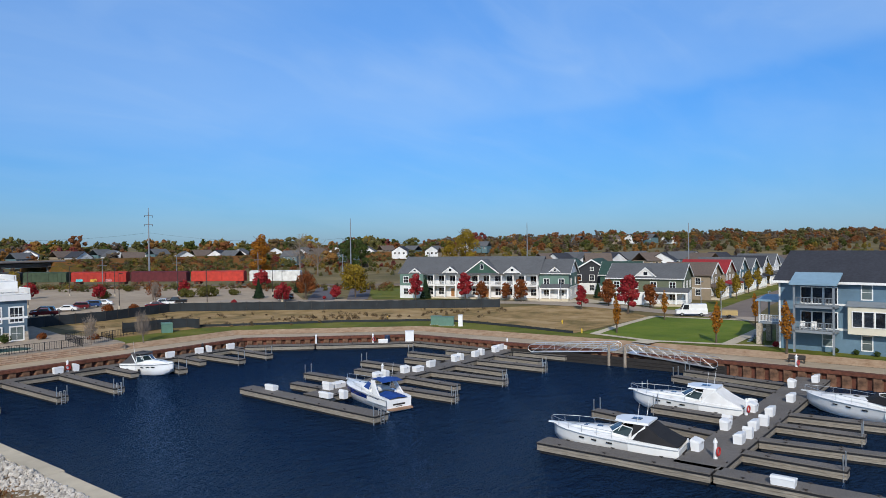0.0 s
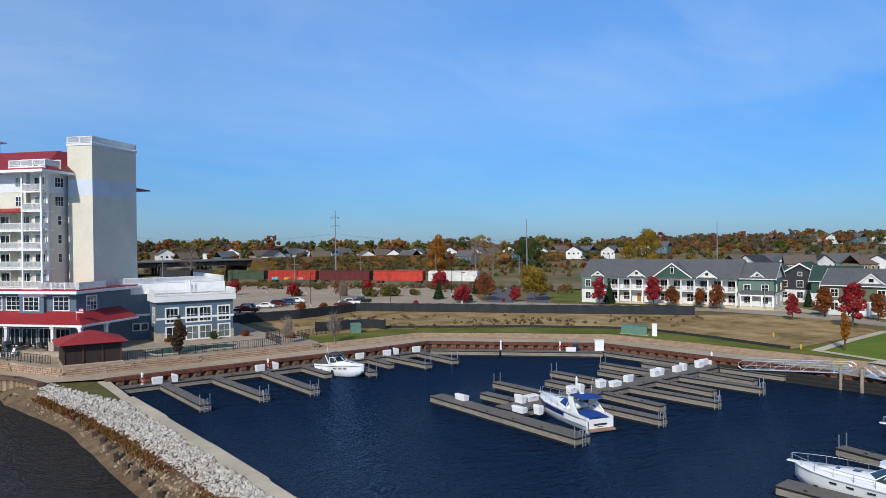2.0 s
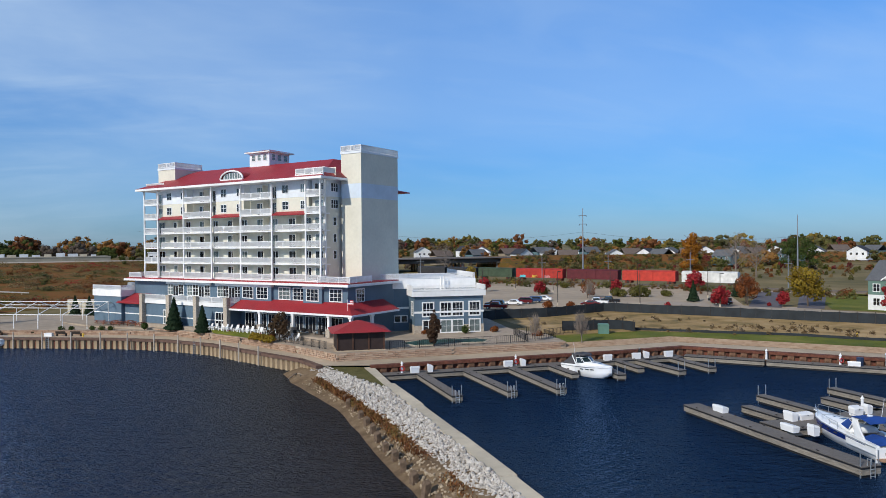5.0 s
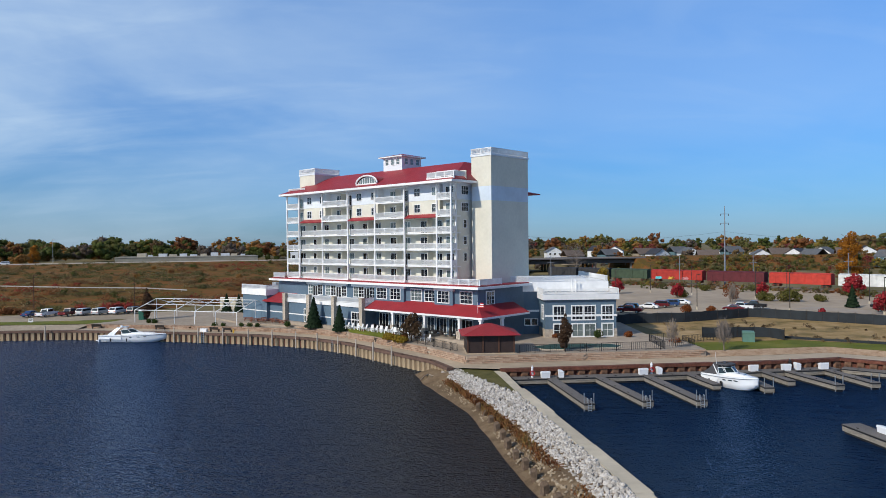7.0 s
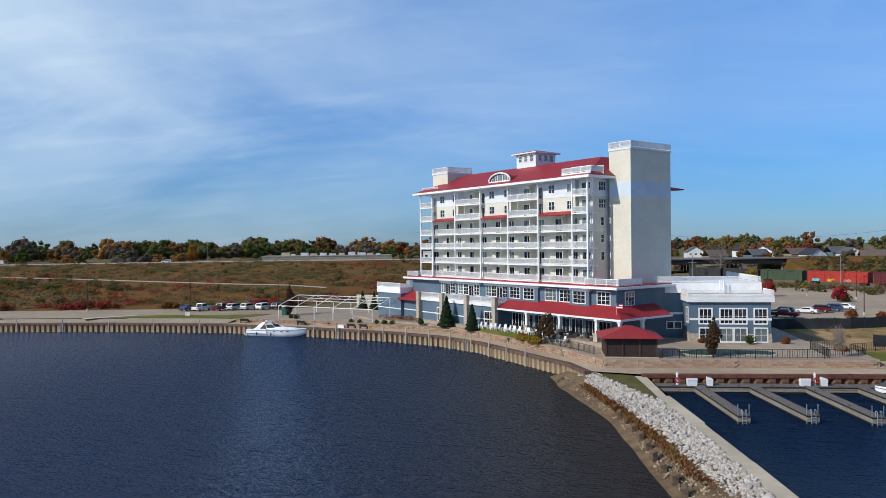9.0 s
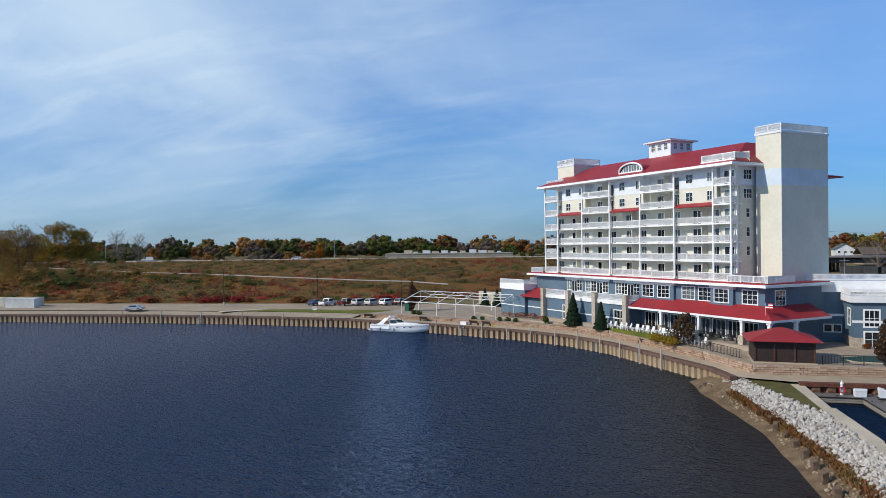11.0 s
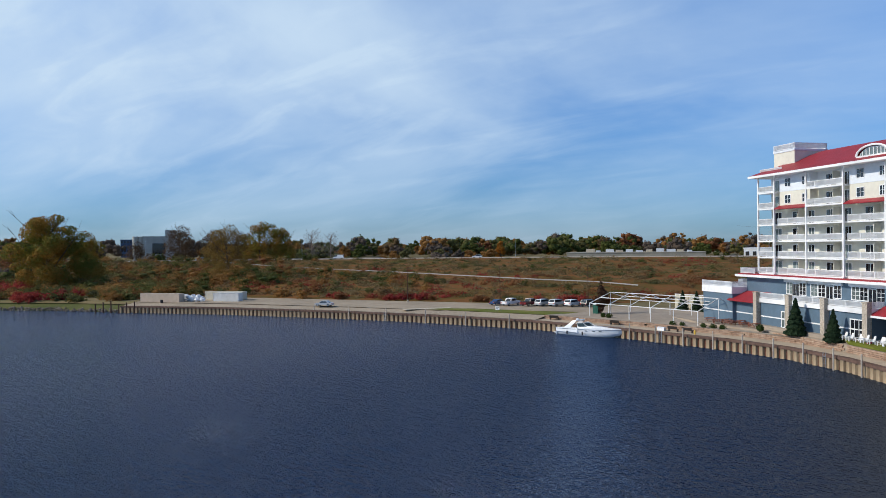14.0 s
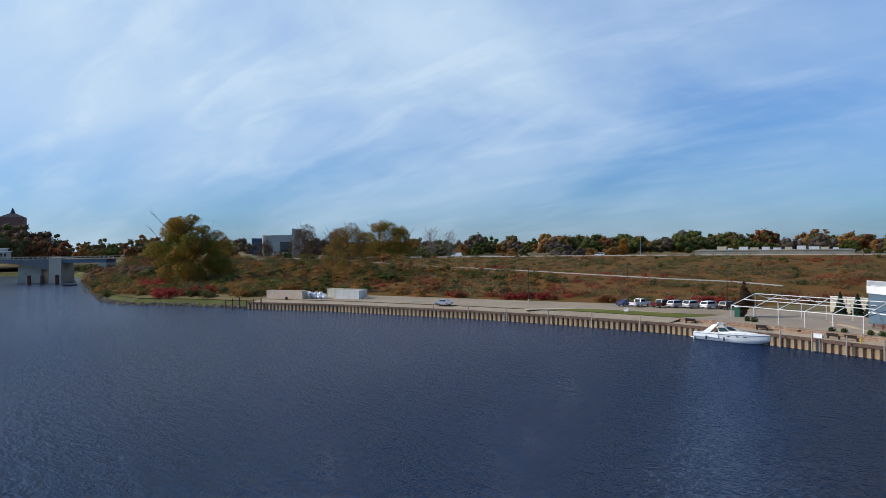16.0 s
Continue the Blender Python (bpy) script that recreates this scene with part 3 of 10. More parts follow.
# highway embankment, ramp
HWY = [(-397, 189), (-387, 203), (-366, 224), (-310, 275), (-240, 320), (-160, 352), (-80, 372), (0, 385), (62, 391)]
BASE = [(-378, 178), (-352, 167), (-290, 160), (-228, 160), (-165, 166), (-120, 173), (-70, 186), (-15, 250), (52, 330)]
slope = M()
rings = 7
for j in range(rings):
    fa, fb = j / rings, (j + 1) / rings
    bow = lambda f: LAND + 8.6 * (f + 0.10 * math.sin(f * 6.283) * 0.6)
    la = [(b[0] + (h[0] - b[0]) * fb, b[1] + (h[1] - b[1]) * fb) for b, h in zip(BASE, HWY)]
    lb = [(b[0] + (h[0] - b[0]) * fa, b[1] + (h[1] - b[1]) * fa) for b, h in zip(BASE, HWY)]
    strip(slope, la, lb, bow(fb), bow(fa))
solo("embankment", slope, SLOPE, "brown and rusty weed-grown highway embankment", "embankment", kind="structure")
m = M()
h_in, h_out = HWY, offset(HWY, 26)
strip(m, h_out, h_in, 11.12, 11.12)
strip(m, offset(HWY, 50), h_out, LAND, 11.12)
solo("road_highway", m, mat("highway_concrete", (0.40, 0.34, 0.27), rough=0.9, var=0.08, scale=0.3), "pale concrete highway on the embankment", "road", kind="structure")
RAMP = [(-300, 262, 10.0), (-280.7, 261.5, 9.1), (-252.8, 257.5, 8.2), (-220.1, 253.4, 7.4), (-179.8, 249.3, 6.7), (-138.1, 239.8, 6.0), (-107.9, 233.4, 5.5), (-85.9, 231, 5.2), (-70.5, 225, 4.7)]
ramp = M()
rl = [(x, y) for x, y, z in RAMP]
for (a, b, c, d, e, f) in zip(rl, rl[1:], offset(rl, 6), offset(rl, 6)[1:], RAMP, RAMP[1:]):
    ramp.poly([(*a, e[2]), (*b, f[2]), (*d, f[2]), (*c, e[2])])
    ramp.poly([(*a, e[2] - 1), (*b, f[2] - 1), (*b, f[2]), (*a, e[2])])
solo("road_ramp", ramp, SLOPE, "ramp road cut into the embankment", "road", kind="structure")


def guard_rail(line, label, step=3.8):
    rail = thing("guard_rail", label=label, category="guard rail")
    for a, b in zip(line, line[1:]):
        part("beam", M().bar((a[0], a[1], a[2] + 0.78), (b[0], b[1], b[2] + 0.78), 0.1, 0.32), mat("rail_steel", (0.36, 0.35, 0.34), rough=0.55, var=0.15, metal=0.2), rail)
    post = M().box(-0.1, -0.08, -0.4, 0.1, 0.08, 0.62).mesh("post", WOODPOST)
    flat_line = [(a[0], a[1]) for a in line]
    for p, t in along(flat_line, step):
        z = np.interp(p.x, [a[0] for a in line], [a[2] for a in line])
        part("post", post, WOODPOST, rail, at=pose(p.x, p.y, z, 0, 0, heading(t)))


guard_rail(RAMP, "galvanised guard rail along the ramp road", 4.2)
guard_rail([(x, y + 0.5, 11.1) for x, y in HWY[0:5]], "galvanised guard rail along the highway edge", 6.0)

# hotel terrace with its stone wall
TERRACE = [(-22.7, 141.2), (-11.4, 129.8), (-6, 122.9), (3.1, 109.2), (8.1, 100.2), (25.6, 101.6), (44, 102.8), (44.5, 112), (41, 121), (42, 140), (20, 160), (-25, 176), (-44, 160), (-36, 150)]
solo("terrace", M().prism(TERRACE, 1.2, TERR), mat("terrace_pavers", (0.36, 0.29, 0.22), rough=0.9, var=0.14, scale=0.9, bump=0.3), "tan paved hotel terrace", "terrace", kind="structure")

# ---- hotel ----
HOTEL = pose(7.3, 119.3, 0, 0, 0, -45)
hotel = thing("hotel", HOTEL, "eight-storey cream hotel with red hipped roof and white balconies", "hotel")
F0, FH = 12.3, 2.9
BAYS = [(-47.3, -43.0, "P"), (-43.0, -35.2, "R"), (-35.2, -27.2, "P"), (-27.2, -19.3, "R"), (-19.3, -11.4, "P"), (-11.4, -3.4, "R"), (-3.4, 0.0, "P")]


def wall_box(name, x0, y0, z0, x1, y1, z1, material, label="", parent=None):
    return part(name, M().box(x0, y0, z0, x1, y1, z1), material, parent or hotel, label)


wall_box("upper_wall", -46.8, 2.2, F0, -0.5, 17.8, F0 + 5 * FH - 0.02, CREAM, "cream stucco wall of the guest floors")
wall_box("top_wall", -46.8, 2.2, F0 + 5 * FH, -0.5, 17.8, F0 + 6 * FH + 0.1, PALE, "pale top-floor wall")
wall_box("corner_wall", -3.2, 1.2, F0, -0.55, 2.3, F0 + 5 * FH - 0.02, CREAM)
wall_box("corner_wall", -3.2, 1.2, F0 + 5 * FH, -0.55, 2.3, F0 + 6 * FH, PALE)
for x0, x1, kind in BAYS:
    if kind == "R":
        wall_box("bay_wall", x0 + 0.15, 0.75, F0 + 4 * FH, x1 - 0.15, 2.25, F0 + 5 * FH - 0.02, CREAM)
        wall_box("bay_wall", x0 + 0.15, 0.75, F0 + 5 * FH, x1 - 0.15, 2.25, F0 + 6 * FH, PALE)
        skirt = M()
        z = F0 + 4 * FH
        skirt.loft([[(x0 + 0.1, 0.9, z + 0.55), (x0 + 0.1, -0.35, z - 0.05), (x0 + 0.1, -0.35, z - 0.2), (x0 + 0.1, 0.9, z - 0.2)],
                    [(x1 - 0.1, 0.9, z + 0.55), (x1 - 0.1, -0.35, z - 0.05), (x1 - 0.1, -0.35, z - 0.2), (x1 - 0.1, 0.9, z - 0.2)]])
        part("skirt_roof", skirt, REDROOF, hotel, "small red skirt roof over the balconies")

# windows: built once for each size, then shared
WIN_CACHE = {}


def window_on(parent, m, w, h, cols=2, rows=2, glass=None, frame_mat=None, name="window", trim=0.10, depth=0.06):
    """A window in the plane y=0 of m, facing -y, sill at z=0: frame with bars, and a pane."""
    key = (round(w, 2), round(h, 2), cols, rows, (glass or GLASS).name, (frame_mat or WHITE).name, trim)
    if key not in WIN_CACHE:
        f = M()
        xs, zs = [-w / 2 - trim, -w / 2], [-trim, 0.0]
        for c in range(1, cols):
            xs += [-w / 2 + w * c / cols - 0.03, -w / 2 + w * c / cols + 0.03]
        for r in range(1, rows):
            zs += [h * r / rows - 0.025, h * r / rows + 0.025]
        xs, zs = xs + [w / 2, w / 2 + trim], zs + [h, h + trim]
        f.lattice(xs, zs, lambda i, j: i % 2 == 0 or j % 2 == 0, -depth, 0.05)
        p = M().box(-w / 2, -0.012, 0, w / 2, 0.03, h)
        WIN_CACHE[key] = (f.mesh("frame", frame_mat or WHITE), p.mesh("pane", glass or GLASS))
    fm, pm = WIN_CACHE[key]
    win = part(name, fm, None, parent, at=m)
    part("pane", pm, None, win)
    return win


RAIL_CACHE = {}


def railing_mesh(w, h=1.05, gap=0.14):
    """A white picket rail along x from 0 to w."""
    key = (round(w, 2), h, gap)
    if key not in RAIL_CACHE:
        n = max(2, int(w / gap))
        posts = max(1, round(w / 2.2))
        cuts = sorted({round(w * i / n, 3) for i in range(1, n)} | {round(w * i / posts, 3) for i in range(posts + 1)})
        xs, fat, last = [], [], -1.0
        for c in cuts:
            post = any(abs(c - w * i / posts) < 0.01 for i in range(posts + 1))
            half = 0.06 if post else 0.023
            if c - half <= last + 0.01:
                continue
            xs += [c - half, c + half]
            fat.append(post)
            last = c + half
        r = M().lattice(xs, [0.0, 0.10, 0.18, h - 0.08, h], lambda i, j: j in (1, 3) or (i % 2 == 0 and (j == 2 or fat[i // 2])), -0.045, 0.045)
        RAIL_CACHE[key] = r.mesh("railing", WHITE)
    return RAIL_CACHE[key]


prng = random.Random(5)
for x0, x1, kind in BAYS:
    w = x1 - x0
    y_out = -0.25 if kind == "P" else 0.35
    for fl in range(6):
        z = F0 + fl * FH
        if kind == "R" and fl >= 4:
            for wx in ((x0 + w * 0.30), (x1 - w * 0.18)):
                window_on(hotel, pose(wx, 0.74, z + 0.85), 1.35 if wx < x1 - w * 0.3 else 1.0, 1.35, 2, 2, prng.choice((GLASS, GLASS, GLASS_LIT)))
            continue
        balcony = part("balcony", M().box(x0 + 0.08, y_out, z - 0.12, x1 - 0.08, 2.3, z + 0.06), WHITE, hotel, "white balcony with picket rail")
        part("fascia", M().box(x0 + 0.08, y_out - 0.05, z - 0.16, x1 - 0.08, y_out - 0.002, z + 0.08), WHITE, balcony)
        part("railing", railing_mesh(w - 0.24), WHITE, balcony, at=pose(x0 + 0.12, y_out + 0.06, z + 0.06))
        if x1 == 0.0 or x0 < -47:
            xs = x1 - 0.12 if x1 == 0.0 else x0 + 0.12
            part("side_railing", railing_mesh(1.3 if x1 == 0.0 else 2.2), WHITE, balcony, at=pose(xs, y_out + 0.06, z + 0.06, 0, 0, 90))
        yd = 2.19 if x1 != 0.0 else 1.19
        n_doors = 1 if w < 5 else 2
        for d in range(n_doors):
            wx = x0 + w * ((0.55,) if n_doors == 1 else (0.34, 0.80))[d]
            window_on(hotel, pose(wx, yd, z + 0.08), 1.75 if d == 0 else 1.25, 2.1, 2, 1, prng.choice((GLASS, GLASS, GLASS_LIT)), name="sliding_door")
        if n_doors == 2:
            part("divider", M().box(x0 + w * 0.57, 0.9, z + 0.06, x0 + w * 0.57 + 0.12, 2.2, z + 2.5), CREAM, hotel)
for x in (-47.3, -43.0, -35.2, -27.2, -19.3, -11.4, -3.4, -0.05):
    part("column", M().box(x - 0.13, -0.32, F0, x + 0.13, -0.06, F0 + 6 * FH), WHITE, hotel)
part("column", M().box(-0.3, 1.05, F0, -0.06, 1.3, F0 + 6 * FH), WHITE, hotel)

# side wall windows by the big tower
for fl in range(6):
    z = F0 + fl * FH + 0.9
    if fl >= 4:
        window_on(hotel, pose(-0.49, 3.9, z, 0, 0, 90), 1.7, 1.4, 3, 2)
    elif fl > 0:
        window_on(hotel, pose(-0.49, 3.9, z, 0, 0, 90), 0.7, 1.3, 1, 2)

# towers
BAND = mat("pale_blue_band", (0.60, 0.68, 0.76), rough=0.8, var=0.03)


def stair_tower(x0, y0, x1, y1, top, bands):
    cuts = [F0 - 0.5] + [c for b in bands for c in b] + [top]
    for i, (za, zb) in enumerate(zip(cuts, cuts[1:])):
        part("tower_wall", M().box(x0, y0, za, x1, y1, zb - 0.004), BAND if i % 2 else CREAM, hotel, "tall plain stair tower" if i == 0 else "")
    part("tower_coping", M().box(x0 - 0.12, y0 - 0.12, top, x1 + 0.12, y1 + 0.12, top + 0.35), PALE, hotel)
    for w, m in ((x1 - x0, pose(x0, y0, top + 0.35)), (x1 - x0, pose(x0, y1, top + 0.35)), (y1 - y0, pose(x0, y0, top + 0.35, 0, 0, 90)), (y1 - y0, pose(x1, y0, top + 0.35, 0, 0, 90))):
        part("tower_railing", railing_mesh(w, 1.05, 0.12), WHITE, hotel, at=m)


stair_tower(0.0, 5.2, 4.4, 15.9, 34.2, [(26.5, 29.0)])
stair_tower(-46.5, 2.6, -41.2, 9.2, 34.0, [(31.0, 31.2)])

# main roof
roof = M()
ov = 1.15
X0, X1, Y0, Y1, ZE, ZR = -47.3 - ov, 0.2 + ov, -0.35 - ov, 18 + ov, 29.95, 33.8
ym = 9.0
RL, RR, YF = -39.5, -3.2, ym - 2
CUT = (-5.2, 1.0, -0.55, 2.7)  # the roof terrace: x from, x to, y from, y to
pitch = lambda y: ZE + (ZR - ZE) * (y - Y0) / (YF - Y0)
hip_l = lambda y: X0 + (RL - X0) * (y - Y0) / (YF - Y0)
hip_r = lambda y: X1 + (RR - X1) * (y - Y0) / (YF - Y0)
roof.poly([(X0, Y0, ZE), (X1, Y0, ZE), (hip_r(CUT[2]), CUT[2], pitch(CUT[2])), (hip_l(CUT[2]), CUT[2], pitch(CUT[2]))])
roof.poly([(hip_l(CUT[2]), CUT[2], pitch(CUT[2])), (CUT[0], CUT[2], pitch(CUT[2])), (CUT[0], CUT[3], pitch(CUT[3])), (hip_l(CUT[3]), CUT[3], pitch(CUT[3]))])
roof.poly([(hip_l(CUT[3]), CUT[3], pitch(CUT[3])), (hip_r(CUT[3]), CUT[3], pitch(CUT[3])), (RR, YF, ZR), (RL, YF, ZR)])
roof.poly([(X1, Y0, ZE), (X1, Y1, ZE), (RR, ym + 2, ZR), (RR, YF, ZR)])
roof.poly([(X1, Y1, ZE), (X0, Y1, ZE), (RL, ym + 2, ZR), (RR, ym + 2, ZR)])
roof.poly([(X0, Y1, ZE), (X0, Y0, ZE), (RL, YF, ZR), (RL, ym + 2, ZR)])
roof.poly([(RL, YF, ZR), (RR, YF, ZR), (RR, ym + 2, ZR), (RL, ym + 2, ZR)])
part("roof", roof, REDROOF, hotel, "red hipped metal roof")
fas = M()
fas.box(X0, Y0, ZE - 0.38, X1, Y0 + 0.14, ZE + 0.02).box(X0, Y1 - 0.14, ZE - 0.38, X1, Y1, ZE + 0.02)
fas.box(X0, Y0 + 0.14, ZE - 0.38, X0 + 0.14, Y1 - 0.14, ZE + 0.02).box(X1 - 0.14, Y0 + 0.14, ZE - 0.38, X1, Y1 - 0.14, ZE + 0.02)
fas.box(X0 + 0.14, Y0 + 0.14, ZE - 0.34, X1 - 0.14, Y1 - 0.14, ZE - 0.2)
part("eave", fas, WHITE, hotel, "white eave and soffit")

part("rear_roof", M().hip(-6.0, 15.95, 3.0, 21.6, 28.35, 29.4, 0.0), REDROOF, hotel)
part("rear_eave", M().box(-6.0, 15.95, 28.15, 3.1, 21.7, 28.345), REDROOF, hotel)

# roof terrace cut at the right end, arched dormer, cupola
part("roof_terrace", M().box(CUT[0], CUT[2] - 0.1, ZE - 0.1, CUT[1], CUT[3] - 0.004, ZE + 0.12), WHITE, hotel)
part("terrace_back_wall", M().box(CUT[0], CUT[3] - 0.12, ZE + 0.12, CUT[1], CUT[3] - 0.004, pitch(CUT[3]) - 0.12), CREAM, hotel)
part("terrace_cheek", M().loft([[(x, CUT[2], ZE + 0.12), (x, CUT[3], ZE + 0.12), (x, CUT[3], pitch(CUT[3]) + 0.02), (x, CUT[2], pitch(CUT[2]) + 0.02)] for x in (CUT[0] - 0.1, CUT[0] + 0.05)]), CREAM, hotel)
part("terrace_eave", M().box(CUT[0] - 0.3, CUT[3] - 0.75, pitch(CUT[3]) - 0.1, hip_r(CUT[3]), CUT[3] + 0.1, pitch(CUT[3]) + 0.03), WHITE, hotel)
for wx in (-3.9, -1.4):
    window_on(hotel, pose(wx, CUT[3] - 0.13, ZE + 0.2), 1.9, 1.4, 2, 1)
part("terrace_curb", M().box(CUT[0] - 0.05, CUT[2] - 0.2, ZE + 0.1, CUT[1] + 0.1, CUT[2] + 0.06, pitch(CUT[2]) + 0.12), WHITE, hotel)
part("roof_terrace_railing", railing_mesh(6.2, 0.95, 0.12), WHITE, hotel, at=pose(CUT[0], CUT[2] - 0.05, pitch(CUT[2]) + 0.12))
part("roof_terrace_railing", railing_mesh(2.9, 0.95, 0.12), WHITE, hotel, at=pose(CUT[1], CUT[2], pitch(CUT[2]) + 0.12, 0, 0, 90))
part("roof_terrace_railing", railing_mesh(5.6, 0.9, 0.12), WHITE, hotel, at=pose(-47.3, 0.3, ZE + 0.3))
part("roof_terrace", M().box(-47.4, 0.2, ZE - 0.02, -41.4, 2.55, ZE + 0.3), WHITE, hotel)


def arched(cx, y, z, w, h):
    n = 12
    arc = [(cx + w / 2 * math.cos(math.pi * i / n), z + h * math.sin(math.pi * i / n)) for i in range(n + 1)]
    body, frame_m, glass = M(), M(), M()
    body.loft([[(x, y, zz) for x, zz in arc], [(x, y + 4.5, zz) for x, zz in arc]])
    big = [(cx + (x - cx) * 1.10, z + (zz - z) * 1.14 + 0.05) for x, zz in arc]
    cover = M()
    for i in range(n):
        (ax, az), (bx, bz) = big[i], big[i + 1]
        cover.poly([(ax, y - 0.35, az), (bx, y - 0.35, bz), (bx, y + 5, bz), (ax, y + 5, az)])
    for i in range(n):
        frame_m.tube((big[i][0], y - 0.3, big[i][1]), (big[i + 1][0], y - 0.3, big[i + 1][1]), 0.16)
    frame_m.box(cx - w * 0.55, y - 0.4, z - 0.25, cx + w * 0.55, y + 0.2, z)
    for i in range(1, 8):
        x = cx - w / 2 + w * i / 8
        hh = h * math.sqrt(max(0.05, 1 - ((x - cx) / (w / 2)) ** 2))
        frame_m.box(x - 0.06, y - 0.1, z, x + 0.06, y - 0.03, z + hh * 0.92)
    glass.poly([(x * 0.94 + cx * 0.06, y - 0.02, z + (zz - z) * 0.9) for x, zz in arc[::-1]])
    dormer = part("dormer", body, WHITE, hotel, "white arched dormer window in the roof")
    part("dormer_roof", cover, REDROOF, dormer)
    part("dormer_frame", frame_m, WHITE, dormer)
    part("dormer_pane", glass, GLASS_LIT, dormer)


arched(-21.6, 0.1, 30.72, 5.4, 1.25)
part("cupola_wall", M().box(-24.1, 6.6, 33.2, -18.8, 11.9, 36.2), PALE, hotel, "square roof cupola with windows")
part("cupola_roof", M().hip(-24.1, 6.6, -18.8, 11.9, 36.42, 37.15, 0.75), REDROOF, hotel)
part("cupola_eave", M().box(-24.82, 5.88, 36.2, -18.08, 12.62, 36.415), WHITE, hotel)
for k in range(3):
    window_on(hotel, pose(-23.0 + 1.55 * k, 6.59, 34.75), 0.85, 1.1, 1, 2, GLASS_LIT)
    window_on(hotel, pose(-18.79, 7.7 + 1.55 * k, 34.75, 0, 0, 90), 0.85, 1.1, 1, 2, GLASS_LIT)

# podium: two blue floors, cornice
wall_box("podium_wall", -50.1, -0.6, TERR - 0.2, 6.0, 19.6, 11.6, BLUE, "blue lap-sided podium wall")
part("cornice", M().box(-51.8, -2.0, 11.6, 7.2, 20.5, 12.0), WHITE, hotel, "white cornice over the podium")
part("cornice_roof", M().box(-51.4, -1.6, 12.0, 6.8, 20.2, 12.18), REDROOF, hotel)
part("cornice_railing", railing_mesh(6.8, 1.05), WHITE, hotel, at=pose(0.0, -1.1, 12.18))
part("cornice_railing", railing_mesh(6.2, 1.05), WHITE, hotel, at=pose(6.5, -1.1, 12.18, 0, 0, 90))
part("cornice_railing", railing_mesh(3.9, 1.05), WHITE, hotel, at=pose(-51.2, -1.1, 12.18))
part("cornice_railing", railing_mesh(9.0, 1.05), WHITE, hotel, at=pose(-51.2, -1.1, 12.18, 0, 0, 90))
# upper floor windows: window and door groups of the west half, then single and paired windows
for x0, x1, n in ((-39.5, -34.8, 3), (-33.8, -27.2, 4), (-25.2, -19.0, 4)):
    part("bay_head", M().box(x0 - 0.3, -0.95, 11.05, x1 + 0.3, -0.601, 11.6), WHITE, hotel)
    for i in range(n):
        wx = x0 + (x1 - x0) * (i + 0.5) / n
        if i == n // 2:
            window_on(hotel, pose(wx, -0.62, 8.3), 1.4, 2.5, 2, 1, name="terrace_door", trim=0.16)
        else:
            window_on(hotel, pose(wx, -0.62, 9.1), 1.4, 1.9, 2, 3, GLASS_LIT if i == 0 else GLASS, trim=0.14)
for wx, ww in ((-16.6, 2.5), (-13.0, 2.5), (-8.1, 2.5), (-4.7, 2.5), (-1.2, 2.5), (3.5, 2.5)):
    window_on(hotel, pose(wx, -0.62 if wx not in (-16.6, -13.0, -1.2) else -1.12, 9.15), ww, 1.9, 3, 3, GLASS_LIT if wx == -8.1 else GLASS, trim=0.15)
for bx0, bx1 in ((-18.7, -10.8), (-3.3, 0.9)):
    part("bay_wall", M().box(bx0, -1.1, 7.6, bx1, -0.601, 11.1), BLUE, hotel)
    part("bay_head", M().box(bx0 - 0.1, -1.2, 11.1, bx1 + 0.1, -0.601, 11.6), WHITE, hotel)
window_on(hotel, pose(6.01, 2.6, 9.0, 0, 0, 90), 2.0, 2.0, 3, 3, trim=0.18)

# red porch roof round the near corner
PY = -3.8
porch = M()
pts_in = [(-18.3, -0.6, 8.95), (6.0, -0.6, 8.95), (6.0, 9.0, 8.95)]
pts_out = [(-18.9, PY, 7.35), (9.45, PY, 7.35), (9.45, 9.0, 7.35)]
for i in range(2):
    porch.poly([pts_out[i], pts_out[i + 1], pts_in[i + 1], pts_in[i]])
porch.poly([pts_out[0], pts_in[0], (-18.3, -0.6, 7.35)])
part("porch_roof", porch, REDROOF, hotel, "long red porch roof")
pf = M().box(-18.95, PY - 0.05, 7.05, 9.5, PY + 0.1, 7.36).box(9.35, PY + 0.1, 7.05, 9.5, 9.0, 7.36).box(-18.95, PY + 0.1, 7.05, -18.8, -0.6, 7.36)
pf.box(-18.8, PY + 0.1, 7.15, 9.35, -0.6, 7.25)
part("porch_beam", pf, WHITE, hotel)
FLOORZ = 3.6
for px, py in ((-11.2, PY + 0.4), (-3.4, PY + 0.4), (4.4, PY + 0.4), (8.9, PY + 0.4), (8.9, 2.0)):
    part("porch_post", M().box(px - 0.22, py - 0.22, FLOORZ + 1.3, px + 0.22, py + 0.22, 7.1).box(px - 0.32, py - 0.32, 6.75, px + 0.32, py + 0.32, 7.05), WHITE, hotel)
    part("post_base", M().box(px - 0.42, py - 0.42, FLOORZ, px + 0.42, py + 0.42, FLOORZ + 1.3), STONE, hotel, "stone-clad post base")
for i in range(8):
    window_on(hotel, pose(-16.6 + 2.9 * i, -0.62, FLOORZ + 0.25), 2.3, 2.5, 3, 1, name="porch_window")
part("porch_floor", M().box(-44.0, -4.6, TERR - 0.3, 9.6, -0.601, FLOORZ), mat("porch_pavers", (0.34, 0.28, 0.22), rough=0.9, var=0.14, scale=0.9), hotel, "tan paved porch floor")

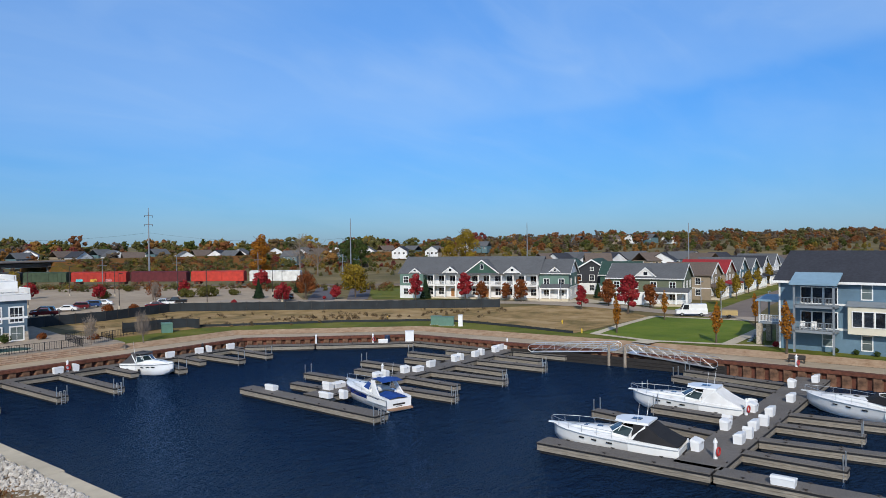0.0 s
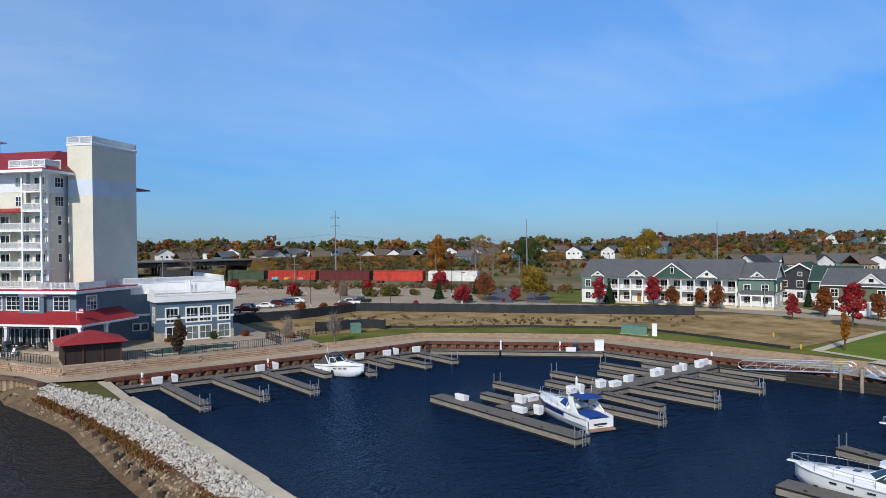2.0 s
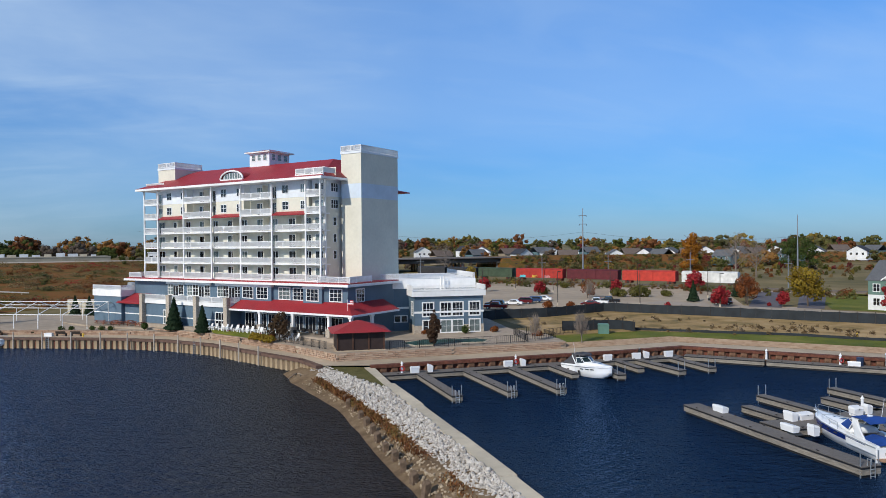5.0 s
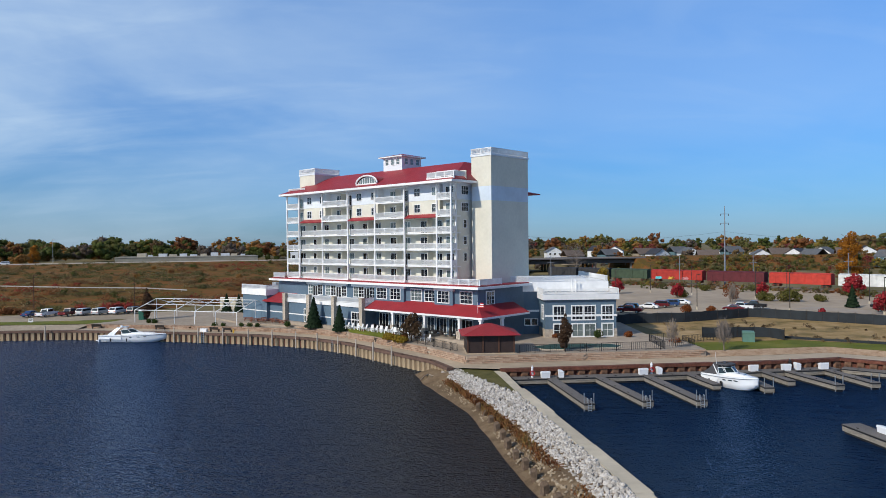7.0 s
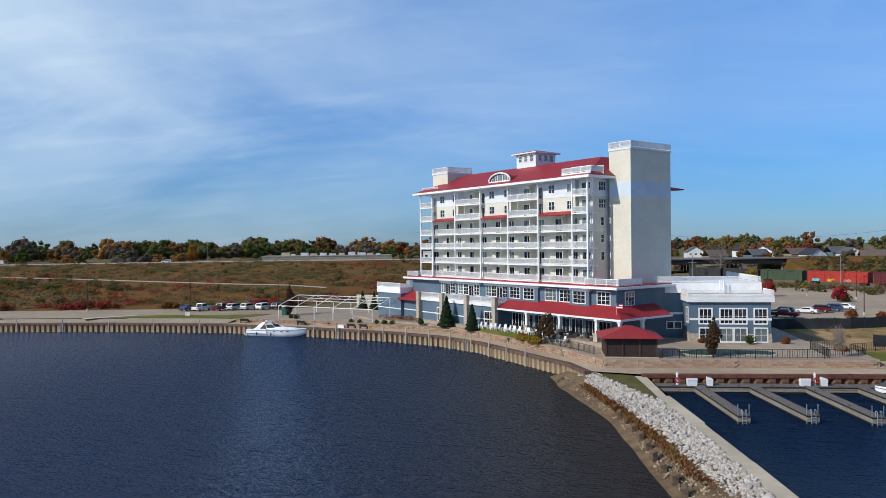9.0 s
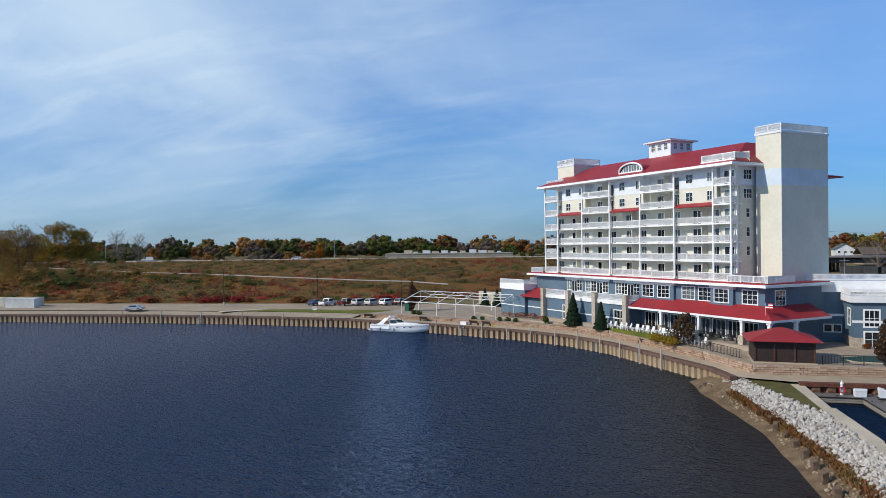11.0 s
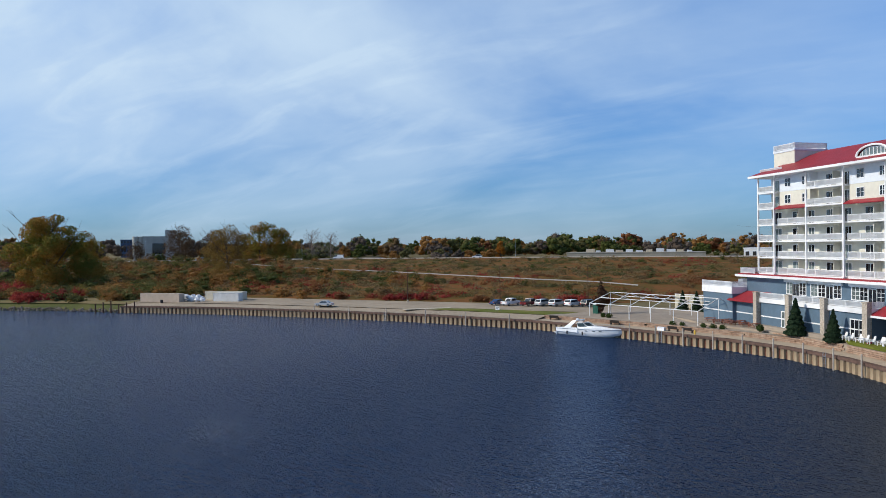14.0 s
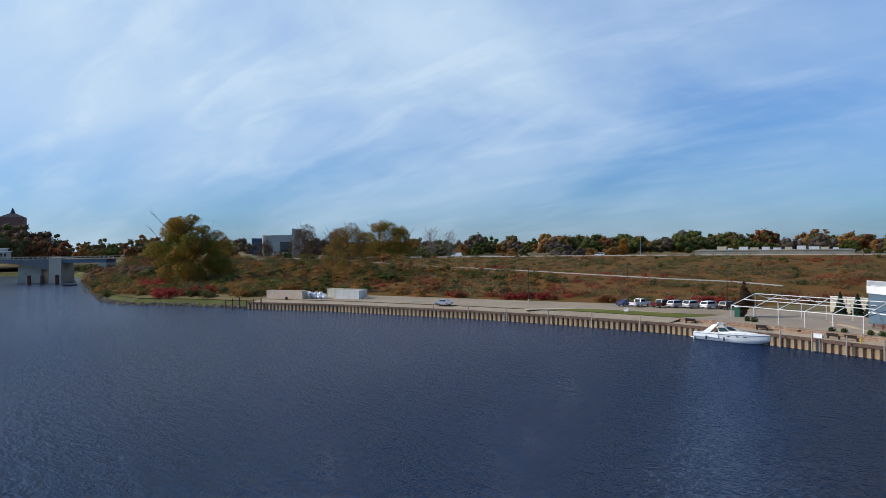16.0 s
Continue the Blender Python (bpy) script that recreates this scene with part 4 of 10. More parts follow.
# upper terrace over the west half
TY = -3.5
wall_box("terrace_wall", -42.9, TY, TERR - 0.2, -18.9, -0.605, 7.45, BLUE)
part("terrace_floor", M().box(-43.1, TY - 0.3, 7.45, -18.6, -0.605, 8.2), WHITE, hotel, "white-edged upper terrace")
part("terrace_railing", railing_mesh(24.2, 1.0), WHITE, hotel, at=pose(-42.9, TY - 0.2, 8.2))
part("terrace_railing", railing_mesh(2.6, 1.0), WHITE, hotel, at=pose(-18.75, TY - 0.2, 8.2, 0, 0, 90))
part("belt_trim", M().box(-43.0, TY - 0.05, 4.95, -18.85, TY - 0.002, 5.15), WHITE, hotel)
for px in (-42.9, -34.8, -27.0, -18.9):
    part("stone_pillar", M().box(px - 0.45, TY - 0.9, TERR, px + 0.45, TY - 0.06, 9.1).box(px - 0.52, TY - 0.97, 9.1, px + 0.52, TY - 0.05, 9.25), STONE, hotel, "stone-clad pillar")
window_on(hotel, pose(-36.4, TY - 0.02, FLOORZ + 0.1), 1.3, 2.5, 2, 2, GLASS_LIT, name="glass_door", trim=0.16)
for wx in (-21.6, -20.0):
    window_on(hotel, pose(wx, TY - 0.02, FLOORZ + 0.1), 1.4, 2.7, 2, 1, name="glass_door", trim=0.16)
for k in range(5):
    table = part("terrace_table", M().cyl(-40 + 4.6 * k, -2.4, 8.85, 8.92, 0.5, n=10).cyl(-40 + 4.6 * k, -2.4, 8.2, 8.85, 0.06), DARK, hotel)
    part("terrace_chair", M().box(-41.1 + 4.6 * k, -2.7, 8.2, -40.6 + 4.6 * k, -2.2, 9.05), DARK, table)

# low west annex, red lean-to roof between it and the terrace
wall_box("west_wall", -59.6, -3.6, TERR - 0.2, -50.3, 8.0, 8.4, BLUE)
part("west_parapet", M().box(-59.8, -3.8, 8.4, -50.2, 8.2, 9.7), WHITE, hotel, "white parapet of the low annex")
part("west_railing", railing_mesh(9.5, 0.95), WHITE, hotel, at=pose(-59.75, -3.7, 9.7))
part("west_railing", railing_mesh(3.2, 0.95), WHITE, hotel, at=pose(-50.25, -3.7, 9.7, 0, 0, 90))
for x0, y0 in ((-55, 1), (-53, 2.5)):
    part("roof_unit", M().box(x0, y0, 9.0, x0 + 1.4, y0 + 1.2, 10.9), ALU, hotel)
lean = M().loft([[(-50.9, -0.62, 8.95), (-51.2, -4.1, 7.35), (-51.2, -4.1, 7.15), (-50.9, -0.62, 7.15)], [(-43.36, -0.62, 8.95), (-43.36, -4.1, 7.35), (-43.36, -4.1, 7.15), (-43.36, -0.62, 7.15)]])
part("lean_to_roof", lean, REDROOF, hotel, "red lean-to roof")
wall_box("lean_to_wall", -50.25, -2.8, TERR - 0.2, -43.4, -0.62, 7.15, BLUE)
part("belt_trim", M().box(-59.65, -3.65, 4.95, -50.3, -3.602, 5.15).box(-50.3, -2.85, 4.95, -43.4, -2.802, 5.15), WHITE, hotel)

# ---- wing and pool annex: same building, turned towards the basin ----
wing = thing("pool_annex", label="two-storey blue annex with white parapets and stone base", category="annex")


def wbox(name, x0, y0, z0, x1, y1, z1, material, label=""):
    return part(name, M().box(x0, y0, z0, x1, y1, z1), material, wing, label)


wbox("wing_wall", 11.5, 123.7, TERR - 0.2, 34.9, 146, 10.5, BLUE, "blue lap-sided wing wall")
wbox("wing_parapet", 11.2, 123.4, 10.5, 35.2, 146.3, 12.2, WHITE, "white parapet")
wbox("wing_trim", 11.4, 123.63, 6.9, 22.85, 123.72, 7.25, WHITE)
wbox("annex_wall", 22.9, 118.4, TERR + 1.4, 35.1, 123.69, 9.4, BLUE)
wbox("annex_base", 22.8, 118.3, TERR - 0.2, 35.2, 123.69, TERR + 1.4, STONE, "stone-clad base")
wbox("annex_parapet", 22.4, 117.9, 9.4, 35.5, 123.39, 10.3, WHITE, "white parapet")
wbox("annex_trim", 22.8, 118.34, 6.5, 35.2, 118.41, 6.85, WHITE)
for w, m in ((12.9, pose(22.5, 118.0, 10.3)), (5.3, pose(22.5, 118.0, 10.3, 0, 0, 90)), (5.3, pose(35.4, 118.0, 10.3, 0, 0, 90)), (23.7, pose(11.3, 123.55, 12.2)), (20, pose(35.05, 125.0, 12.2, 0, 0, 90))):
    part("annex_railing", railing_mesh(w, 1.0, 0.12), WHITE, wing, at=m)
for wx in (25.25, 28.4, 30.5, 33.55):
    window_on(wing, pose(wx, 118.39, 7.0 - 0.95), 1.75, 2.2, 3, 2, trim=0.22)
    window_on(wing, pose(wx, 118.29, TERR + 0.2), 1.75, 2.0, 2, 2, GLASS_LIT if wx > 28 else GLASS, trim=0.2)
window_on(wing, pose(22.89, 120.5, 6.1, 0, 0, -90), 1.5, 2.2, 2, 2, trim=0.2)
for k in range(5):
    window_on(wing, pose(17.0 + 1.25 * k, 123.69, TERR + 1.6), 0.95, 1.0, 1, 1, trim=0.15)
part("vent_pipe", M().tube((28.5, 122.5, 10.3), (28.5, 122.5, 12.6), 0.12).tube((29.1, 122.5, 10.3), (29.1, 122.5, 12.6), 0.12), WHITE, wing)
part("sat_dish", M().cyl(24.5, 128, 12.2, 12.7, 0.05).cyl(24.5, 128, 12.7, 12.9, 0.1, 0.5), WHITE, wing)

# ---- poolside pavilion ----
kiosk = thing("pavilion", pose(11.8, 105.2, TERR), "brown screened pavilion with red hipped roof", "pavilion")
part("floor_slab", M().box(-3.7, -3.4, 0, 3.7, 3.4, 0.12), CONCRETE, kiosk)
for a in (-3.4, -1.15, 1.15, 3.4):
    part("post", M().box(a - 0.1, -3.2, 0.12, a + 0.1, -3.0, 2.75), TIMBER, kiosk)
    part("post", M().box(a - 0.1, 3.0, 0.12, a + 0.1, 3.2, 2.75), TIMBER, kiosk)
SCREEN = mat("dark_screen", (0.03, 0.018, 0.016), rough=0.7, var=0.2)
part("screen", M().box(-3.45, -3.06, 0.12, 3.45, -2.98, 2.7).box(-3.45, 2.98, 0.12, 3.45, 3.06, 2.7).box(-3.5, -3.0, 0.12, -3.42, 3.0, 2.7).box(3.42, -3.0, 0.12, 3.5, 3.0, 2.7), SCREEN, kiosk, "dark brown screens")
part("beam", M().box(-3.6, -3.3, 2.6, 3.6, -3.05, 2.85), TIMBER, kiosk)
part("beam", M().box(-3.6, 3.05, 2.6, 3.6, 3.3, 2.85), TIMBER, kiosk)
part("roof", M().hip(-3.6, -3.3, 3.6, 3.3, 2.75, 4.15, 0.75, (-0.3, 0.3)), REDROOF, kiosk, "red hipped roof")

# ---- floating docks ----
DTOP = 0.92
DOCK_CACHE = {}
CLEAT = M().box(-0.16, -0.03, 0.06, 0.16, 0.03, 0.11).box(-0.05, -0.04, 0, 0.05, 0.04, 0.062).mesh("cleat", DARK)


def dock(name, x0, y0, x1, y1, width, label, group, posts=0, ladder=False):
    """A float from one end of its centre line to the other: deck, timber sides, black rub strip, end posts."""
    d = Vector((x1 - x0, y1 - y0))
    n = d.length
    ob = thing(name, pose(x0, y0, 0, 0, 0, heading(d)), label, "dock", group)
    key = (round(n, 1), width)
    if key not in DOCK_CACHE:
        h = width / 2
        deck, side, rub = M(), M(), M()
        deck.box(0, -h, DTOP - 0.06, n, h, DTOP)
        half = [(h, 0.24), (h, 0.46), (h - 0.05, 0.475), (h - 0.05, 0.495), (h, 0.51), (h, DTOP - 0.2)]
        ring = half + [(-y, z) for y, z in half[::-1]]
        side.loft([[(x, y, z) for y, z in ring] for x in (0.0, n)])
        rub.box(-0.05, -h - 0.06, DTOP - 0.19, n + 0.05, h + 0.06, DTOP - 0.062)
        DOCK_CACHE[key] = (deck.mesh("deck", DECK), side.mesh("side_board", DOCKSIDE), rub.mesh("rub_strip", BLACK), M().box(0.15, -h + 0.14, -0.4, n - 0.15, h - 0.14, 0.3).mesh("float_tank", BLACK))
    for nm, me in zip(("deck", "side_board", "rub_strip", "float_tank"), DOCK_CACHE[key]):
        part(nm, me, None, ob)
    for k in range(1, int(n / 4.0) + 1):
        for s in (-1, 1):
            part("cleat", CLEAT, None, ob, at=pose(4.0 * k - 2.0, s * (width / 2 - 0.16), DTOP))
    if posts:
        for s in (-1, 1):
            part("mooring_post", M().cyl(n - 0.25, s * (width / 2 - 0.05), -0.6, DTOP + 1.1, 0.055, n=8), STEEL, ob)
    if ladder:
        lad = M()
        for s in (-0.22, 0.22):
            lad.path([(n + 0.06, s, 0.0), (n + 0.06, s, DTOP + 0.55), (n - 0.25, s, DTOP + 0.55), (n - 0.25, s, DTOP)], 0.035)
        for z in (0.15, 0.42, 0.7):
            lad.tube((n + 0.06, -0.22, z), (n + 0.06, 0.22, z), 0.03)
        part("ladder", lad, ALU, ob)
    return ob


FING, WALKW = "weathered grey finger dock with black rub strip", "weathered grey timber walkway dock"
# along the north wall
dock("dock_walkway", 13.8, 94.2, 38.0, 95.5, 1.9, WALKW, "north docks")
dock("dock_walkway", 38.0, 95.5, 60.4, 97.2, 1.9, WALKW, "north docks")
for x0, y0, x1, y1, w in ((19.0, 93.4, 20.3, 78.5, 1.25), (25.6, 93.7, 27.3, 79.3, 1.25), (32.3, 94.0, 33.5, 79.1, 1.25), (38.4, 94.6, 39.0, 87.7, 1.1), (45.2, 95.0, 44.6, 85.3, 1.2), (49.2, 95.4, 49.5, 89.1, 1.0), (52.7, 95.6, 54.0, 85.9, 1.2), (58.6, 96.0, 59.2, 86.7, 1.2)):
    dock("dock_finger", x0, y0, x1, y1, w, FING, "north fingers", posts=w > 1.1, ladder=w > 1.2)
# along the east wall
dock("dock_walkway", 61.5, 97.4, 70.0, 89.9, 1.8, WALKW, "east docks")
dock("dock_walkway", 70.2, 89.7, 82.2, 79.0, 1.8, WALKW, "east docks")
dock("dock_walkway", 82.9, 79.4, 84.4, 64.2, 1.6, WALKW, "east docks")
# centre pier
dock("dock_walkway", 46.0, 57.6, 90.0, 62.0, 3.4, WALKW, "centre pier")
dock("pier_head_float", 43.7, 67.7, 45.1, 45.2, 1.9, "weathered grey pier-head dock with black rub strip", "centre pier", posts=1, ladder=True)
for x0, y0, x1, y1 in ((49.6, 59.0, 48.9, 65.6), (54.9, 59.5, 53.9, 69.8), (60.6, 60.0, 59.9, 66.8), (65.6, 60.4, 64.5, 71.0), (71.0, 61.0, 70.3, 67.9), (75.7, 61.4, 74.6, 71.8), (80.3, 61.8, 79.6, 68.4)):
    dock("dock_finger", x0, y0, x1, y1, 1.15, FING, "centre fingers", posts=(y1 > 69))
for x0, y0, x1, y1 in ((54.9, 57.2, 56.2, 45.4), (60.4, 57.6, 60.6, 49.2), (65.4, 57.8, 66.9, 46.8), (70.9, 58.4, 71.3, 50.6), (75.9, 58.8, 77.3, 48.2), (80.5, 59.2, 80.8, 51.6), (85.4, 59.6, 86.6, 51.0)):
    dock("dock_finger", x0, y0, x1, y1, 1.15, FING, "centre fingers", posts=(y1 < 49), ladder=(y1 < 49))
# south pier
dock("dock_walkway", 50.0, 15.6, 91.0, 18.9, 3.6, WALKW, "south pier")
dock("pier_head_float", 48.3, 28.3, 49.8, 14.2, 1.9, "weathered grey pier-head dock with black rub strip", "south pier")
dock("pier_head_float", 50.0, 14.0, 51.4, -2.0, 1.9, "weathered grey pier-head dock with black rub strip", "south pier", posts=1)
for x0, y0, x1, y1 in ((59.6, 18.2, 60.6, 30.6), (66.2, 18.8, 65.9, 27.0), (70.6, 19.0, 71.8, 31.2), (80.4, 19.8, 82.2, 32.4), (85.4, 20.2, 86.4, 32.8)):
    dock("dock_finger", x0, y0, x1, y1, 1.15, FING, "south fingers", posts=1)
for x0, y0, x1, y1 in ((55.9, 14.4, 56.5, 7.0), (60.4, 14.6, 63.0, 2.0), (66.4, 15.2, 67.2, 8.2), (71.0, 15.6, 73.0, 4.0), (82.0, 16.4, 83.4, 6.0)):
    dock("dock_finger", x0, y0, x1, y1, 1.15, FING, "south fingers", posts=1)


# ---- dock boxes ----
def dock_box(w, d, h):
    ob = thing("dock_box", None, "white fibreglass dock box with sloping lid", "dock box", "dock boxes")
    part("body", M().prism([(-w / 2, -d / 2), (w / 2, -d / 2), (w / 2, d / 2), (-w / 2, d / 2)], 0, h * 0.72, [(-w / 2 - 0.04, -d / 2 - 0.04), (w / 2 + 0.04, -d / 2 - 0.04), (w / 2 + 0.04, d / 2 + 0.04), (-w / 2 - 0.04, d / 2 + 0.04)]), BOXWHITE, ob)
    lid = M()
    a, b = w / 2 + 0.07, d / 2 + 0.07
    lid.loft([[(-a, -b, h * 0.72), (-a, b, h * 0.72), (-a + 0.05, b - 0.05, h), (-a + 0.05, -b + 0.2, h * 0.88)], [(a, -b, h * 0.72), (a, b, h * 0.72), (a - 0.05, b - 0.05, h), (a - 0.05, -b + 0.2, h * 0.88)]])
    part("lid", lid, BOXWHITE, ob)
    part("latch", M().box(-0.06, -b - 0.02, h * 0.62, 0.06, -b + 0.02, h * 0.78), STEEL, ob)
    return ob


BOX_A, BOX_B, BOX_C = dock_box(1.1, 0.66, 0.95), dock_box(1.5, 0.68, 0.68), dock_box(0.7, 0.62, 1.05)
spots = [(BOX_A, [(18.2, 94.0, 185), (31.9, 95.0, 185), (47.8, 96.0, 180), (52.6, 96.2, 175), (58.2, 96.6, 180), (56.6, 58.9, 5), (62.0, 59.6, 5), (67.2, 60.0, 185), (72.6, 60.4, 5), (77.4, 60.8, 185), (82.6, 61.2, 5), (84.6, 62.0, 185), (49.0, 58.9, 95),
                    (53.9, 17.2, 5), (61.5, 17.9, 5), (69.6, 18.4, 5), (84.0, 19.2, 5), (58.0, 15.4, 185), (63.0, 16.0, 185), (69.0, 16.6, 185), (76.4, 17.0, 185), (88.6, 18.0, 185)]),
         (BOX_B, [(44.6, 63.8, 95), (46.2, 55.6, 95), (50.6, 58.9, 5), (63.8, 59.0, 5), (86.4, 61.9, 5), (49.9, 9.4, 95), (78.4, 82.2, 140)]),
         (BOX_C, [(20.4, 94.2, 90), (34.2, 95.2, 90), (54.4, 96.5, 90), (47.2, 53.8, 95), (58.2, 59.2, 95), (73.9, 60.6, 95), (79.0, 61.0, 95), (62.9, 18.3, 95), (70.9, 18.9, 95), (60.0, 15.4, 95), (65.0, 15.8, 95)])]
for src, rows in spots:
    for i, (x, y, r) in enumerate(rows):
        m = pose(x, y, DTOP, 0, 0, r)
        if i == 0:
            src.matrix_basis = m
        else:
            copy_thing(src, m)


# ---- power pedestals with life rings ----
def pedestal(x, y, z, ring):
    ob = thing("safety_post", pose(x, y, z), "white dock pedestal with red life ring" if ring else "white dock power pedestal", "pedestal", "dock pedestals")
    part("post", M().cyl(0, 0, 0, 1.25, 0.16, 0.13, 8), BOXWHITE, ob)
    part("head", M().cyl(0, 0, 1.25, 1.45, 0.2, 0.12, 8).cyl(0, 0, 1.45, 1.6, 0.08, 0.05, 8), BOXWHITE, ob)
    if ring:
        r = M()
        rings = []
        for i in range(15):
            a = 6.2832 * i / 14
            rings.append([((0.3 + 0.07 * math.cos(b)) * math.cos(a), -0.24 + 0.07 * math.sin(b), 0.6 + (0.3 + 0.07 * math.cos(b)) * math.sin(a)) for b in (0.0, 1.0472, 2.0944, 3.1416, 4.1888, 5.236)])
        r.loft(rings, cap=False)
        part("life_ring", r, REDPAINT, ob, "red life ring")


for x, y, z, ring in ((16.5, 94.4, DTOP, 1), (33.2, 95.4, DTOP, 1), (77.4, 83.6, DTOP, 1), (58.6, 60.2, DTOP, 0), (87.0, 62.4, DTOP, 0), (52.6, 15.2, DTOP, 1), (67.8, 18.4, DTOP, 1), (91.6, 21.0, PROM, 1), (70.5, 90.2, DTOP, 0)):
    pedestal(x, y, z, ring)
solo("dock_cabinet", M().box(-0.72, -0.5, 0, 0.72, 0.5, 1.65).box(-0.78, -0.56, 1.65, 0.78, 0.56, 1.75), BOXWHITE, "large white storage cabinet on the dock", "cabinet", at=pose(82.6, 80.1, DTOP, 0, 0, -42))
solo("dock_bin", M().cyl(0, 0, 0, 1.15, 0.42, 0.48, 12), mat("navy_plastic", (0.02, 0.035, 0.08), rough=0.5), "dark blue litter bin on the dock", "bin", at=pose(79.2, 82.0, DTOP))

# ---- gangways ----


def gangway(p, q, width=2.0):
    d = Vector(q) - Vector(p)
    n = Vector((d.x, d.y)).length
    slope_z = d.z
    ob = thing("gangway", pose(*p, 0, 0, heading(d)), "aluminium truss gangway down to the docks", "gangway", "gangways")
    z = lambda x: slope_z * x / n
    part("deck", M().bar((0, 0, 0.05), (n, 0, slope_z + 0.05), width, 0.12), ALU, ob)
    for s in (-1, 1):
        m = M()
        y = s * width / 2
        m.tube((0, y, 1.15), (n, y, slope_z + 1.15), 0.06)
        m.tube((0, y, 0.0), (n, y, slope_z), 0.09)
        m.tube((0, y, 0.55), (n, y, slope_z + 0.55), 0.03)
        m.path([(0, y, 0), (-0.5, y, 0.35), (-0.5, y, 0.85), (0, y, 1.15)], 0.045)
        m.path([(n, y, slope_z), (n + 0.5, y, slope_z + 0.35), (n + 0.5, y, slope_z + 0.85), (n, y, slope_z + 1.15)], 0.045)
        bays = max(3, int(n / 1.6))
        for i in range(bays):
            xa, xb = n * i / bays, n * (i + 1) / bays
            m.tube((xa, y, z(xa)), (xa, y, z(xa) + 1.15), 0.035)
            m.tube((xa, y, z(xa) + 1.15), (xb, y, z(xb)), 0.04)
        part("truss", m, ALU, ob)


gangway((89.4, 44.4, 2.0), (86.0, 56.5, 1.1))
gangway((89.2, 42.2, 2.0), (89.9, 30.2, 1.1))
plat = thing("gangway_platform", None, "timber landing on two mooring piles", "platform")
part("landing", M().box(88.2, 42.0, 1.8, 91.5, 44.6, 2.0), WOODPOST, plat)
for x, y in ((87.6, 44.6), (87.8, 42.2)):
    part("pile", M().cyl(x, y, -1.5, 2.9, 0.22, 0.2, 10), WOODPOST, plat, "timber pile")

wp = thing("wrapped_post", pose(53.6, 97.0, DTOP), "slim dock post wrapped in dark tarpaulin", "post")
part("post", M().cyl(0, 0, 0, 1.5, 0.07, 0.06, 8), STEEL, wp)
part("tarpaulin", M().cyl(0, 0, 0.5, 1.05, 0.12, 0.24, 9).cyl(0, 0, 1.05, 1.35, 0.24, 0.1, 9), BLACK, wp)


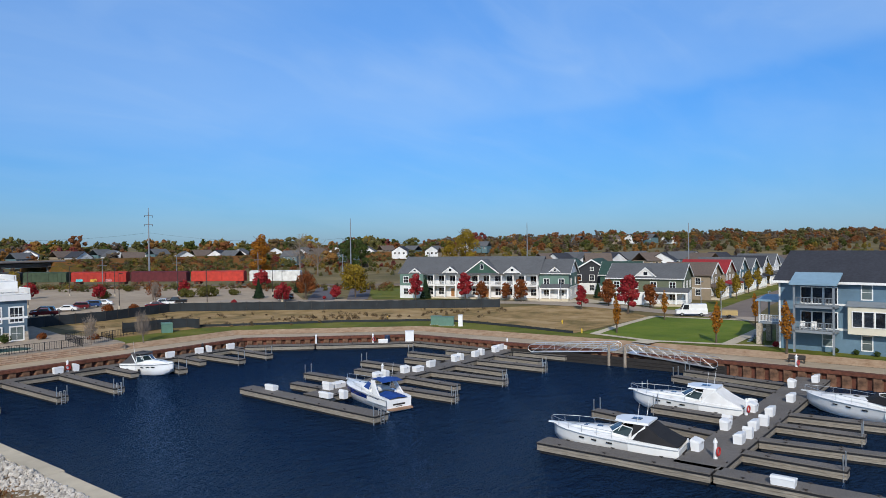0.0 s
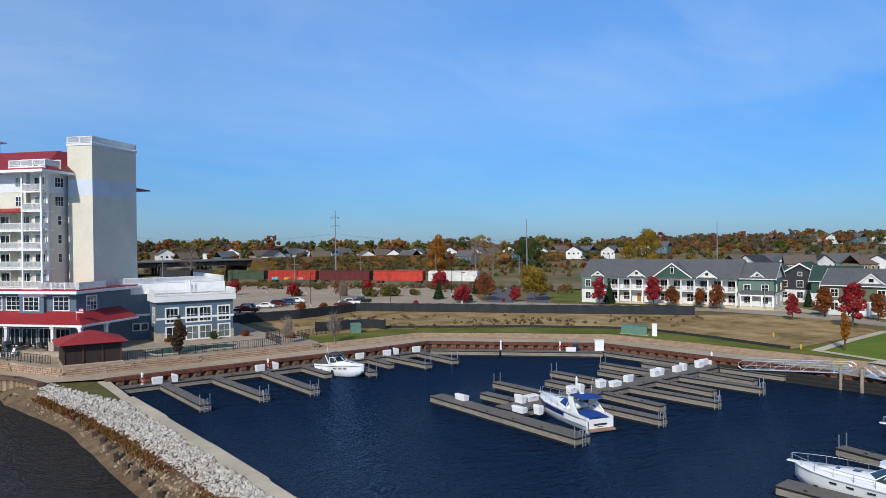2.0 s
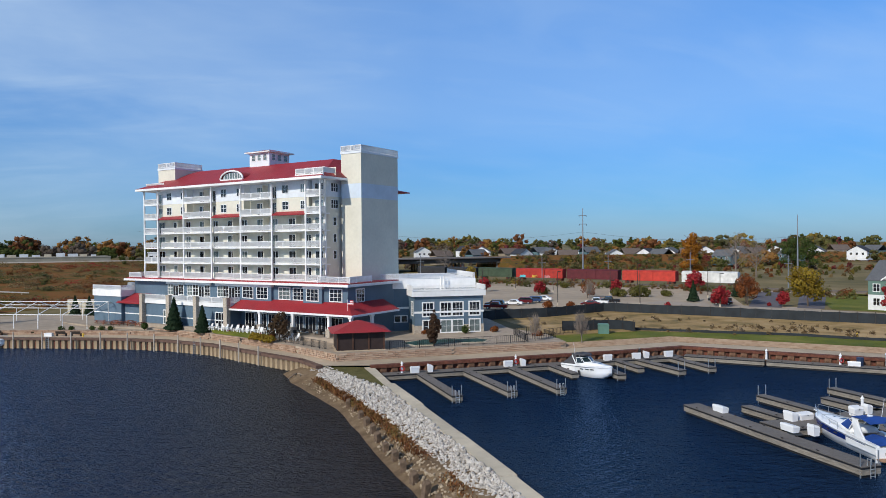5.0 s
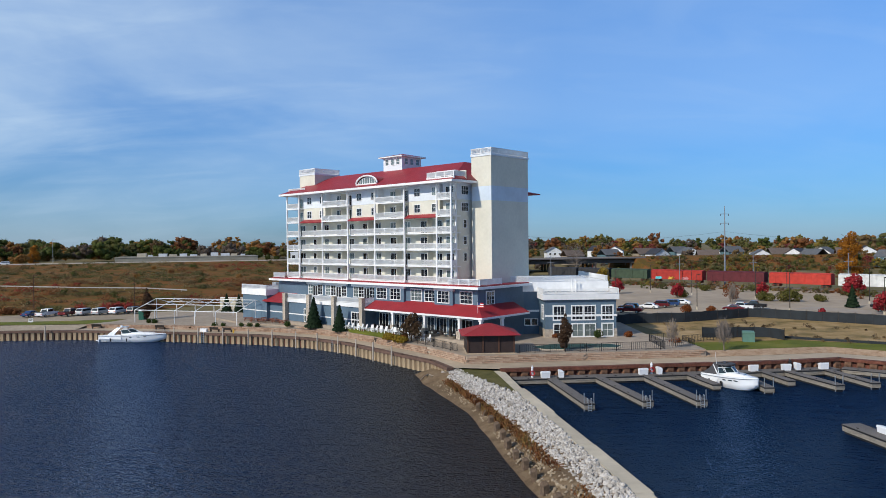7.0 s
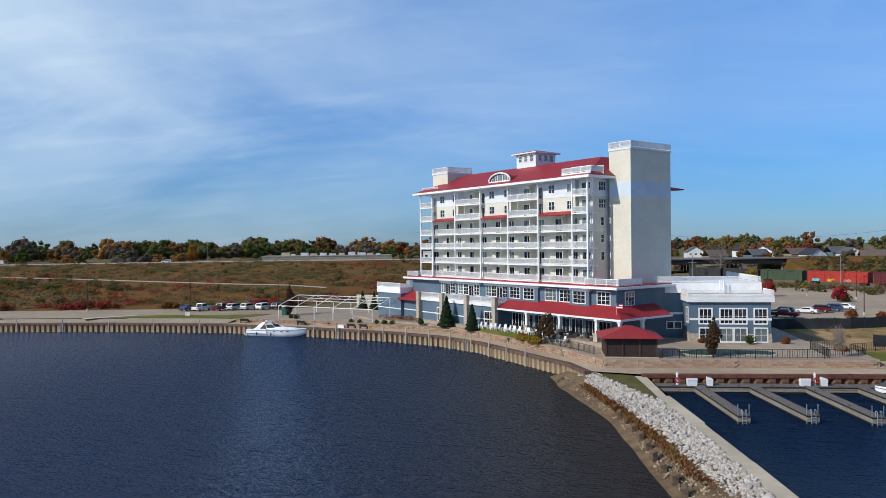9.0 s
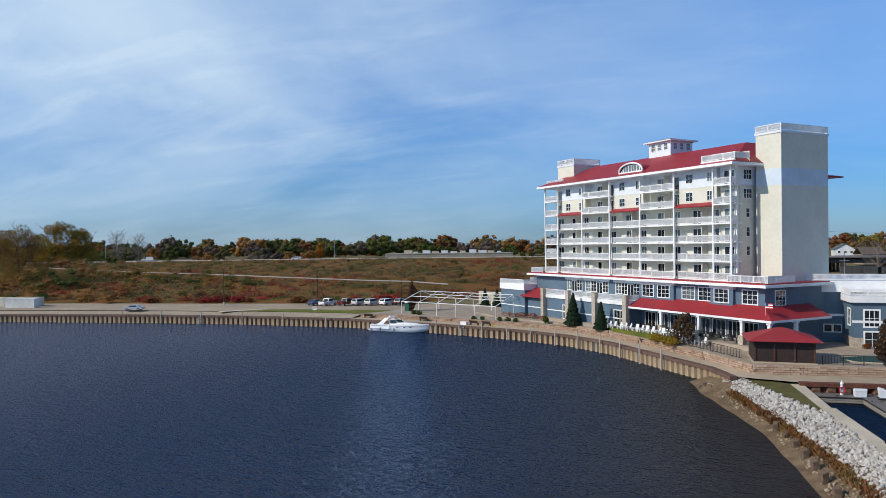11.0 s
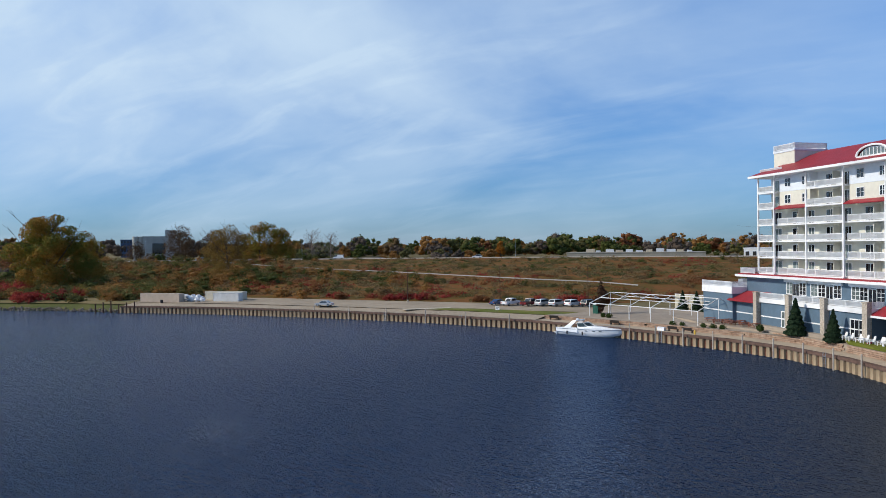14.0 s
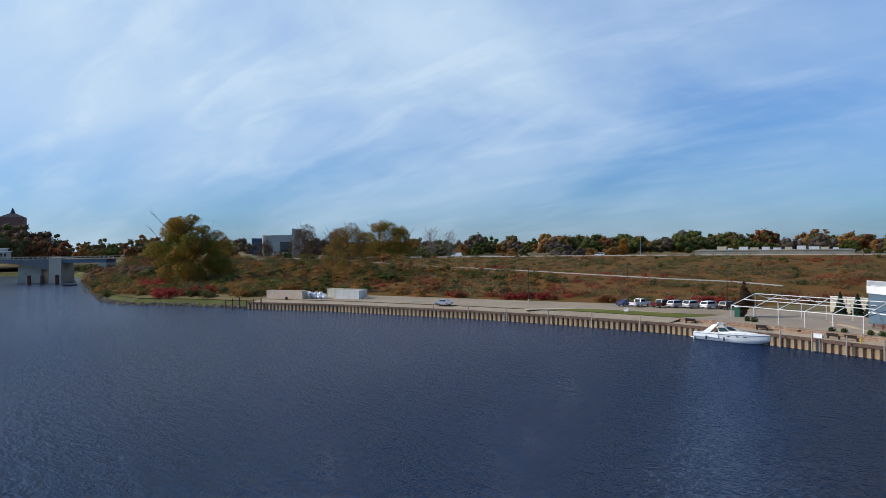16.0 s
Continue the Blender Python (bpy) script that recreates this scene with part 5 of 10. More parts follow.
# ---- boats ----
def cruiser(at, length, beam, label, hull=None, top="hard", canvas=None, stripe=None, antennas=2, mast=False, rail=True, name_bars=True, top_mat=None):
    """A motor cruiser, stern at x=0, bow at x=length: hull, deck, cabin, screen, top, canvas, rails."""
    ob = thing("motor_boat", at, label, "boat", "moored boats")
    hull = hull or GRP
    L, B = length, beam / 2
    st = [(0.0, 0.94, -0.35, 1.42), (0.12, 0.97, -0.4, 1.44), (0.35, 1.0, -0.45, 1.52), (0.55, 1.0, -0.42, 1.62), (0.72, 0.92, -0.32, 1.72), (0.86, 0.68, 0.0, 1.80), (0.95, 0.36, 0.75, 1.85), (1.0, 0.05, 1.45, 1.88)]
    rings, decks = [], []
    for s, w, keel, sheer in st:
        b, x = B * w, L * s
        rake = 0.0 if s < 0.8 else 0.25 * (s - 0.8) / 0.2
        half = [(b * 0.15, keel), (b * (0.78 - 0.5 * rake), keel * 0.4 + 0.22), (b * (0.90 - 0.3 * rake), 0.40 * sheer + 0.25 + 0.4 * rake), (b * (0.99 - 0.1 * rake), sheer - 0.16), (b * 1.02, sheer)]
        rings.append([(x, -y, z) for y, z in half[::-1]] + [(x, y, z) for y, z in half])
        decks.append([(x, -b * 1.02, sheer), (x, -b * 0.9, sheer + 0.10), (x, 0, sheer + 0.16 + 0.05 * w), (x, b * 0.9, sheer + 0.10), (x, b * 1.02, sheer)])
    part("hull", M().loft(rings, close=False, cap=True), hull, ob, smooth=True)
    part("deck", M().loft(decks[2:], close=False, cap=False), GRP, ob, smooth=True)
    for i in (0, -1):
        part("rub_rail", M().path([(r[i][0], r[i][1], r[i][2] - 0.05) for r in rings], 0.05), STEEL, ob)
    part("transom", M().box(-0.05, -B * 0.92, -0.2, 0.06, B * 0.92, 1.4), GRP, ob)
    part("swim_platform", M().prism([(-0.75, -B * 0.8), (0.0, -B * 0.92), (0.0, B * 0.92), (-0.75, B * 0.8)], 0.28, 0.42), mat("teak", (0.34, 0.20, 0.12), rough=0.7, var=0.15) if stripe else GRP, ob)
    for s in (-1, 1):
        cockpit = M().loft([[(0.0, s * B * 0.72, 0.7), (0.0, s * B * 0.95, 0.7), (0.0, s * B * 0.95, 1.58), (0.0, s * B * 0.74, 1.55)], [(L * 0.36, s * B * 0.76, 0.7), (L * 0.36, s * B * 1.0, 0.7), (L * 0.36, s * B * 1.0, 1.78), (L * 0.36, s * B * 0.78, 1.75)]])
        part("coaming", cockpit, GRP, ob)
    part("cockpit_floor", M().box(0.05, -B * 0.8, 0.55, L * 0.4, B * 0.8, 0.7), mat("cockpit_floor", (0.55, 0.55, 0.53), rough=0.6), ob)
    # raised foredeck trunk
    tr = []
    for s, w, h in ((0.34, 0.84, 0.52), (0.5, 0.80, 0.50), (0.66, 0.66, 0.38), (0.8, 0.42, 0.20), (0.90, 0.16, 0.03)):
        base = np.interp(s, [a[0] for a in st], [a[3] for a in st]) + 0.08
        tr.append([(L * s, -B * w, base), (L * s, -B * w * 0.8, base + h), (L * s, 0, base + h * 1.12), (L * s, B * w * 0.8, base + h), (L * s, B * w, base)])
    part("cabin_trunk", M().loft(tr, cap=True), GRP, ob, smooth=True)
    for s in (0.62, 0.72):
        base = np.interp(s, [a[0] for a in st], [a[3] for a in st]) + 0.5 - (s - 0.6) * 1.3
        part("deck_hatch", M().box(L * s - 0.28, -0.28, base - 0.1, L * s + 0.28, 0.28, base + 0.07), GLASS, ob)
    for s in (0.5, 0.62, 0.72):
        for sd in (-1, 1):
            b = B * np.interp(s, [a[0] for a in st], [a[1] for a in st])
            port = M().prism([(-0.26, -0.02), (0.26, -0.02), (0.26, 0.02), (-0.26, 0.02)], -0.07, 0.07)
            part("porthole", port, GLASS, ob, at=pose(L * s, sd * b * 0.985, np.interp(s, [a[0] for a in st], [a[3] for a in st]) - 0.38, 0, 0, -sd * 14 * (s > 0.55)))
    # windscreen
    zb = 1.98
    ws = M()
    a = [(L * 0.36, -B * 0.82, zb), (L * 0.50, -B * 0.66, zb + 0.1), (L * 0.57, 0, zb + 0.12), (L * 0.50, B * 0.66, zb + 0.1), (L * 0.36, B * 0.82, zb)]
    t = [(L * 0.33, -B * 0.74, zb + 0.72), (L * 0.42, -B * 0.56, zb + 0.82), (L * 0.46, 0, zb + 0.86), (L * 0.42, B * 0.56, zb + 0.82), (L * 0.33, B * 0.74, zb + 0.72)]
    ws.loft([a, t], close=False, cap=False)
    part("windscreen", ws, glass_mat("tinted_screen", (0.015, 0.03, 0.03)), ob, "dark tinted windscreen")
    fr = M().path(t, 0.05)
    for p, q in zip(a, t):
        fr.tube(p, q, 0.045)
    part("screen_frame", fr, GRP, ob)
    zt = zb + 1.15
    if top == "hard":
        pts = [(L * 0.22, -B * 0.76), (L * 0.40, -B * 0.74), (L * 0.48, -B * 0.5), (L * 0.50, 0), (L * 0.48, B * 0.5), (L * 0.40, B * 0.74), (L * 0.22, B * 0.76)]
        part("hardtop", M().prism(pts, zt, zt + 0.18, [(x * 0.98 + 0.05, y * 0.9) for x, y in pts]), top_mat or GRP, ob, "white hardtop" if top_mat is None else "dark canvas top")
        for sd in (-1, 1):
            part("top_support", M().bar((L * 0.24, sd * B * 0.74, zt), (L * 0.34, sd * B * 0.82, zb), 0.1, 0.3).bar((L * 0.40, sd * B * 0.68, zt), (L * 0.45, sd * B * 0.66, zb + 0.3), 0.06, 0.08), GRP, ob)
        part("hatch", M().box(L * 0.30, -0.35, zt + 0.17, L * 0.37, 0.35, zt + 0.22), GLASS, ob)
    else:
        arch = M()
        for sd in (-1, 1):
            low = [(L * 0.12, 1.5), (L * 0.24, 1.62)]
            mid = [(L * 0.20, 2.35), (L * 0.285, 2.45)]
            top_ = [(L * 0.27, zt + 0.02), (L * 0.33, zt + 0.12)]
            arch.loft([[(a[0], sd * B * w0, a[1]), (b[0], sd * B * w0, b[1]), (b[0], sd * B * (w0 - 0.1), b[1]), (a[0], sd * B * (w0 - 0.1), a[1])] for (a, b), w0 in ((low, 0.97), (mid, 0.92), (top_, 0.80))])
        part("radar_arch", arch.box(L * 0.272, -B * 0.8, zt + 0.0, L * 0.328, B * 0.8, zt + 0.14), GRP, ob, "white radar arch")
        part("radome", M().cyl(L * 0.28, 0, zt + 0.18, zt + 0.45, 0.28, 0.22, 12), GRP, ob)
    if canvas:
        if top == "hard":
            lo = [(0.15, -B * 0.88, 1.5), (0.15, B * 0.88, 1.5)]
            cv = M()
            cv.loft([[(0.1, -B * 0.9, 1.5), (0.1, B * 0.9, 1.5), (0.1, B * 0.86, 1.6), (0.1, -B * 0.86, 1.6)], [(L * 0.13, -B * 0.92, 1.55), (L * 0.13, B * 0.92, 1.55), (L * 0.14, B * 0.82, zb + 0.35), (L * 0.14, -B * 0.82, zb + 0.35)], [(L * 0.24, -B * 0.90, 1.6), (L * 0.24, B * 0.90, 1.6), (L * 0.24, B * 0.74, zt + 0.02), (L * 0.24, -B * 0.74, zt + 0.02)], [(L * 0.34, -B * 0.84, 1.7), (L * 0.34, B * 0.84, 1.7), (L * 0.33, B * 0.74, zt - 0.06), (L * 0.33, -B * 0.74, zt - 0.06)]])
            part("canvas", cv, canvas, ob, "canvas cockpit enclosure")
        else:
            cv = M().loft([[(L * 0.02, -B * 0.86, 1.4), (L * 0.02, 0, 1.55), (L * 0.02, B * 0.86, 1.4)], [(L * 0.16, -B * 0.86, 1.5), (L * 0.16, 0, 1.85), (L * 0.16, B * 0.86, 1.5)], [(L * 0.24, -B * 0.86, 1.5), (L * 0.24, 0, 1.9), (L * 0.24, B * 0.86, 1.5)]], close=False, cap=False)
            part("cockpit_cover", cv, canvas, ob, "canvas cockpit cover")
            bm = M().loft([[(L * 0.10, -B * 0.78, zt + 0.1), (L * 0.10, 0, zt + 0.2), (L * 0.10, B * 0.78, zt + 0.1)], [(L * 0.22, -B * 0.78, zt + 0.32), (L * 0.22, 0, zt + 0.45), (L * 0.22, B * 0.78, zt + 0.32)], [(L * 0.36, -B * 0.74, zt + 0.12), (L * 0.36, 0, zt + 0.22), (L * 0.36, B * 0.74, zt + 0.12)]], close=False, cap=False)
            part("bimini", bm, canvas, ob, "canvas bimini top")
            part("screen_cover", M().loft([[(p[0] + 0.04, p[1] * 1.03, p[2]) for p in a], [(p[0] + 0.04, p[1] * 1.03, p[2] + 0.05) for p in t]], close=False, cap=False), canvas, ob)
    if rail:
        rl = M()
        for sd in (-1, 1):
            pts = []
            for s in (0.48, 0.6, 0.72, 0.84, 0.94, 1.0):
                b = B * np.interp(s, [q[0] for q in st], [q[1] for q in st]) * 0.95
                z = np.interp(s, [q[0] for q in st], [q[3] for q in st]) + 0.08
                pts.append((L * s + (0.25 if s == 1.0 else 0), sd * max(b, 0.12), z))
            top_pts = [(x, y, z + 0.62) for x, y, z in pts]
            rl.path(top_pts, 0.025)
            for p, q in zip(pts, top_pts):
                rl.tube(p, q, 0.02)
        part("bow_rail", rl, STEEL, ob, "thin steel bow rail")
        part("pulpit", M().prism([(L * 0.94, -0.22), (L + 0.55, -0.16), (L + 0.55, 0.16), (L * 0.94, 0.22)], 1.90, 2.0), GRP, ob)
    for k in range(antennas):
        sd = 1 if k % 2 else -1
        part("antenna", M().tube((L * 0.3, sd * B * 0.72, zt + 0.1), (L * 0.28, sd * B * 0.78, zt + 2.0), 0.024, 0.012), GRP, ob)
    if stripe:
        sp = M()
        for side in (0, 1):
            idx = (1, 2) if side == 0 else (8, 7)
            for p, q in zip(rings[1:-1], rings[2:]):
                off_y = -0.03 if side == 0 else 0.03
                sp.poly([(p[idx[0]][0], p[idx[0]][1] + off_y, p[idx[0]][2]), (q[idx[0]][0], q[idx[0]][1] + off_y, q[idx[0]][2]), (q[idx[1]][0], q[idx[1]][1] + off_y, q[idx[1]][2]), (p[idx[1]][0], p[idx[1]][1] + off_y, p[idx[1]][2])])
        part("stripe", sp, stripe, ob, "blue hull stripe")
    if name_bars:
        part("name_bar", M().box(-0.075, -0.75, 0.72, -0.052, 0.75, 0.92), DARK, ob)
        part("name_bar", M().box(-0.075, -0.35, 0.55, -0.052, 0.35, 0.62), DARK, ob)
    for s in (0.2, 0.45):
        part("fender", M().cyl(L * s, -B * 1.08, 0.25, 0.95, 0.13, 0.13, 8), BLACK, ob)
    return ob


def moored(stern, bow):
    d = Vector(bow) - Vector(stern)
    return pose(*stern, 0, 0, 0, heading(d)) @ Matrix.Diagonal((1, 1, 0.9, 1)), d.length


m, n = moored((53.2, 18.0), (51.2, 29.0))
cruiser(m, n, 3.6, "white sport cruiser with hardtop and black canvas", canvas=CANVAS_BLK)
m, n = moored((69.6, 19.0), (68.2, 30.4))
cruiser(m, n, 3.6, "white sport cruiser with white hardtop and canvas", canvas=mat("white_canvas", (0.72, 0.72, 0.72), rough=0.7, var=0.05))
m, n = moored((76.9, 3.6), (79.0, 16.2))
cruiser(m, n, 3.9, "white express cruiser with black cockpit canvas", top="arch", canvas=CANVAS_BLK, antennas=1)
m, n = moored((49.9, 47.9), (51.9, 58.6))
cruiser(m, n, 3.3, "white and blue cruiser with blue canvas", top="arch", canvas=CANVAS_BLUE, stripe=NAVYHULL, antennas=1)
m, n = moored((40.6, 93.8), (43.7, 86.4))
GREYCV = mat("grey_canvas", (0.06, 0.06, 0.066), rough=0.8, var=0.1)
cruiser(m, n, 3.2, "small white cruiser with dark grey canvas", top="hard", canvas=GREYCV, antennas=1, rail=False, top_mat=GREYCV)
m, n = moored((-62.4, 146.1), (-48.8, 143.6))
cruiser(m, n, 4.0, "long white express cruiser moored at the river wall", top="arch", canvas=None, antennas=0, name_bars=False)

# ---- breakwater: concrete cap, riprap, weeds, old piles ----
BW = [(12.2, 96.0), (12.6, 88.0), (13.4, 80.2), (14.5, 69.0), (15.55, 57.0), (16.5, 45.4), (19.2, 16.0), (22.6, -20.0), (26.0, -55.0)]
bw = thing("breakwater", label="pale concrete breakwater wall with stepped edge", category="breakwater", kind="structure")
seg = along(BW, 12.0)
body = M()
for a, b in zip(BW, BW[1:]):
    body.bar((*a, 1.42), (*b, 1.42), 1.15, 3.0)
part("wall_core", body, PALECON, bw)
for i, (p, t) in enumerate(seg[:-1]):
    q = p + t * 11.94
    side = Vector((-t.y, t.x)) * (0.10 if i % 2 else -0.06)
    part("cap_slab", M().bar((p.x + side.x, p.y + side.y, 1.62), (q.x + side.x, q.y + side.y, 1.62), 1.42, 0.32), PALECON, bw)
SHORE = [(0.8, 103.0), (1.4, 98.0), (2.7, 92.9), (5.7, 82.2), (6.9, 78.0), (8.0, 67.5), (8.5, 61.0), (9.2, 55.5), (10.6, 45.0), (12.0, 34.0), (15.0, 14.0), (18.5, -20.0), (22.5, -55)]
spit = M()
n = 46
ys = [103 - (103 + 55) * i / n for i in range(n + 1)]


def west_x(y):
    return float(np.interp(-y, [-p[1] for p in SHORE], [p[0] for p in SHORE]))


def wall_x(y):
    return float(np.interp(-y, [-p[1] for p in BW], [p[0] for p in BW])) - 0.6


bands = [(-0.25, -0.5), (0.0, 0.02), (0.18, 0.42), (0.45, 0.95), (0.7, 1.25), (1.0, 1.45)]
rows = []
for y in ys:
    a, b = west_x(y), wall_x(y)
    if y > 94:
        b = 6.5 + (y - 94) * 0.0
    rows.append([(a + (b - a) * f + 0.35 * noise.noise((y * 0.4, f * 3, 1.0)), y, z + 0.12 * noise.noise((y * 0.7, f * 5, 4.0))) for f, z in bands])
spit.loft(rows, close=False, cap=False)
solo("spit", spit, SAND, "sandy spit along the breakwater", "shore", kind="structure")
flat("spit_lawn", [(5.6, 99.2), (11.4, 95.9), (11.9, 90), (12.5, 81.6), (10.6, 86.3), (8.6, 91.4)], 1.66, mottled("tired_grass", [(0.07, 0.065, 0.02), (0.105, 0.095, 0.03), (0.14, 0.115, 0.045)], 0.8, bump=0.5), "small triangle of grass at the breakwater root", "lawn")

rockrng = random.Random(11)


def rocks_from(y):
    """West edge of the belt of rocks."""
    return float(np.interp(y, [20, 48, 53.7, 67.6, 78.2, 98.9], [15.6, 13.4, 12.7, 10.8, 8.9, 4.2]))


def rocks_to(y):
    """East edge: the wall, then the patch of grass."""
    return wall_x(y) - 0.1 if y < 82 else float(np.interp(y, [82, 91, 99], [12.3, 8.9, 6.2]))


def rock_shape(seed, flatness=0.7):
    r = random.Random(seed)
    t = (1 + 5**0.5) / 2
    pts = [(-1, t, 0), (1, t, 0), (-1, -t, 0), (1, -t, 0), (0, -1, t), (0, 1, t), (0, -1, -t), (0, 1, -t), (t, 0, -1), (t, 0, 1), (-t, 0, -1), (-t, 0, 1)]
    m = M()
    m.v = [tuple(c * (0.52 * r.uniform(0.72, 1.2)) * (flatness if k == 2 else 1) for k, c in enumerate(p)) for p in pts]
    m.f = [(0, 11, 5), (0, 5, 1), (0, 1, 7), (0, 7, 10), (0, 10, 11), (1, 5, 9), (5, 11, 4), (11, 10, 2), (10, 7, 6), (7, 1, 8), (3, 9, 4), (3, 4, 2), (3, 2, 6), (3, 6, 8), (3, 8, 9), (4, 9, 5), (2, 4, 11), (6, 2, 10), (8, 6, 7), (9, 8, 1)]
    return m


ROCKMAT = mottled("pale_limestone", [(0.28, 0.255, 0.225), (0.46, 0.425, 0.385), (0.60, 0.565, 0.53)], 2.0, bump=0.4, bscale=12, rnd=True)
ROCKMAT2 = mottled("limestone_rubble", [(0.28, 0.255, 0.225), (0.46, 0.425, 0.385), (0.60, 0.565, 0.53)], 2.0, bump=0.4, bscale=12, island=True)
shapes = [rock_shape(s) for s in range(7)]
rock_meshes = [s.mesh("rock", ROCKMAT) for s in shapes]
rubble = thing("riprap", label="belt of pale limestone riprap rocks", category="rocks")
rest = M()
spots_near, spots_far = [], []
for i in range(8600):
    y = rockrng.uniform(18, 98.5)
    f = rockrng.uniform(0.0, 1.0)
    a, b = rocks_from(y), rocks_to(y)
    x = b + (a - b) * f
    s = rockrng.uniform(0.11, 0.26)
    z = 1.42 - 0.62 * f + rockrng.uniform(-0.05, 0.25)
    m = Matrix.Translation((x, y, z)) @ Euler((rockrng.uniform(0, 6), rockrng.uniform(0, 6), rockrng.uniform(0, 6))).to_matrix().to_4x4() @ Matrix.Scale(s, 4)
    (spots_near if 44 < y < 60 and len(spots_near) < 300 and i % 2 == 0 else spots_far).append(m)
for m in spots_near:
    part("rock", rock_meshes[rockrng.randrange(7)], None, rubble, at=m)
for m in spots_far:
    rest.add(shapes[rockrng.randrange(7)], m)
tagged(part("rubble", rest, ROCKMAT2, rubble), kind="stuff")

# tan rubble and dry weeds between the rocks and the old piles
tan = M()
for i in range(1250):
    y = rockrng.uniform(20, 99)
    a, b = west_x(y), wall_x(y)
    f = rockrng.uniform(0.08, 0.5)
    s = rockrng.uniform(0.05, 0.19)
    z = float(np.interp(f, [q[0] for q in bands], [q[1] for q in bands])) + 0.03
    tan.add(shapes[i % 7], Matrix.Translation((a + (b - a) * f, y, z)) @ Euler((rockrng.uniform(0, 6), 0, rockrng.uniform(0, 6))).to_matrix().to_4x4() @ Matrix.Scale(s, 4))
solo("shore_rubble", tan, mottled("tan_rubble", [(0.20, 0.15, 0.10), (0.33, 0.26, 0.18), (0.45, 0.37, 0.27)], 2.0, island=True, bump=0.3), "tan broken stones along the waterline", "rubble", kind="stuff")
weeds = M()
for i in range(900):
    y = rockrng.uniform(24, 97)
    if noise.noise((y * 0.16, 2.2, 0.0)) < -0.3:
        continue
    a, b = west_x(y), wall_x(y)
    x = rocks_from(y) + 0.3 - rockrng.uniform(0.0, 1.1)
    h = rockrng.uniform(0.2, 0.62)
    for k in range(14):
        ang, ln = rockrng.uniform(0, 6.28), rockrng.uniform(0.15, 0.5)
        bx, by = x + rockrng.gauss(0, 0.22), y + rockrng.gauss(0, 0.22)
        tx, ty = bx + ln * math.cos(ang), by + ln * math.sin(ang)
        w = rockrng.uniform(0.02, 0.05)
        z0 = 0.62
        weeds.poly([(bx - w * math.sin(ang), by + w * math.cos(ang), z0), (bx + w * math.sin(ang), by - w * math.cos(ang), z0), (tx + w * math.sin(ang), ty - w * math.cos(ang), z0 + h), (tx - w * math.sin(ang), ty + w * math.cos(ang), z0 + h * rockrng.uniform(0.7, 1.1))])
WEED = mottled("rusty_weeds", [(0.07, 0.025, 0.012), (0.15, 0.055, 0.022), (0.20, 0.10, 0.035), (0.13, 0.10, 0.03)], 0.35, island=True, bump=0)
solo("weeds", weeds, WEED, "rusty brown dry weeds on the spit", "weeds", kind="stuff")

STUMP = M().loft([[(-0.3, -0.28, -0.9), (0.3, -0.28, -0.9), (0.3, 0.28, -0.9), (-0.3, 0.28, -0.9)], [(-0.3, -0.28, 0.5), (0.3, -0.28, 0.44), (0.3, 0.28, 0.54), (-0.3, 0.28, 0.6)], [(-0.24, -0.2, 0.6), (0.22, -0.22, 0.5), (0.24, 0.22, 0.6), (-0.2, 0.22, 0.68)]]).mesh("timber_stub", mat("rotten_stub", (0.13, 0.088, 0.058), rough=0.95, var=0.3, scale=4, bump=0.6))
for p, t in along([(7.5, 81.6), (8.2, 75.8), (8.75, 69.2), (9.2, 63.5), (9.65, 57.6), (10.3, 52.5), (11.0, 46.0), (12.4, 34)], 2.93):
    solo("timber_stub", STUMP, None, "weathered stub of a square timber pile", "pile stub", "old piles", at=pose(p.x + rockrng.uniform(-0.15, 0.15), p.y, rockrng.uniform(0.35, 0.6), rockrng.uniform(-6, 6), rockrng.uniform(-6, 6), heading(t) + rockrng.uniform(-20, 20)) @ Matrix.Diagonal((1.0, 0.85, rockrng.uniform(0.95, 1.25), 1)))
drift = M()
for k in range(7):
    drift.tube((2.4 + 0.3 * k % 1.2, 100.8 - 0.3 * k, 0.4 + 0.1 * (k % 3)), (1.4 + 0.5 * k, 97.8 - 0.25 * k, 0.25 + 0.5 * (k % 2)), 0.12, 0.05)
solo("driftwood", drift, WOODPOST, "bleached driftwood trunks on the shore", "driftwood")

bank_stones = M()
for p, t in along(COAST[5:11], 0.42):
    for k in range(2):
        off = rockrng.uniform(-0.6, 2.2)
        bank_stones.add(shapes[rockrng.randrange(7)], Matrix.Translation((p.x - t.y * off, p.y + t.x * off, 0.1 + 0.28 * max(0, off) + rockrng.uniform(-0.1, 0.1))) @ Euler((rockrng.uniform(0, 6), 0, rockrng.uniform(0, 6))).to_matrix().to_4x4() @ Matrix.Scale(rockrng.uniform(0.18, 0.5), 4))
solo("bank_stones", bank_stones, mottled("grey_bank_stone", [(0.10, 0.08, 0.06), (0.19, 0.155, 0.12), (0.32, 0.27, 0.22)], 1.5, island=True, bump=0.3), "grey boulders along the wooded bank", "rocks", kind="stuff")

# ---- town houses ----
def siding(name, c):
    return mat(name, c, rough=0.65, var=0.06, bump=0.4, bands=("Z", 0.18, 0.7))


def shingles(name, c):
    return mat(name, c, rough=0.9, var=0.16, scale=2.5, big=0.08, bump=0.4, bscale=8, bands=("Z", 0.14, 0.5))


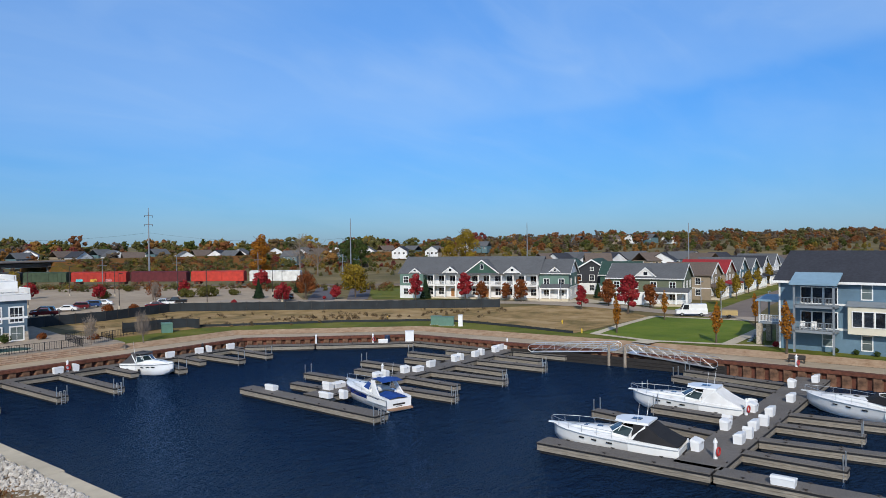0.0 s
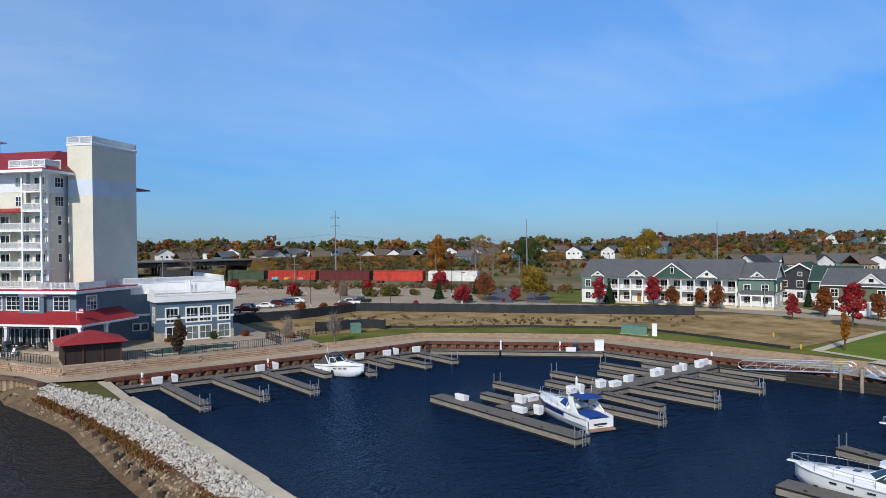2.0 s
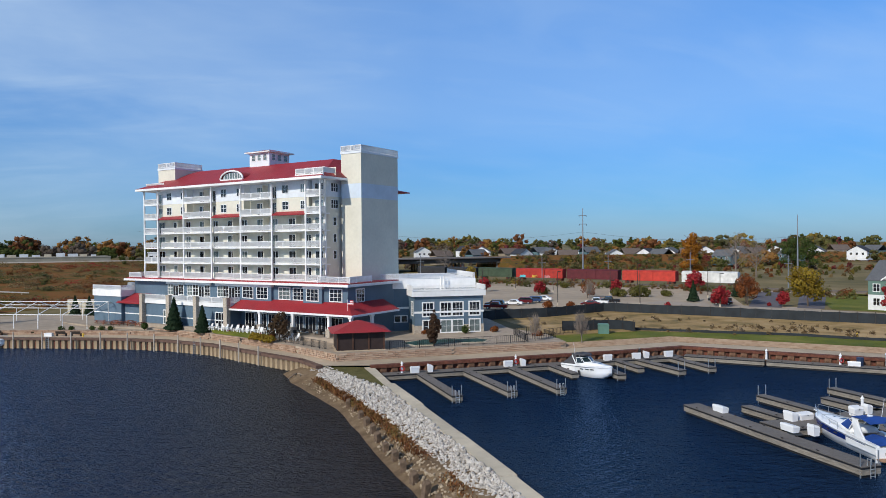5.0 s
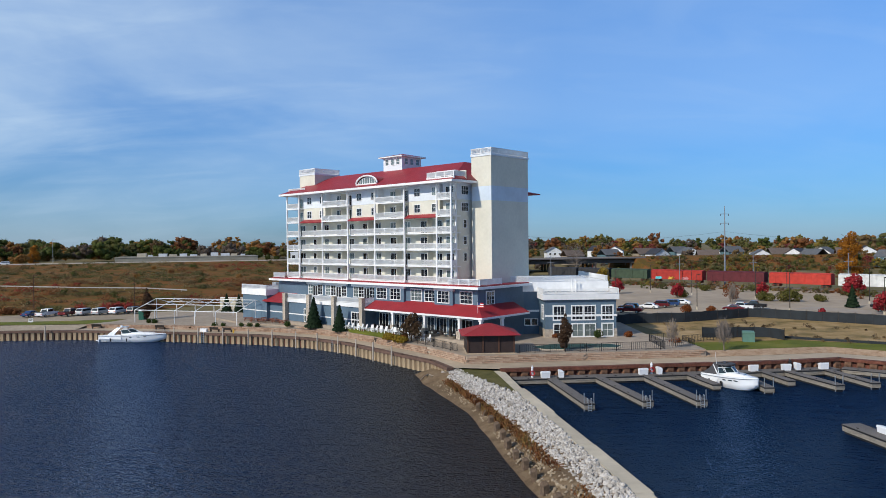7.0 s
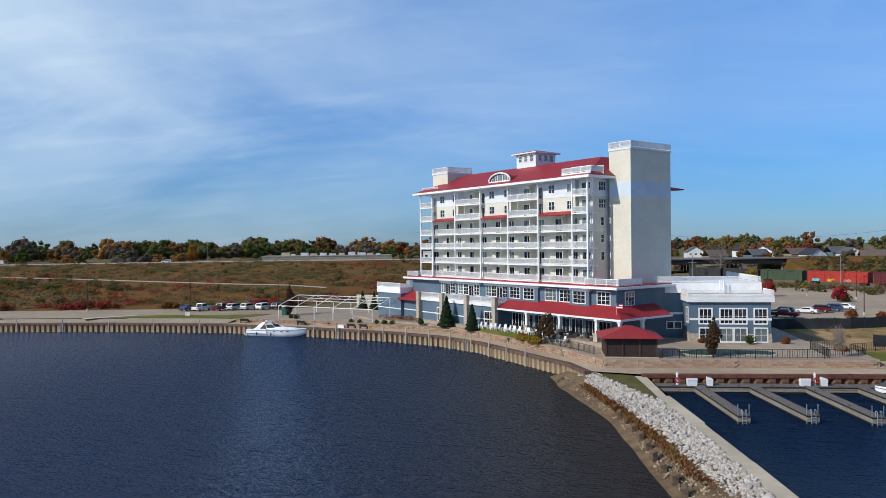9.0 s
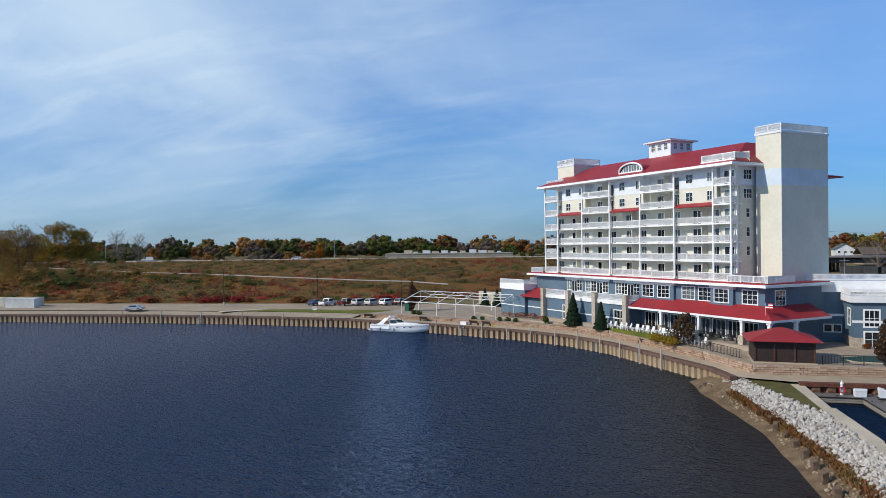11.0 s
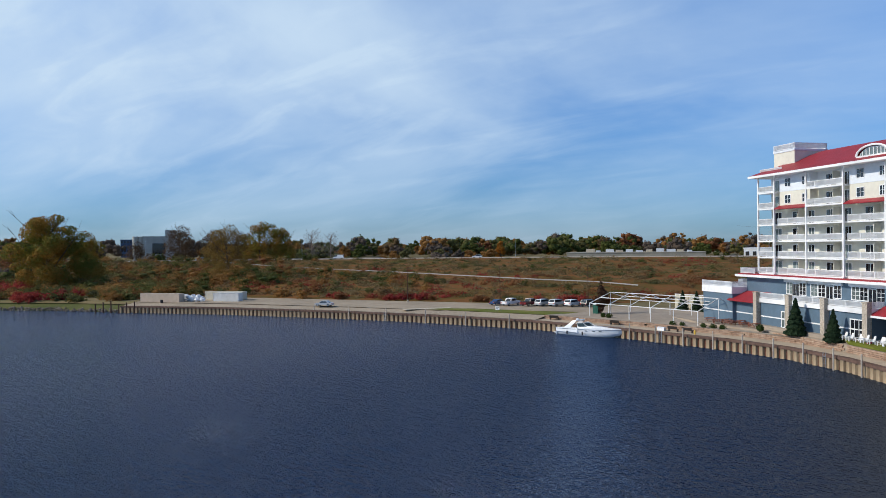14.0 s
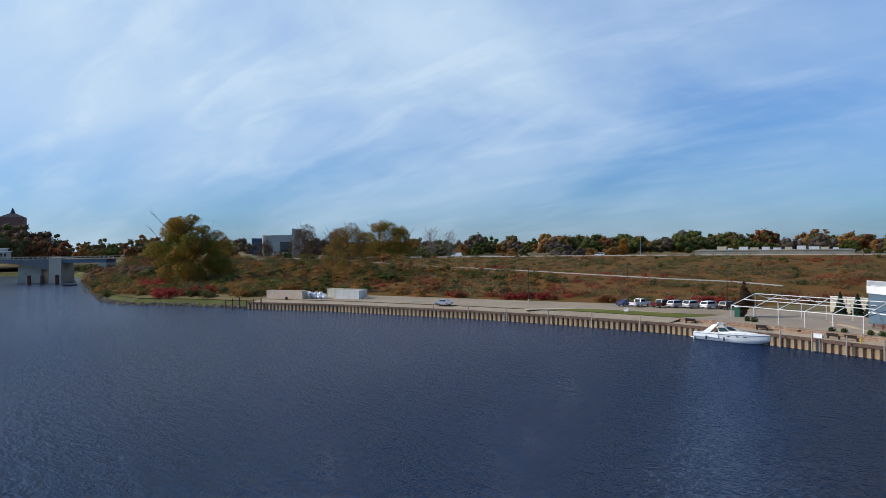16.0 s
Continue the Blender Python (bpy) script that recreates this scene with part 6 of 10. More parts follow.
OLIVE, DGREEN, CHAR = siding("olive_siding", (0.13, 0.15, 0.10)), siding("dark_green_siding", (0.035, 0.09, 0.07)), siding("charcoal_siding", (0.035, 0.037, 0.045))
TEAL, TAN = siding("slate_teal_siding", (0.10, 0.17, 0.19)), siding("tan_siding", (0.30, 0.24, 0.17))
WSIDE = siding("white_siding", (0.72, 0.73, 0.74))
GREYROOF, DARKROOF = shingles("grey_shingles", (0.105, 0.11, 0.12)), shingles("charcoal_shingles", (0.035, 0.038, 0.05))
GREENROOF, REDSH, BROWNROOF = shingles("green_shingles", (0.028, 0.065, 0.055)), shingles("red_shingles", (0.26, 0.022, 0.028)), shingles("brown_shingles", (0.13, 0.10, 0.085))


def gable_roof(m, x0, x1, y0, y1, z0, z1, over=0.5, axis="x", thick=0.22):
    """A solid gable roof over a rectangle; axis: along which the ridge runs."""
    x0, x1, y0, y1 = x0 - over, x1 + over, y0 - over, y1 + over
    if axis == "x":
        ym = (y0 + y1) / 2
        sec = lambda x: [(x, y0, z0 - thick), (x, y0, z0), (x, ym, z1), (x, y1, z0), (x, y1, z0 - thick), (x, ym, z1 - thick)]
        return m.loft([sec(x0), sec(x1)])
    xm = (x0 + x1) / 2
    sec = lambda y: [(x1, y, z0 - thick), (x1, y, z0), (xm, y, z1), (x0, y, z0), (x0, y, z0 - thick), (xm, y, z1 - thick)]
    return m.loft([sec(y0), sec(y1)])


def gable_end(m, y, x0, x1, z0, z1, t=0.12):
    xm = (x0 + x1) / 2
    return m.loft([[(x0, y, z0), (x1, y, z0), (xm, y, z1)], [(x0, y + t, z0), (x1, y + t, z0), (xm, y + t, z1)]])


def house(at, w, d, eave, ridge, wall, roof, label, axis="y", base=None, porch=None, dormers=(), rows=(0.9, 3.7), cols=3, side_cols=2, gable=None, group="houses"):
    """A two-storey house: walls, gable roof, trim, windows on front and left and right sides, a porch."""
    ob = thing("house", at, label, "house", group)
    split = eave * 0.46
    part("lower_wall", M().box(0, 0, -0.3, w, d, split), base or wall, ob)
    part("upper_wall", M().box(0, 0, split + 0.004, w, d, eave), wall, ob)
    part("band", M().box(-0.05, -0.05, split - 0.1, w + 0.05, d + 0.05, split + 0.1), WHITE, ob)
    part("roof", gable_roof(M(), 0, w, 0, d, eave + 0.1, ridge, 0.5, axis), roof, ob)
    gm = gable or wall
    if axis == "y":
        part("gable_wall", gable_end(M(), 0.0, 0.0, w, eave, ridge - 0.35), gm, ob)
        part("rake_trim", M().bar((-0.5, -0.54, eave + 0.02), (w / 2, -0.54, ridge - 0.05), 0.12, 0.4).bar((w + 0.5, -0.54, eave + 0.02), (w / 2, -0.54, ridge - 0.05), 0.12, 0.4), WHITE, ob)
        window_on(ob, pose(w / 2, -0.01, eave + 0.35), 0.8, 0.8, 2, 2, trim=0.14)
    else:
        for x in (0.0, w - 0.12):
            gw = M().loft([[(x, 0, eave), (x, d, eave), (x, d / 2, ridge - 0.3)], [(x + 0.12, 0, eave), (x + 0.12, d, eave), (x + 0.12, d / 2, ridge - 0.3)]])
            part("gable_wall", gw, gm, ob)
        for x in (-0.52, w + 0.52):
            part("rake_trim", M().bar((x, -0.5, eave + 0.02), (x, d / 2, ridge - 0.02), 0.1, 0.35).bar((x, d + 0.5, eave + 0.02), (x, d / 2, ridge - 0.02), 0.1, 0.35), WHITE, ob)
        part("gutter", M().box(-0.5, -0.62, eave - 0.12, w + 0.5, -0.5, eave + 0.06), WHITE, ob)
    for r, z in enumerate(rows):
        for c in range(cols):
            window_on(ob, pose(w * (c + 0.5) / cols, -0.01, z), 1.3, 1.5, 2, 2, trim=0.14)
        for c in range(side_cols):
            window_on(ob, pose(-0.01, d * (c + 0.5) / side_cols, z, 0, 0, -90), 1.2, 1.5, 2, 2, trim=0.14)
            window_on(ob, pose(w + 0.01, d * (c + 0.5) / side_cols, z, 0, 0, 90), 1.2, 1.5, 2, 2, trim=0.14)
    for x0, x1, zz, mt in dormers:
        xm = (x0 + x1) / 2
        hgt = (x1 - x0) * 0.42
        dm = part("dormer", gable_end(M(), 0.35, x0, x1, zz, zz + hgt, 2.6), mt, ob)
        part("dormer_roof", M().loft([[(x0 - 0.3, 0.1, zz - 0.1), (xm, 0.1, zz + hgt + 0.18), (xm, 4.0, zz + hgt + 0.18), (x0 - 0.3, 2.5, zz - 0.1)], [(x0 - 0.3, 0.1, zz - 0.3), (xm, 0.1, zz + hgt - 0.02), (xm, 4.0, zz + hgt - 0.02), (x0 - 0.3, 2.5, zz - 0.3)]]), roof, dm)
        part("dormer_roof", M().loft([[(x1 + 0.3, 0.1, zz - 0.1), (xm, 0.1, zz + hgt + 0.18), (xm, 4.0, zz + hgt + 0.18), (x1 + 0.3, 2.5, zz - 0.1)], [(x1 + 0.3, 0.1, zz - 0.3), (xm, 0.1, zz + hgt - 0.02), (xm, 4.0, zz + hgt - 0.02), (x1 + 0.3, 2.5, zz - 0.3)]]), roof, dm)
        part("dormer_trim", M().bar((x0 - 0.3, 0.06, zz - 0.1), (xm, 0.06, zz + hgt + 0.15), 0.1, 0.3).bar((x1 + 0.3, 0.06, zz - 0.1), (xm, 0.06, zz + hgt + 0.15), 0.1, 0.3), WHITE, dm)
        window_on(dm, pose(xm, 0.34, zz + hgt * 0.22), min(0.9, (x1 - x0) * 0.2), hgt * 0.35, 1, 1, trim=0.1)
    if porch:
        x0, x1, z_top, deep = porch
        part("porch_roof", M().loft([[(x0, 0.0, z_top + 0.8), (x0, -deep, z_top), (x0, -deep, z_top - 0.15), (x0, 0, z_top - 0.15)], [(x1, 0.0, z_top + 0.8), (x1, -deep, z_top), (x1, -deep, z_top - 0.15), (x1, 0, z_top - 0.15)]]), roof, ob)
        part("porch_beam", M().box(x0, -deep + 0.02, z_top - 0.45, x1, -deep + 0.3, z_top - 0.16), WHITE, ob)
        part("porch_floor", M().box(x0, -deep, -0.3, x1, -0.004, 0.35), PALECON, ob)
        k = max(2, round((x1 - x0) / 2.4))
        for i in range(k + 1):
            x = x0 + 0.2 + (x1 - x0 - 0.4) * i / k
            part("porch_post", M().box(x - 0.16, -deep + 0.02, 0.35, x + 0.16, -deep + 0.34, z_top - 0.45), WHITE, ob)
        part("porch_railing", railing_mesh(x1 - x0 - 0.3, 1.0, 0.2), WHITE, ob, at=pose(x0 + 0.15, -deep + 0.12, 0.35))
    return ob


def facing(p0, p1, z=LAND):
    d = Vector(p1) - Vector(p0)
    return pose(p0[0], p0[1], z, 0, 0, heading(d)), d.length


# the long row with the two-storey white porch
GABLES = ((4.4, 2.8, WHITE), (14.6, 4.0, WHITE), (23.4, 9.0, DGREEN), (31.6, 4.2, WHITE))
m, n = facing((131.6, 134.2), (146.6, 99.0), LAND + 0.3)
row = thing("town_house_row", m, "long grey-roofed town house row with white double porch", "town houses")
part("wall", M().box(0, 2.4, -0.3, n, 13.5, 6.5), WSIDE, row, "white sided wall")
part("roof", gable_roof(M(), 0, n, 0.2, 13.5, 6.6, 10.9, 0.6, "x"), GREYROOF, row, "grey shingled roof")
for x in (0.0, n - 0.1):
    part("gable_wall", M().loft([[(x, 0.2, 6.5), (x, 13.5, 6.5), (x, 6.85, 10.5)], [(x + 0.1, 0.2, 6.5), (x + 0.1, 13.5, 6.5), (x + 0.1, 6.85, 10.5)]]), WSIDE, row)
part("porch_deck", M().box(0, 0, 3.2, n, 2.41, 3.5), WHITE, row)
part("porch_floor", M().box(0, 0, -0.3, n, 2.39, 0.15), PALECON, row)
part("porch_frieze", M().box(0, 0.0, 6.1, n, 0.3, 6.55), WHITE, row)
part("porch_soffit", M().box(0, 0.3, 6.35, n, 2.39, 6.5), WHITE, row)
part("porch_railing", railing_mesh(n - 0.2, 1.0, 0.16), WHITE, row, at=pose(0.1, 0.16, 3.5))
for i in range(13):
    x = 0.25 + (n - 0.5) * i / 12
    part("porch_post", M().box(x - 0.19, 0.02, 0.15, x + 0.19, 0.36, 3.2), WHITE, row)
    part("porch_post", M().box(x - 0.15, 0.04, 3.5, x + 0.15, 0.32, 6.1), WHITE, row)
for i in range(12):
    x = n * (i + 0.5) / 12
    window_on(row, pose(x, 2.39, 3.55), 1.7, 2.2, 2, 1, trim=0.12)
    if i % 3 == 1:
        window_on(row, pose(x, 2.39, 0.2), 1.0, 2.2, 1, 1, mat("oak_door", (0.32, 0.15, 0.05), rough=0.5, var=0.1), name="door", trim=0.14)
    else:
        window_on(row, pose(x, 2.39, 0.75), 1.6, 1.7, 2, 2, trim=0.12)
for xm, wd, mt in GABLES:
    h = wd * 0.36
    part("gable", gable_end(M(), -0.35, xm - wd / 2, xm + wd / 2, 6.75, 6.75 + h, 5.0), mt, row, "dark green gable" if wd > 5 else "")
    part("gable_trim", M().bar((xm - wd / 2 - 0.3, -0.5, 6.7), (xm, -0.5, 6.95 + h), 0.25, 0.32).bar((xm + wd / 2 + 0.3, -0.5, 6.7), (xm, -0.5, 6.95 + h), 0.25, 0.32), WHITE, row)
    for s in (-1, 1):
        part("gable_roof", M().loft([[(xm + s * (wd / 2 + 0.3), -0.45, 6.72), (xm, -0.45, 6.98 + h), (xm, 5.6, 6.98 + h), (xm + s * (wd / 2 + 0.3), 1.2, 6.72)], [(xm + s * (wd / 2 + 0.3), -0.45, 6.6), (xm, -0.45, 6.86 + h), (xm, 5.6, 6.86 + h), (xm + s * (wd / 2 + 0.3), 1.2, 6.6)]]), GREYROOF, row)
    window_on(row, pose(xm, -0.36, 6.75 + h * 0.3), 0.7, h * 0.4, 1, 1, trim=0.1)
SAGE = siding("sage_siding", (0.12, 0.20, 0.17))
part("end_bay", M().box(-0.1, -0.25, 3.2, 6.8, 2.35, 6.5), SAGE, row, "sage green end bay")
part("end_bay_base", M().box(-0.1, -0.25, -0.3, 6.8, 2.35, 3.196), WSIDE, row)
for wx in (6.8 * 0.25, 6.8 * 0.75):
    window_on(row, pose(wx, -0.26, 4.0), 1.3, 1.6, 2, 2, trim=0.14)
    window_on(row, pose(wx, -0.26, 0.8), 1.3, 1.6, 2, 2, trim=0.14)
part("downspout", M().box(-0.1, 0.1, 0, 0.05, 0.25, 6.4), WHITE, row)

m, n = facing((147.0, 98.9), (150.0, 91.9), LAND + 0.3)
house(m, n, 13, 6.6, 10.2, SAGE, GREYROOF, "sage green end town house with white porch", axis="x", base=WSIDE, porch=(0.6, n + 0.2, 3.2, 2.0), dormers=((2.6, 5.4, 7.0, WHITE),), cols=2, gable=WSIDE, group="town houses")
m, n = facing((175, 114), (178, 105.5), LAND + 0.2)
house(m, n, 11, 6.4, 9.6, CHAR, GREENROOF, "charcoal house with white lower walls", base=WSIDE, cols=2)
m, n = facing((170.5, 104), (174, 93.5), LAND + 0.2)
house(m, n, 13, 6.2, 9.8, CHAR, GREENROOF, "charcoal house with green roof and white gables", base=WSIDE, cols=3, axis="y")
m, n = facing((167, 93), (170.4, 83.5), LAND + 0.2)
house(m, n, 11, 5.6, 9.2, DGREEN, GREENROOF, "dark green house with green shingled roof", base=WSIDE, axis="x", dormers=((5.5, 8.5, 6.0, DGREEN),), cols=2)
m, n = facing((148.6, 80.0), (152.8, 63.4), LAND + 0.2)
house(m, n, 12, 6.0, 9.4, OLIVE, GREYROOF, "olive corner house with white porches and grey roof", axis="x", base=WSIDE, porch=(9.0, n + 1.6, 3.2, 2.4), cols=4, side_cols=3, dormers=((6.2, 11.4, 6.3, WHITE),), gable=OLIVE)
hrng = random.Random(3)
for k, (x, wall, roof, lab) in enumerate(((172, TAN, BROWNROOF, "tan row house with brown roof"), (186, TAN, REDSH, "tan row house with bright red roof"), (201, TEAL, GREYROOF, "slate blue row house with grey roof"), (216, TEAL, GREYROOF, "slate teal row house with grey roof"), (232, WSIDE, DARKROOF, "white row house with dark roof"), (249, WSIDE, GREYROOF, "white row house with grey roof"))):
    y = 64.6 + (x - 170) * 0.135
    m, n = facing((x, y), (x + 10.5, y + 1.4), LAND + 0.2)
    house(m, n, 12, 5.9, 9.1 + 0.3 * (k % 3), wall, roof, lab, axis="y", base=WSIDE if k % 2 else wall, porch=(0.4, n - 0.4, 3.1, 2.6), cols=3)
for k, (x, y, r, roof) in enumerate(((262, 86, 5, GREYROOF), (285, 92, -10, BROWNROOF), (310, 60, 185, DARKROOF), (255, 44, 190, GREYROOF), (330, 96, 0, GREYROOF))):
    house(pose(x, y, LAND, 0, 0, r - 90), 11, 13, 4.8, 8.6, hrng.choice((WSIDE, TAN, TEAL)), roof, "distant suburban house with shingled roof", axis="y", cols=2)

# ---- blue apartment house by the promenade ----
ABLUE = mat("blue_board_siding", (0.13, 0.215, 0.29), rough=0.6, var=0.06, bump=0.4, bands=("Z", 0.2, 0.7))
apt = thing("apartment_house", pose(102.2, 26.3, LAND + 0.05, 0, 0, -88), "three-storey blue apartment house with grey balconies", "apartment house")
part("wall", M().box(0, 0, -0.3, 46, 16, 9.3), ABLUE, apt, "blue sided wall")
part("roof", gable_roof(M(), 0, 46, 0, 16, 9.4, 13.4, 0.7, "x"), DARKROOF, apt, "dark shingled roof")
for x in (0.0, 45.9):
    part("gable_wall", M().loft([[(x, 0, 9.3), (x, 16, 9.3), (x, 8, 13.0)], [(x + 0.1, 0, 9.3), (x + 0.1, 16, 9.3), (x + 0.1, 8, 13.0)]]), ABLUE, apt)
part("eave_trim", M().box(-0.7, -0.8, 9.1, 46.7, -0.68, 9.42), WHITE, apt)
for x in (-0.08, 13.0):
    part("corner_trim", M().box(x, -0.06, -0.2, x + 0.22, 0.02, 9.1), WHITE, apt)
for z in (2.95, 6.2):
    part("belt_trim", M().box(7.2, -0.07, z, 46, -0.003, z + 0.3), WHITE, apt)
GREYM = mat("grey_balcony_metal", (0.22, 0.25, 0.28), rough=0.5, var=0.06)
for z in (3.0, 6.3):
    bal = part("balcony", M().box(2.4, -2.6, z - 0.35, 7.4, -0.004, z), GREYM, apt, "grey framed balcony")
    rail = M().box(2.45, -2.55, z + 1.0, 7.35, -2.47, z + 1.08).box(2.45, -2.54, z + 0.1, 7.35, -2.48, z + 0.16)
    for i in range(30):
        rail.box(2.5 + 0.166 * i, -2.53, z + 0.16, 2.53 + 0.166 * i, -2.49, z + 1.0)
    part("balcony_railing", rail, GREYM, bal)
    for wx, ww in ((3.4, 1.2), (4.8, 1.2), (6.4, 1.5)):
        window_on(apt, pose(wx, -0.01, z + 0.15), ww, 2.1, 1, 1, trim=0.12)
for x in (2.4, 7.15):
    part("balcony_post", M().box(x, -2.6, -0.2, x + 0.25, -2.35, 9.0), GREYM, apt)
part("balcony_canopy", M().loft([[(2.0, 0.2, 10.6), (2.0, -3.0, 9.2), (2.0, -3.0, 9.0), (2.0, 0.2, 10.4)], [(7.8, 0.2, 10.6), (7.8, -3.0, 9.2), (7.8, -3.0, 9.0), (7.8, 0.2, 10.4)]]), mat("blue_grey_metal_roof", (0.22, 0.34, 0.44), rough=0.4, var=0.06, bands=("X", 0.4, 0.6)), apt, "blue-grey metal canopy")
for x in (3.0, 4.4):
    part("patio_chair", M().box(x, -1.9, 3.4, x + 0.6, -1.3, 3.5).box(x, -1.4, 3.5, x + 0.6, -1.3, 4.1).box(x, -1.9, 3.0, x + 0.08, -1.3, 3.4).box(x + 0.52, -1.9, 3.0, x + 0.6, -1.3, 3.4), WHITE, apt)
bay = part("bay_window", M().box(8.6, -1.1, 2.7, 13.4, -0.004, 6.3), mat("ivory_panel", (0.66, 0.62, 0.50), rough=0.6, var=0.03), apt, "ivory bump-out bay window")
part("bay_roof", M().loft([[(8.4, 0, 6.9), (8.4, -1.3, 6.4), (8.4, -1.3, 6.3), (8.4, 0, 6.3)], [(13.6, 0, 6.9), (13.6, -1.3, 6.4), (13.6, -1.3, 6.3), (13.6, 0, 6.3)]]), GREYM, bay)
for wx in (9.7, 11.0, 12.3):
    window_on(bay, pose(wx, -1.11, 3.7), 1.05, 1.9, 1, 1, trim=0.1)
for wx, z in ((6.0, 0.8), (10.6, 0.6), (10.6, 7.2), (16, 0.7), (16, 4.0), (16, 7.2), (22, 0.7), (22, 4.0), (22, 7.2)):
    window_on(apt, pose(wx, -0.01, z), 1.1, 1.8, 1, 2, GLASS_LIT, trim=0.14)
for k, (wy, z) in enumerate(((3, 4.0), (6, 4.0), (3, 7.2), (7, 7.2))):
    window_on(apt, pose(-0.01, wy, z, 0, 0, -90), 1.3, 1.8, 1, 2, trim=0.14)
# stair deck at its north corner
dk = thing("stair_deck", pose(104.2, 26.2, LAND + 0.05, 0, 0, -88), "grey timber deck with stairs and stone pillars", "deck")
part("floor", M().box(-3.6, 0, 3.0, -0.3, 5, 3.25), GREYM, dk)
part("roof", M().loft([[(-4.0, 0, 6.4), (-4.0, 5, 6.9), (-4.0, 5, 6.7), (-4.0, 0, 6.2)], [(-0.3, 0, 6.4), (-0.3, 5, 6.9), (-0.3, 5, 6.7), (-0.3, 0, 6.2)]]), MATS["blue_grey_metal_roof"], dk)
part("railing", railing_mesh(3.0, 1.05, 0.2), WHITE, dk, at=pose(-3.5, 0.1, 3.25))
for x, y in ((-3.5, 0.2), (-0.8, 0.2), (-3.5, 4.6)):
    part("pillar", M().box(x - 0.35, y - 0.35, -0.2, x + 0.35, y + 0.35, 3.0), STONE, dk, "stone-clad pillar")
    part("post", M().box(x - 0.12, y - 0.12, 3.25, x + 0.12, y + 0.12, 6.3), GREYM, dk)
st = M()
for i in range(9):
    st.box(-5.6 + 0.22 * i, 1.2 + 0.0, 0.33 * i, -5.3 + 0.22 * i, 3.4, 0.33 * i + 0.08)
part("stair_treads", st, GREYM, dk)

# ---- fences ----
def mesh_fence(line, h, z, material, label, step=3.0, name="screen_fence"):
    ob = thing(name, label=label, category="fence")
    fab = M()
    pts = along(line, step)
    pts.append((Vector(line[-1]), pts[-1][1]))
    for i, ((a, _), (b, _)) in enumerate(zip(pts, pts[1:])):
        s1, s2 = h * (0.95 + 0.08 * noise.noise((a.x * 0.2, a.y * 0.2, 0))), h * (0.95 + 0.08 * noise.noise((b.x * 0.2, b.y * 0.2, 0)))
        mid = ((a.x + b.x) / 2 + 0.12 * noise.noise((a.x, 0, 1)), (a.y + b.y) / 2 + 0.12 * noise.noise((a.y, 0, 2)))
        fab.poly([(a.x, a.y, z), (*mid, z), (*mid, z + h * 0.93), (a.x, a.y, z + s1)])
        fab.poly([(*mid, z), (b.x, b.y, z), (b.x, b.y, z + s2), (*mid, z + h * 0.93)])
    part("fabric", fab, material, ob)
    post = M().cyl(0, 0, -0.3, h + 0.12, 0.05 if h > 1.2 else 0.03, n=6).mesh("post", DARK)
    for p, t in pts:
        part("post", post, None, ob, at=pose(p.x, p.y, z))


SCRIM = mat("black_scrim", (0.020, 0.026, 0.032), rough=0.8, var=0.25, scale=0.6, bump=0.3)
mesh_fence([(39, 138), (45, 141), (56, 141.8), (74, 149.2), (96, 126), (118.6, 102.6), (126, 95)], 2.1, LAND, SCRIM, "black fabric construction fence on posts")
mesh_fence([(61, 118.5), (66, 113.5), (76, 106.5), (85, 100.5), (90.5, 94), (95, 90), (98.6, 82), (98.6, 70), (97.6, 57)], 0.5, LAND, SCRIM, "low sagging black silt fence on stakes", 2.2)
mesh_fence([(50, 118.5), (56, 118.2), (61, 118.2), (62, 114)], 1.9, LAND, SCRIM, "black fabric fence around a cut bank")


def iron_fence(line, z, h=1.25, label="black iron picket fence round the pool"):
    ob = thing("iron_fence", label=label, category="fence")
    for a, b in zip(line, line[1:]):
        d = Vector(b) - Vector(a)
        n = d.length
        k = max(2, int(n / 0.32))
        xs, post = [], []
        for i in range(k + 1):
            thick = 0.05 if i % 7 == 0 else 0.018
            xs += [n * i / k - thick, n * i / k + thick]
        m = M().lattice(xs, [0, 0.15, 0.2, h - 0.05, h], lambda i, j: j in (1, 3) or (i % 2 == 0 and (j == 2 or (i // 2) % 7 == 0)), -0.02, 0.02)
        part("panel", m, BLACK, ob, at=pose(a[0], a[1], z, 0, 0, heading(d)))


iron_fence([(-2.5, 119.5), (3.8, 109.8), (7.0, 104.2)], TERR)
iron_fence([(16.0, 102.0), (26, 102.6), (38, 103.4)], TERR)
iron_fence([(38, 103.4), (38.6, 112), (43, 112.5)], TERR)
iron_fence([(38.5, 106), (44, 107), (44, 112), (56, 117)], TERR - 0.4, label="black iron fence along the pool yard")

# terrace stone facing
facing_wall = thing("retaining_wall", label="low reddish stone retaining wall of the terrace", category="wall", kind="structure")
WALLSTONE = mottled("reddish_wall_stone", [(0.24, 0.15, 0.10), (0.36, 0.24, 0.17), (0.46, 0.34, 0.25)], 1.5, bump=0.5, bscale=7, rnd=True)
blk = [M().loft([[(0.02, -0.16, 0.02), (w - 0.02, -0.2, 0.02), (w - 0.02, -0.2, 0.25), (0.02, -0.16, 0.25)], [(0.0, 0.12, 0.0), (w, 0.12, 0.0), (w, 0.12, 0.27), (0.0, 0.12, 0.27)]]).mesh("stone", WALLSTONE) for w in (1.1, 0.8)]
count = 0
rest = M()
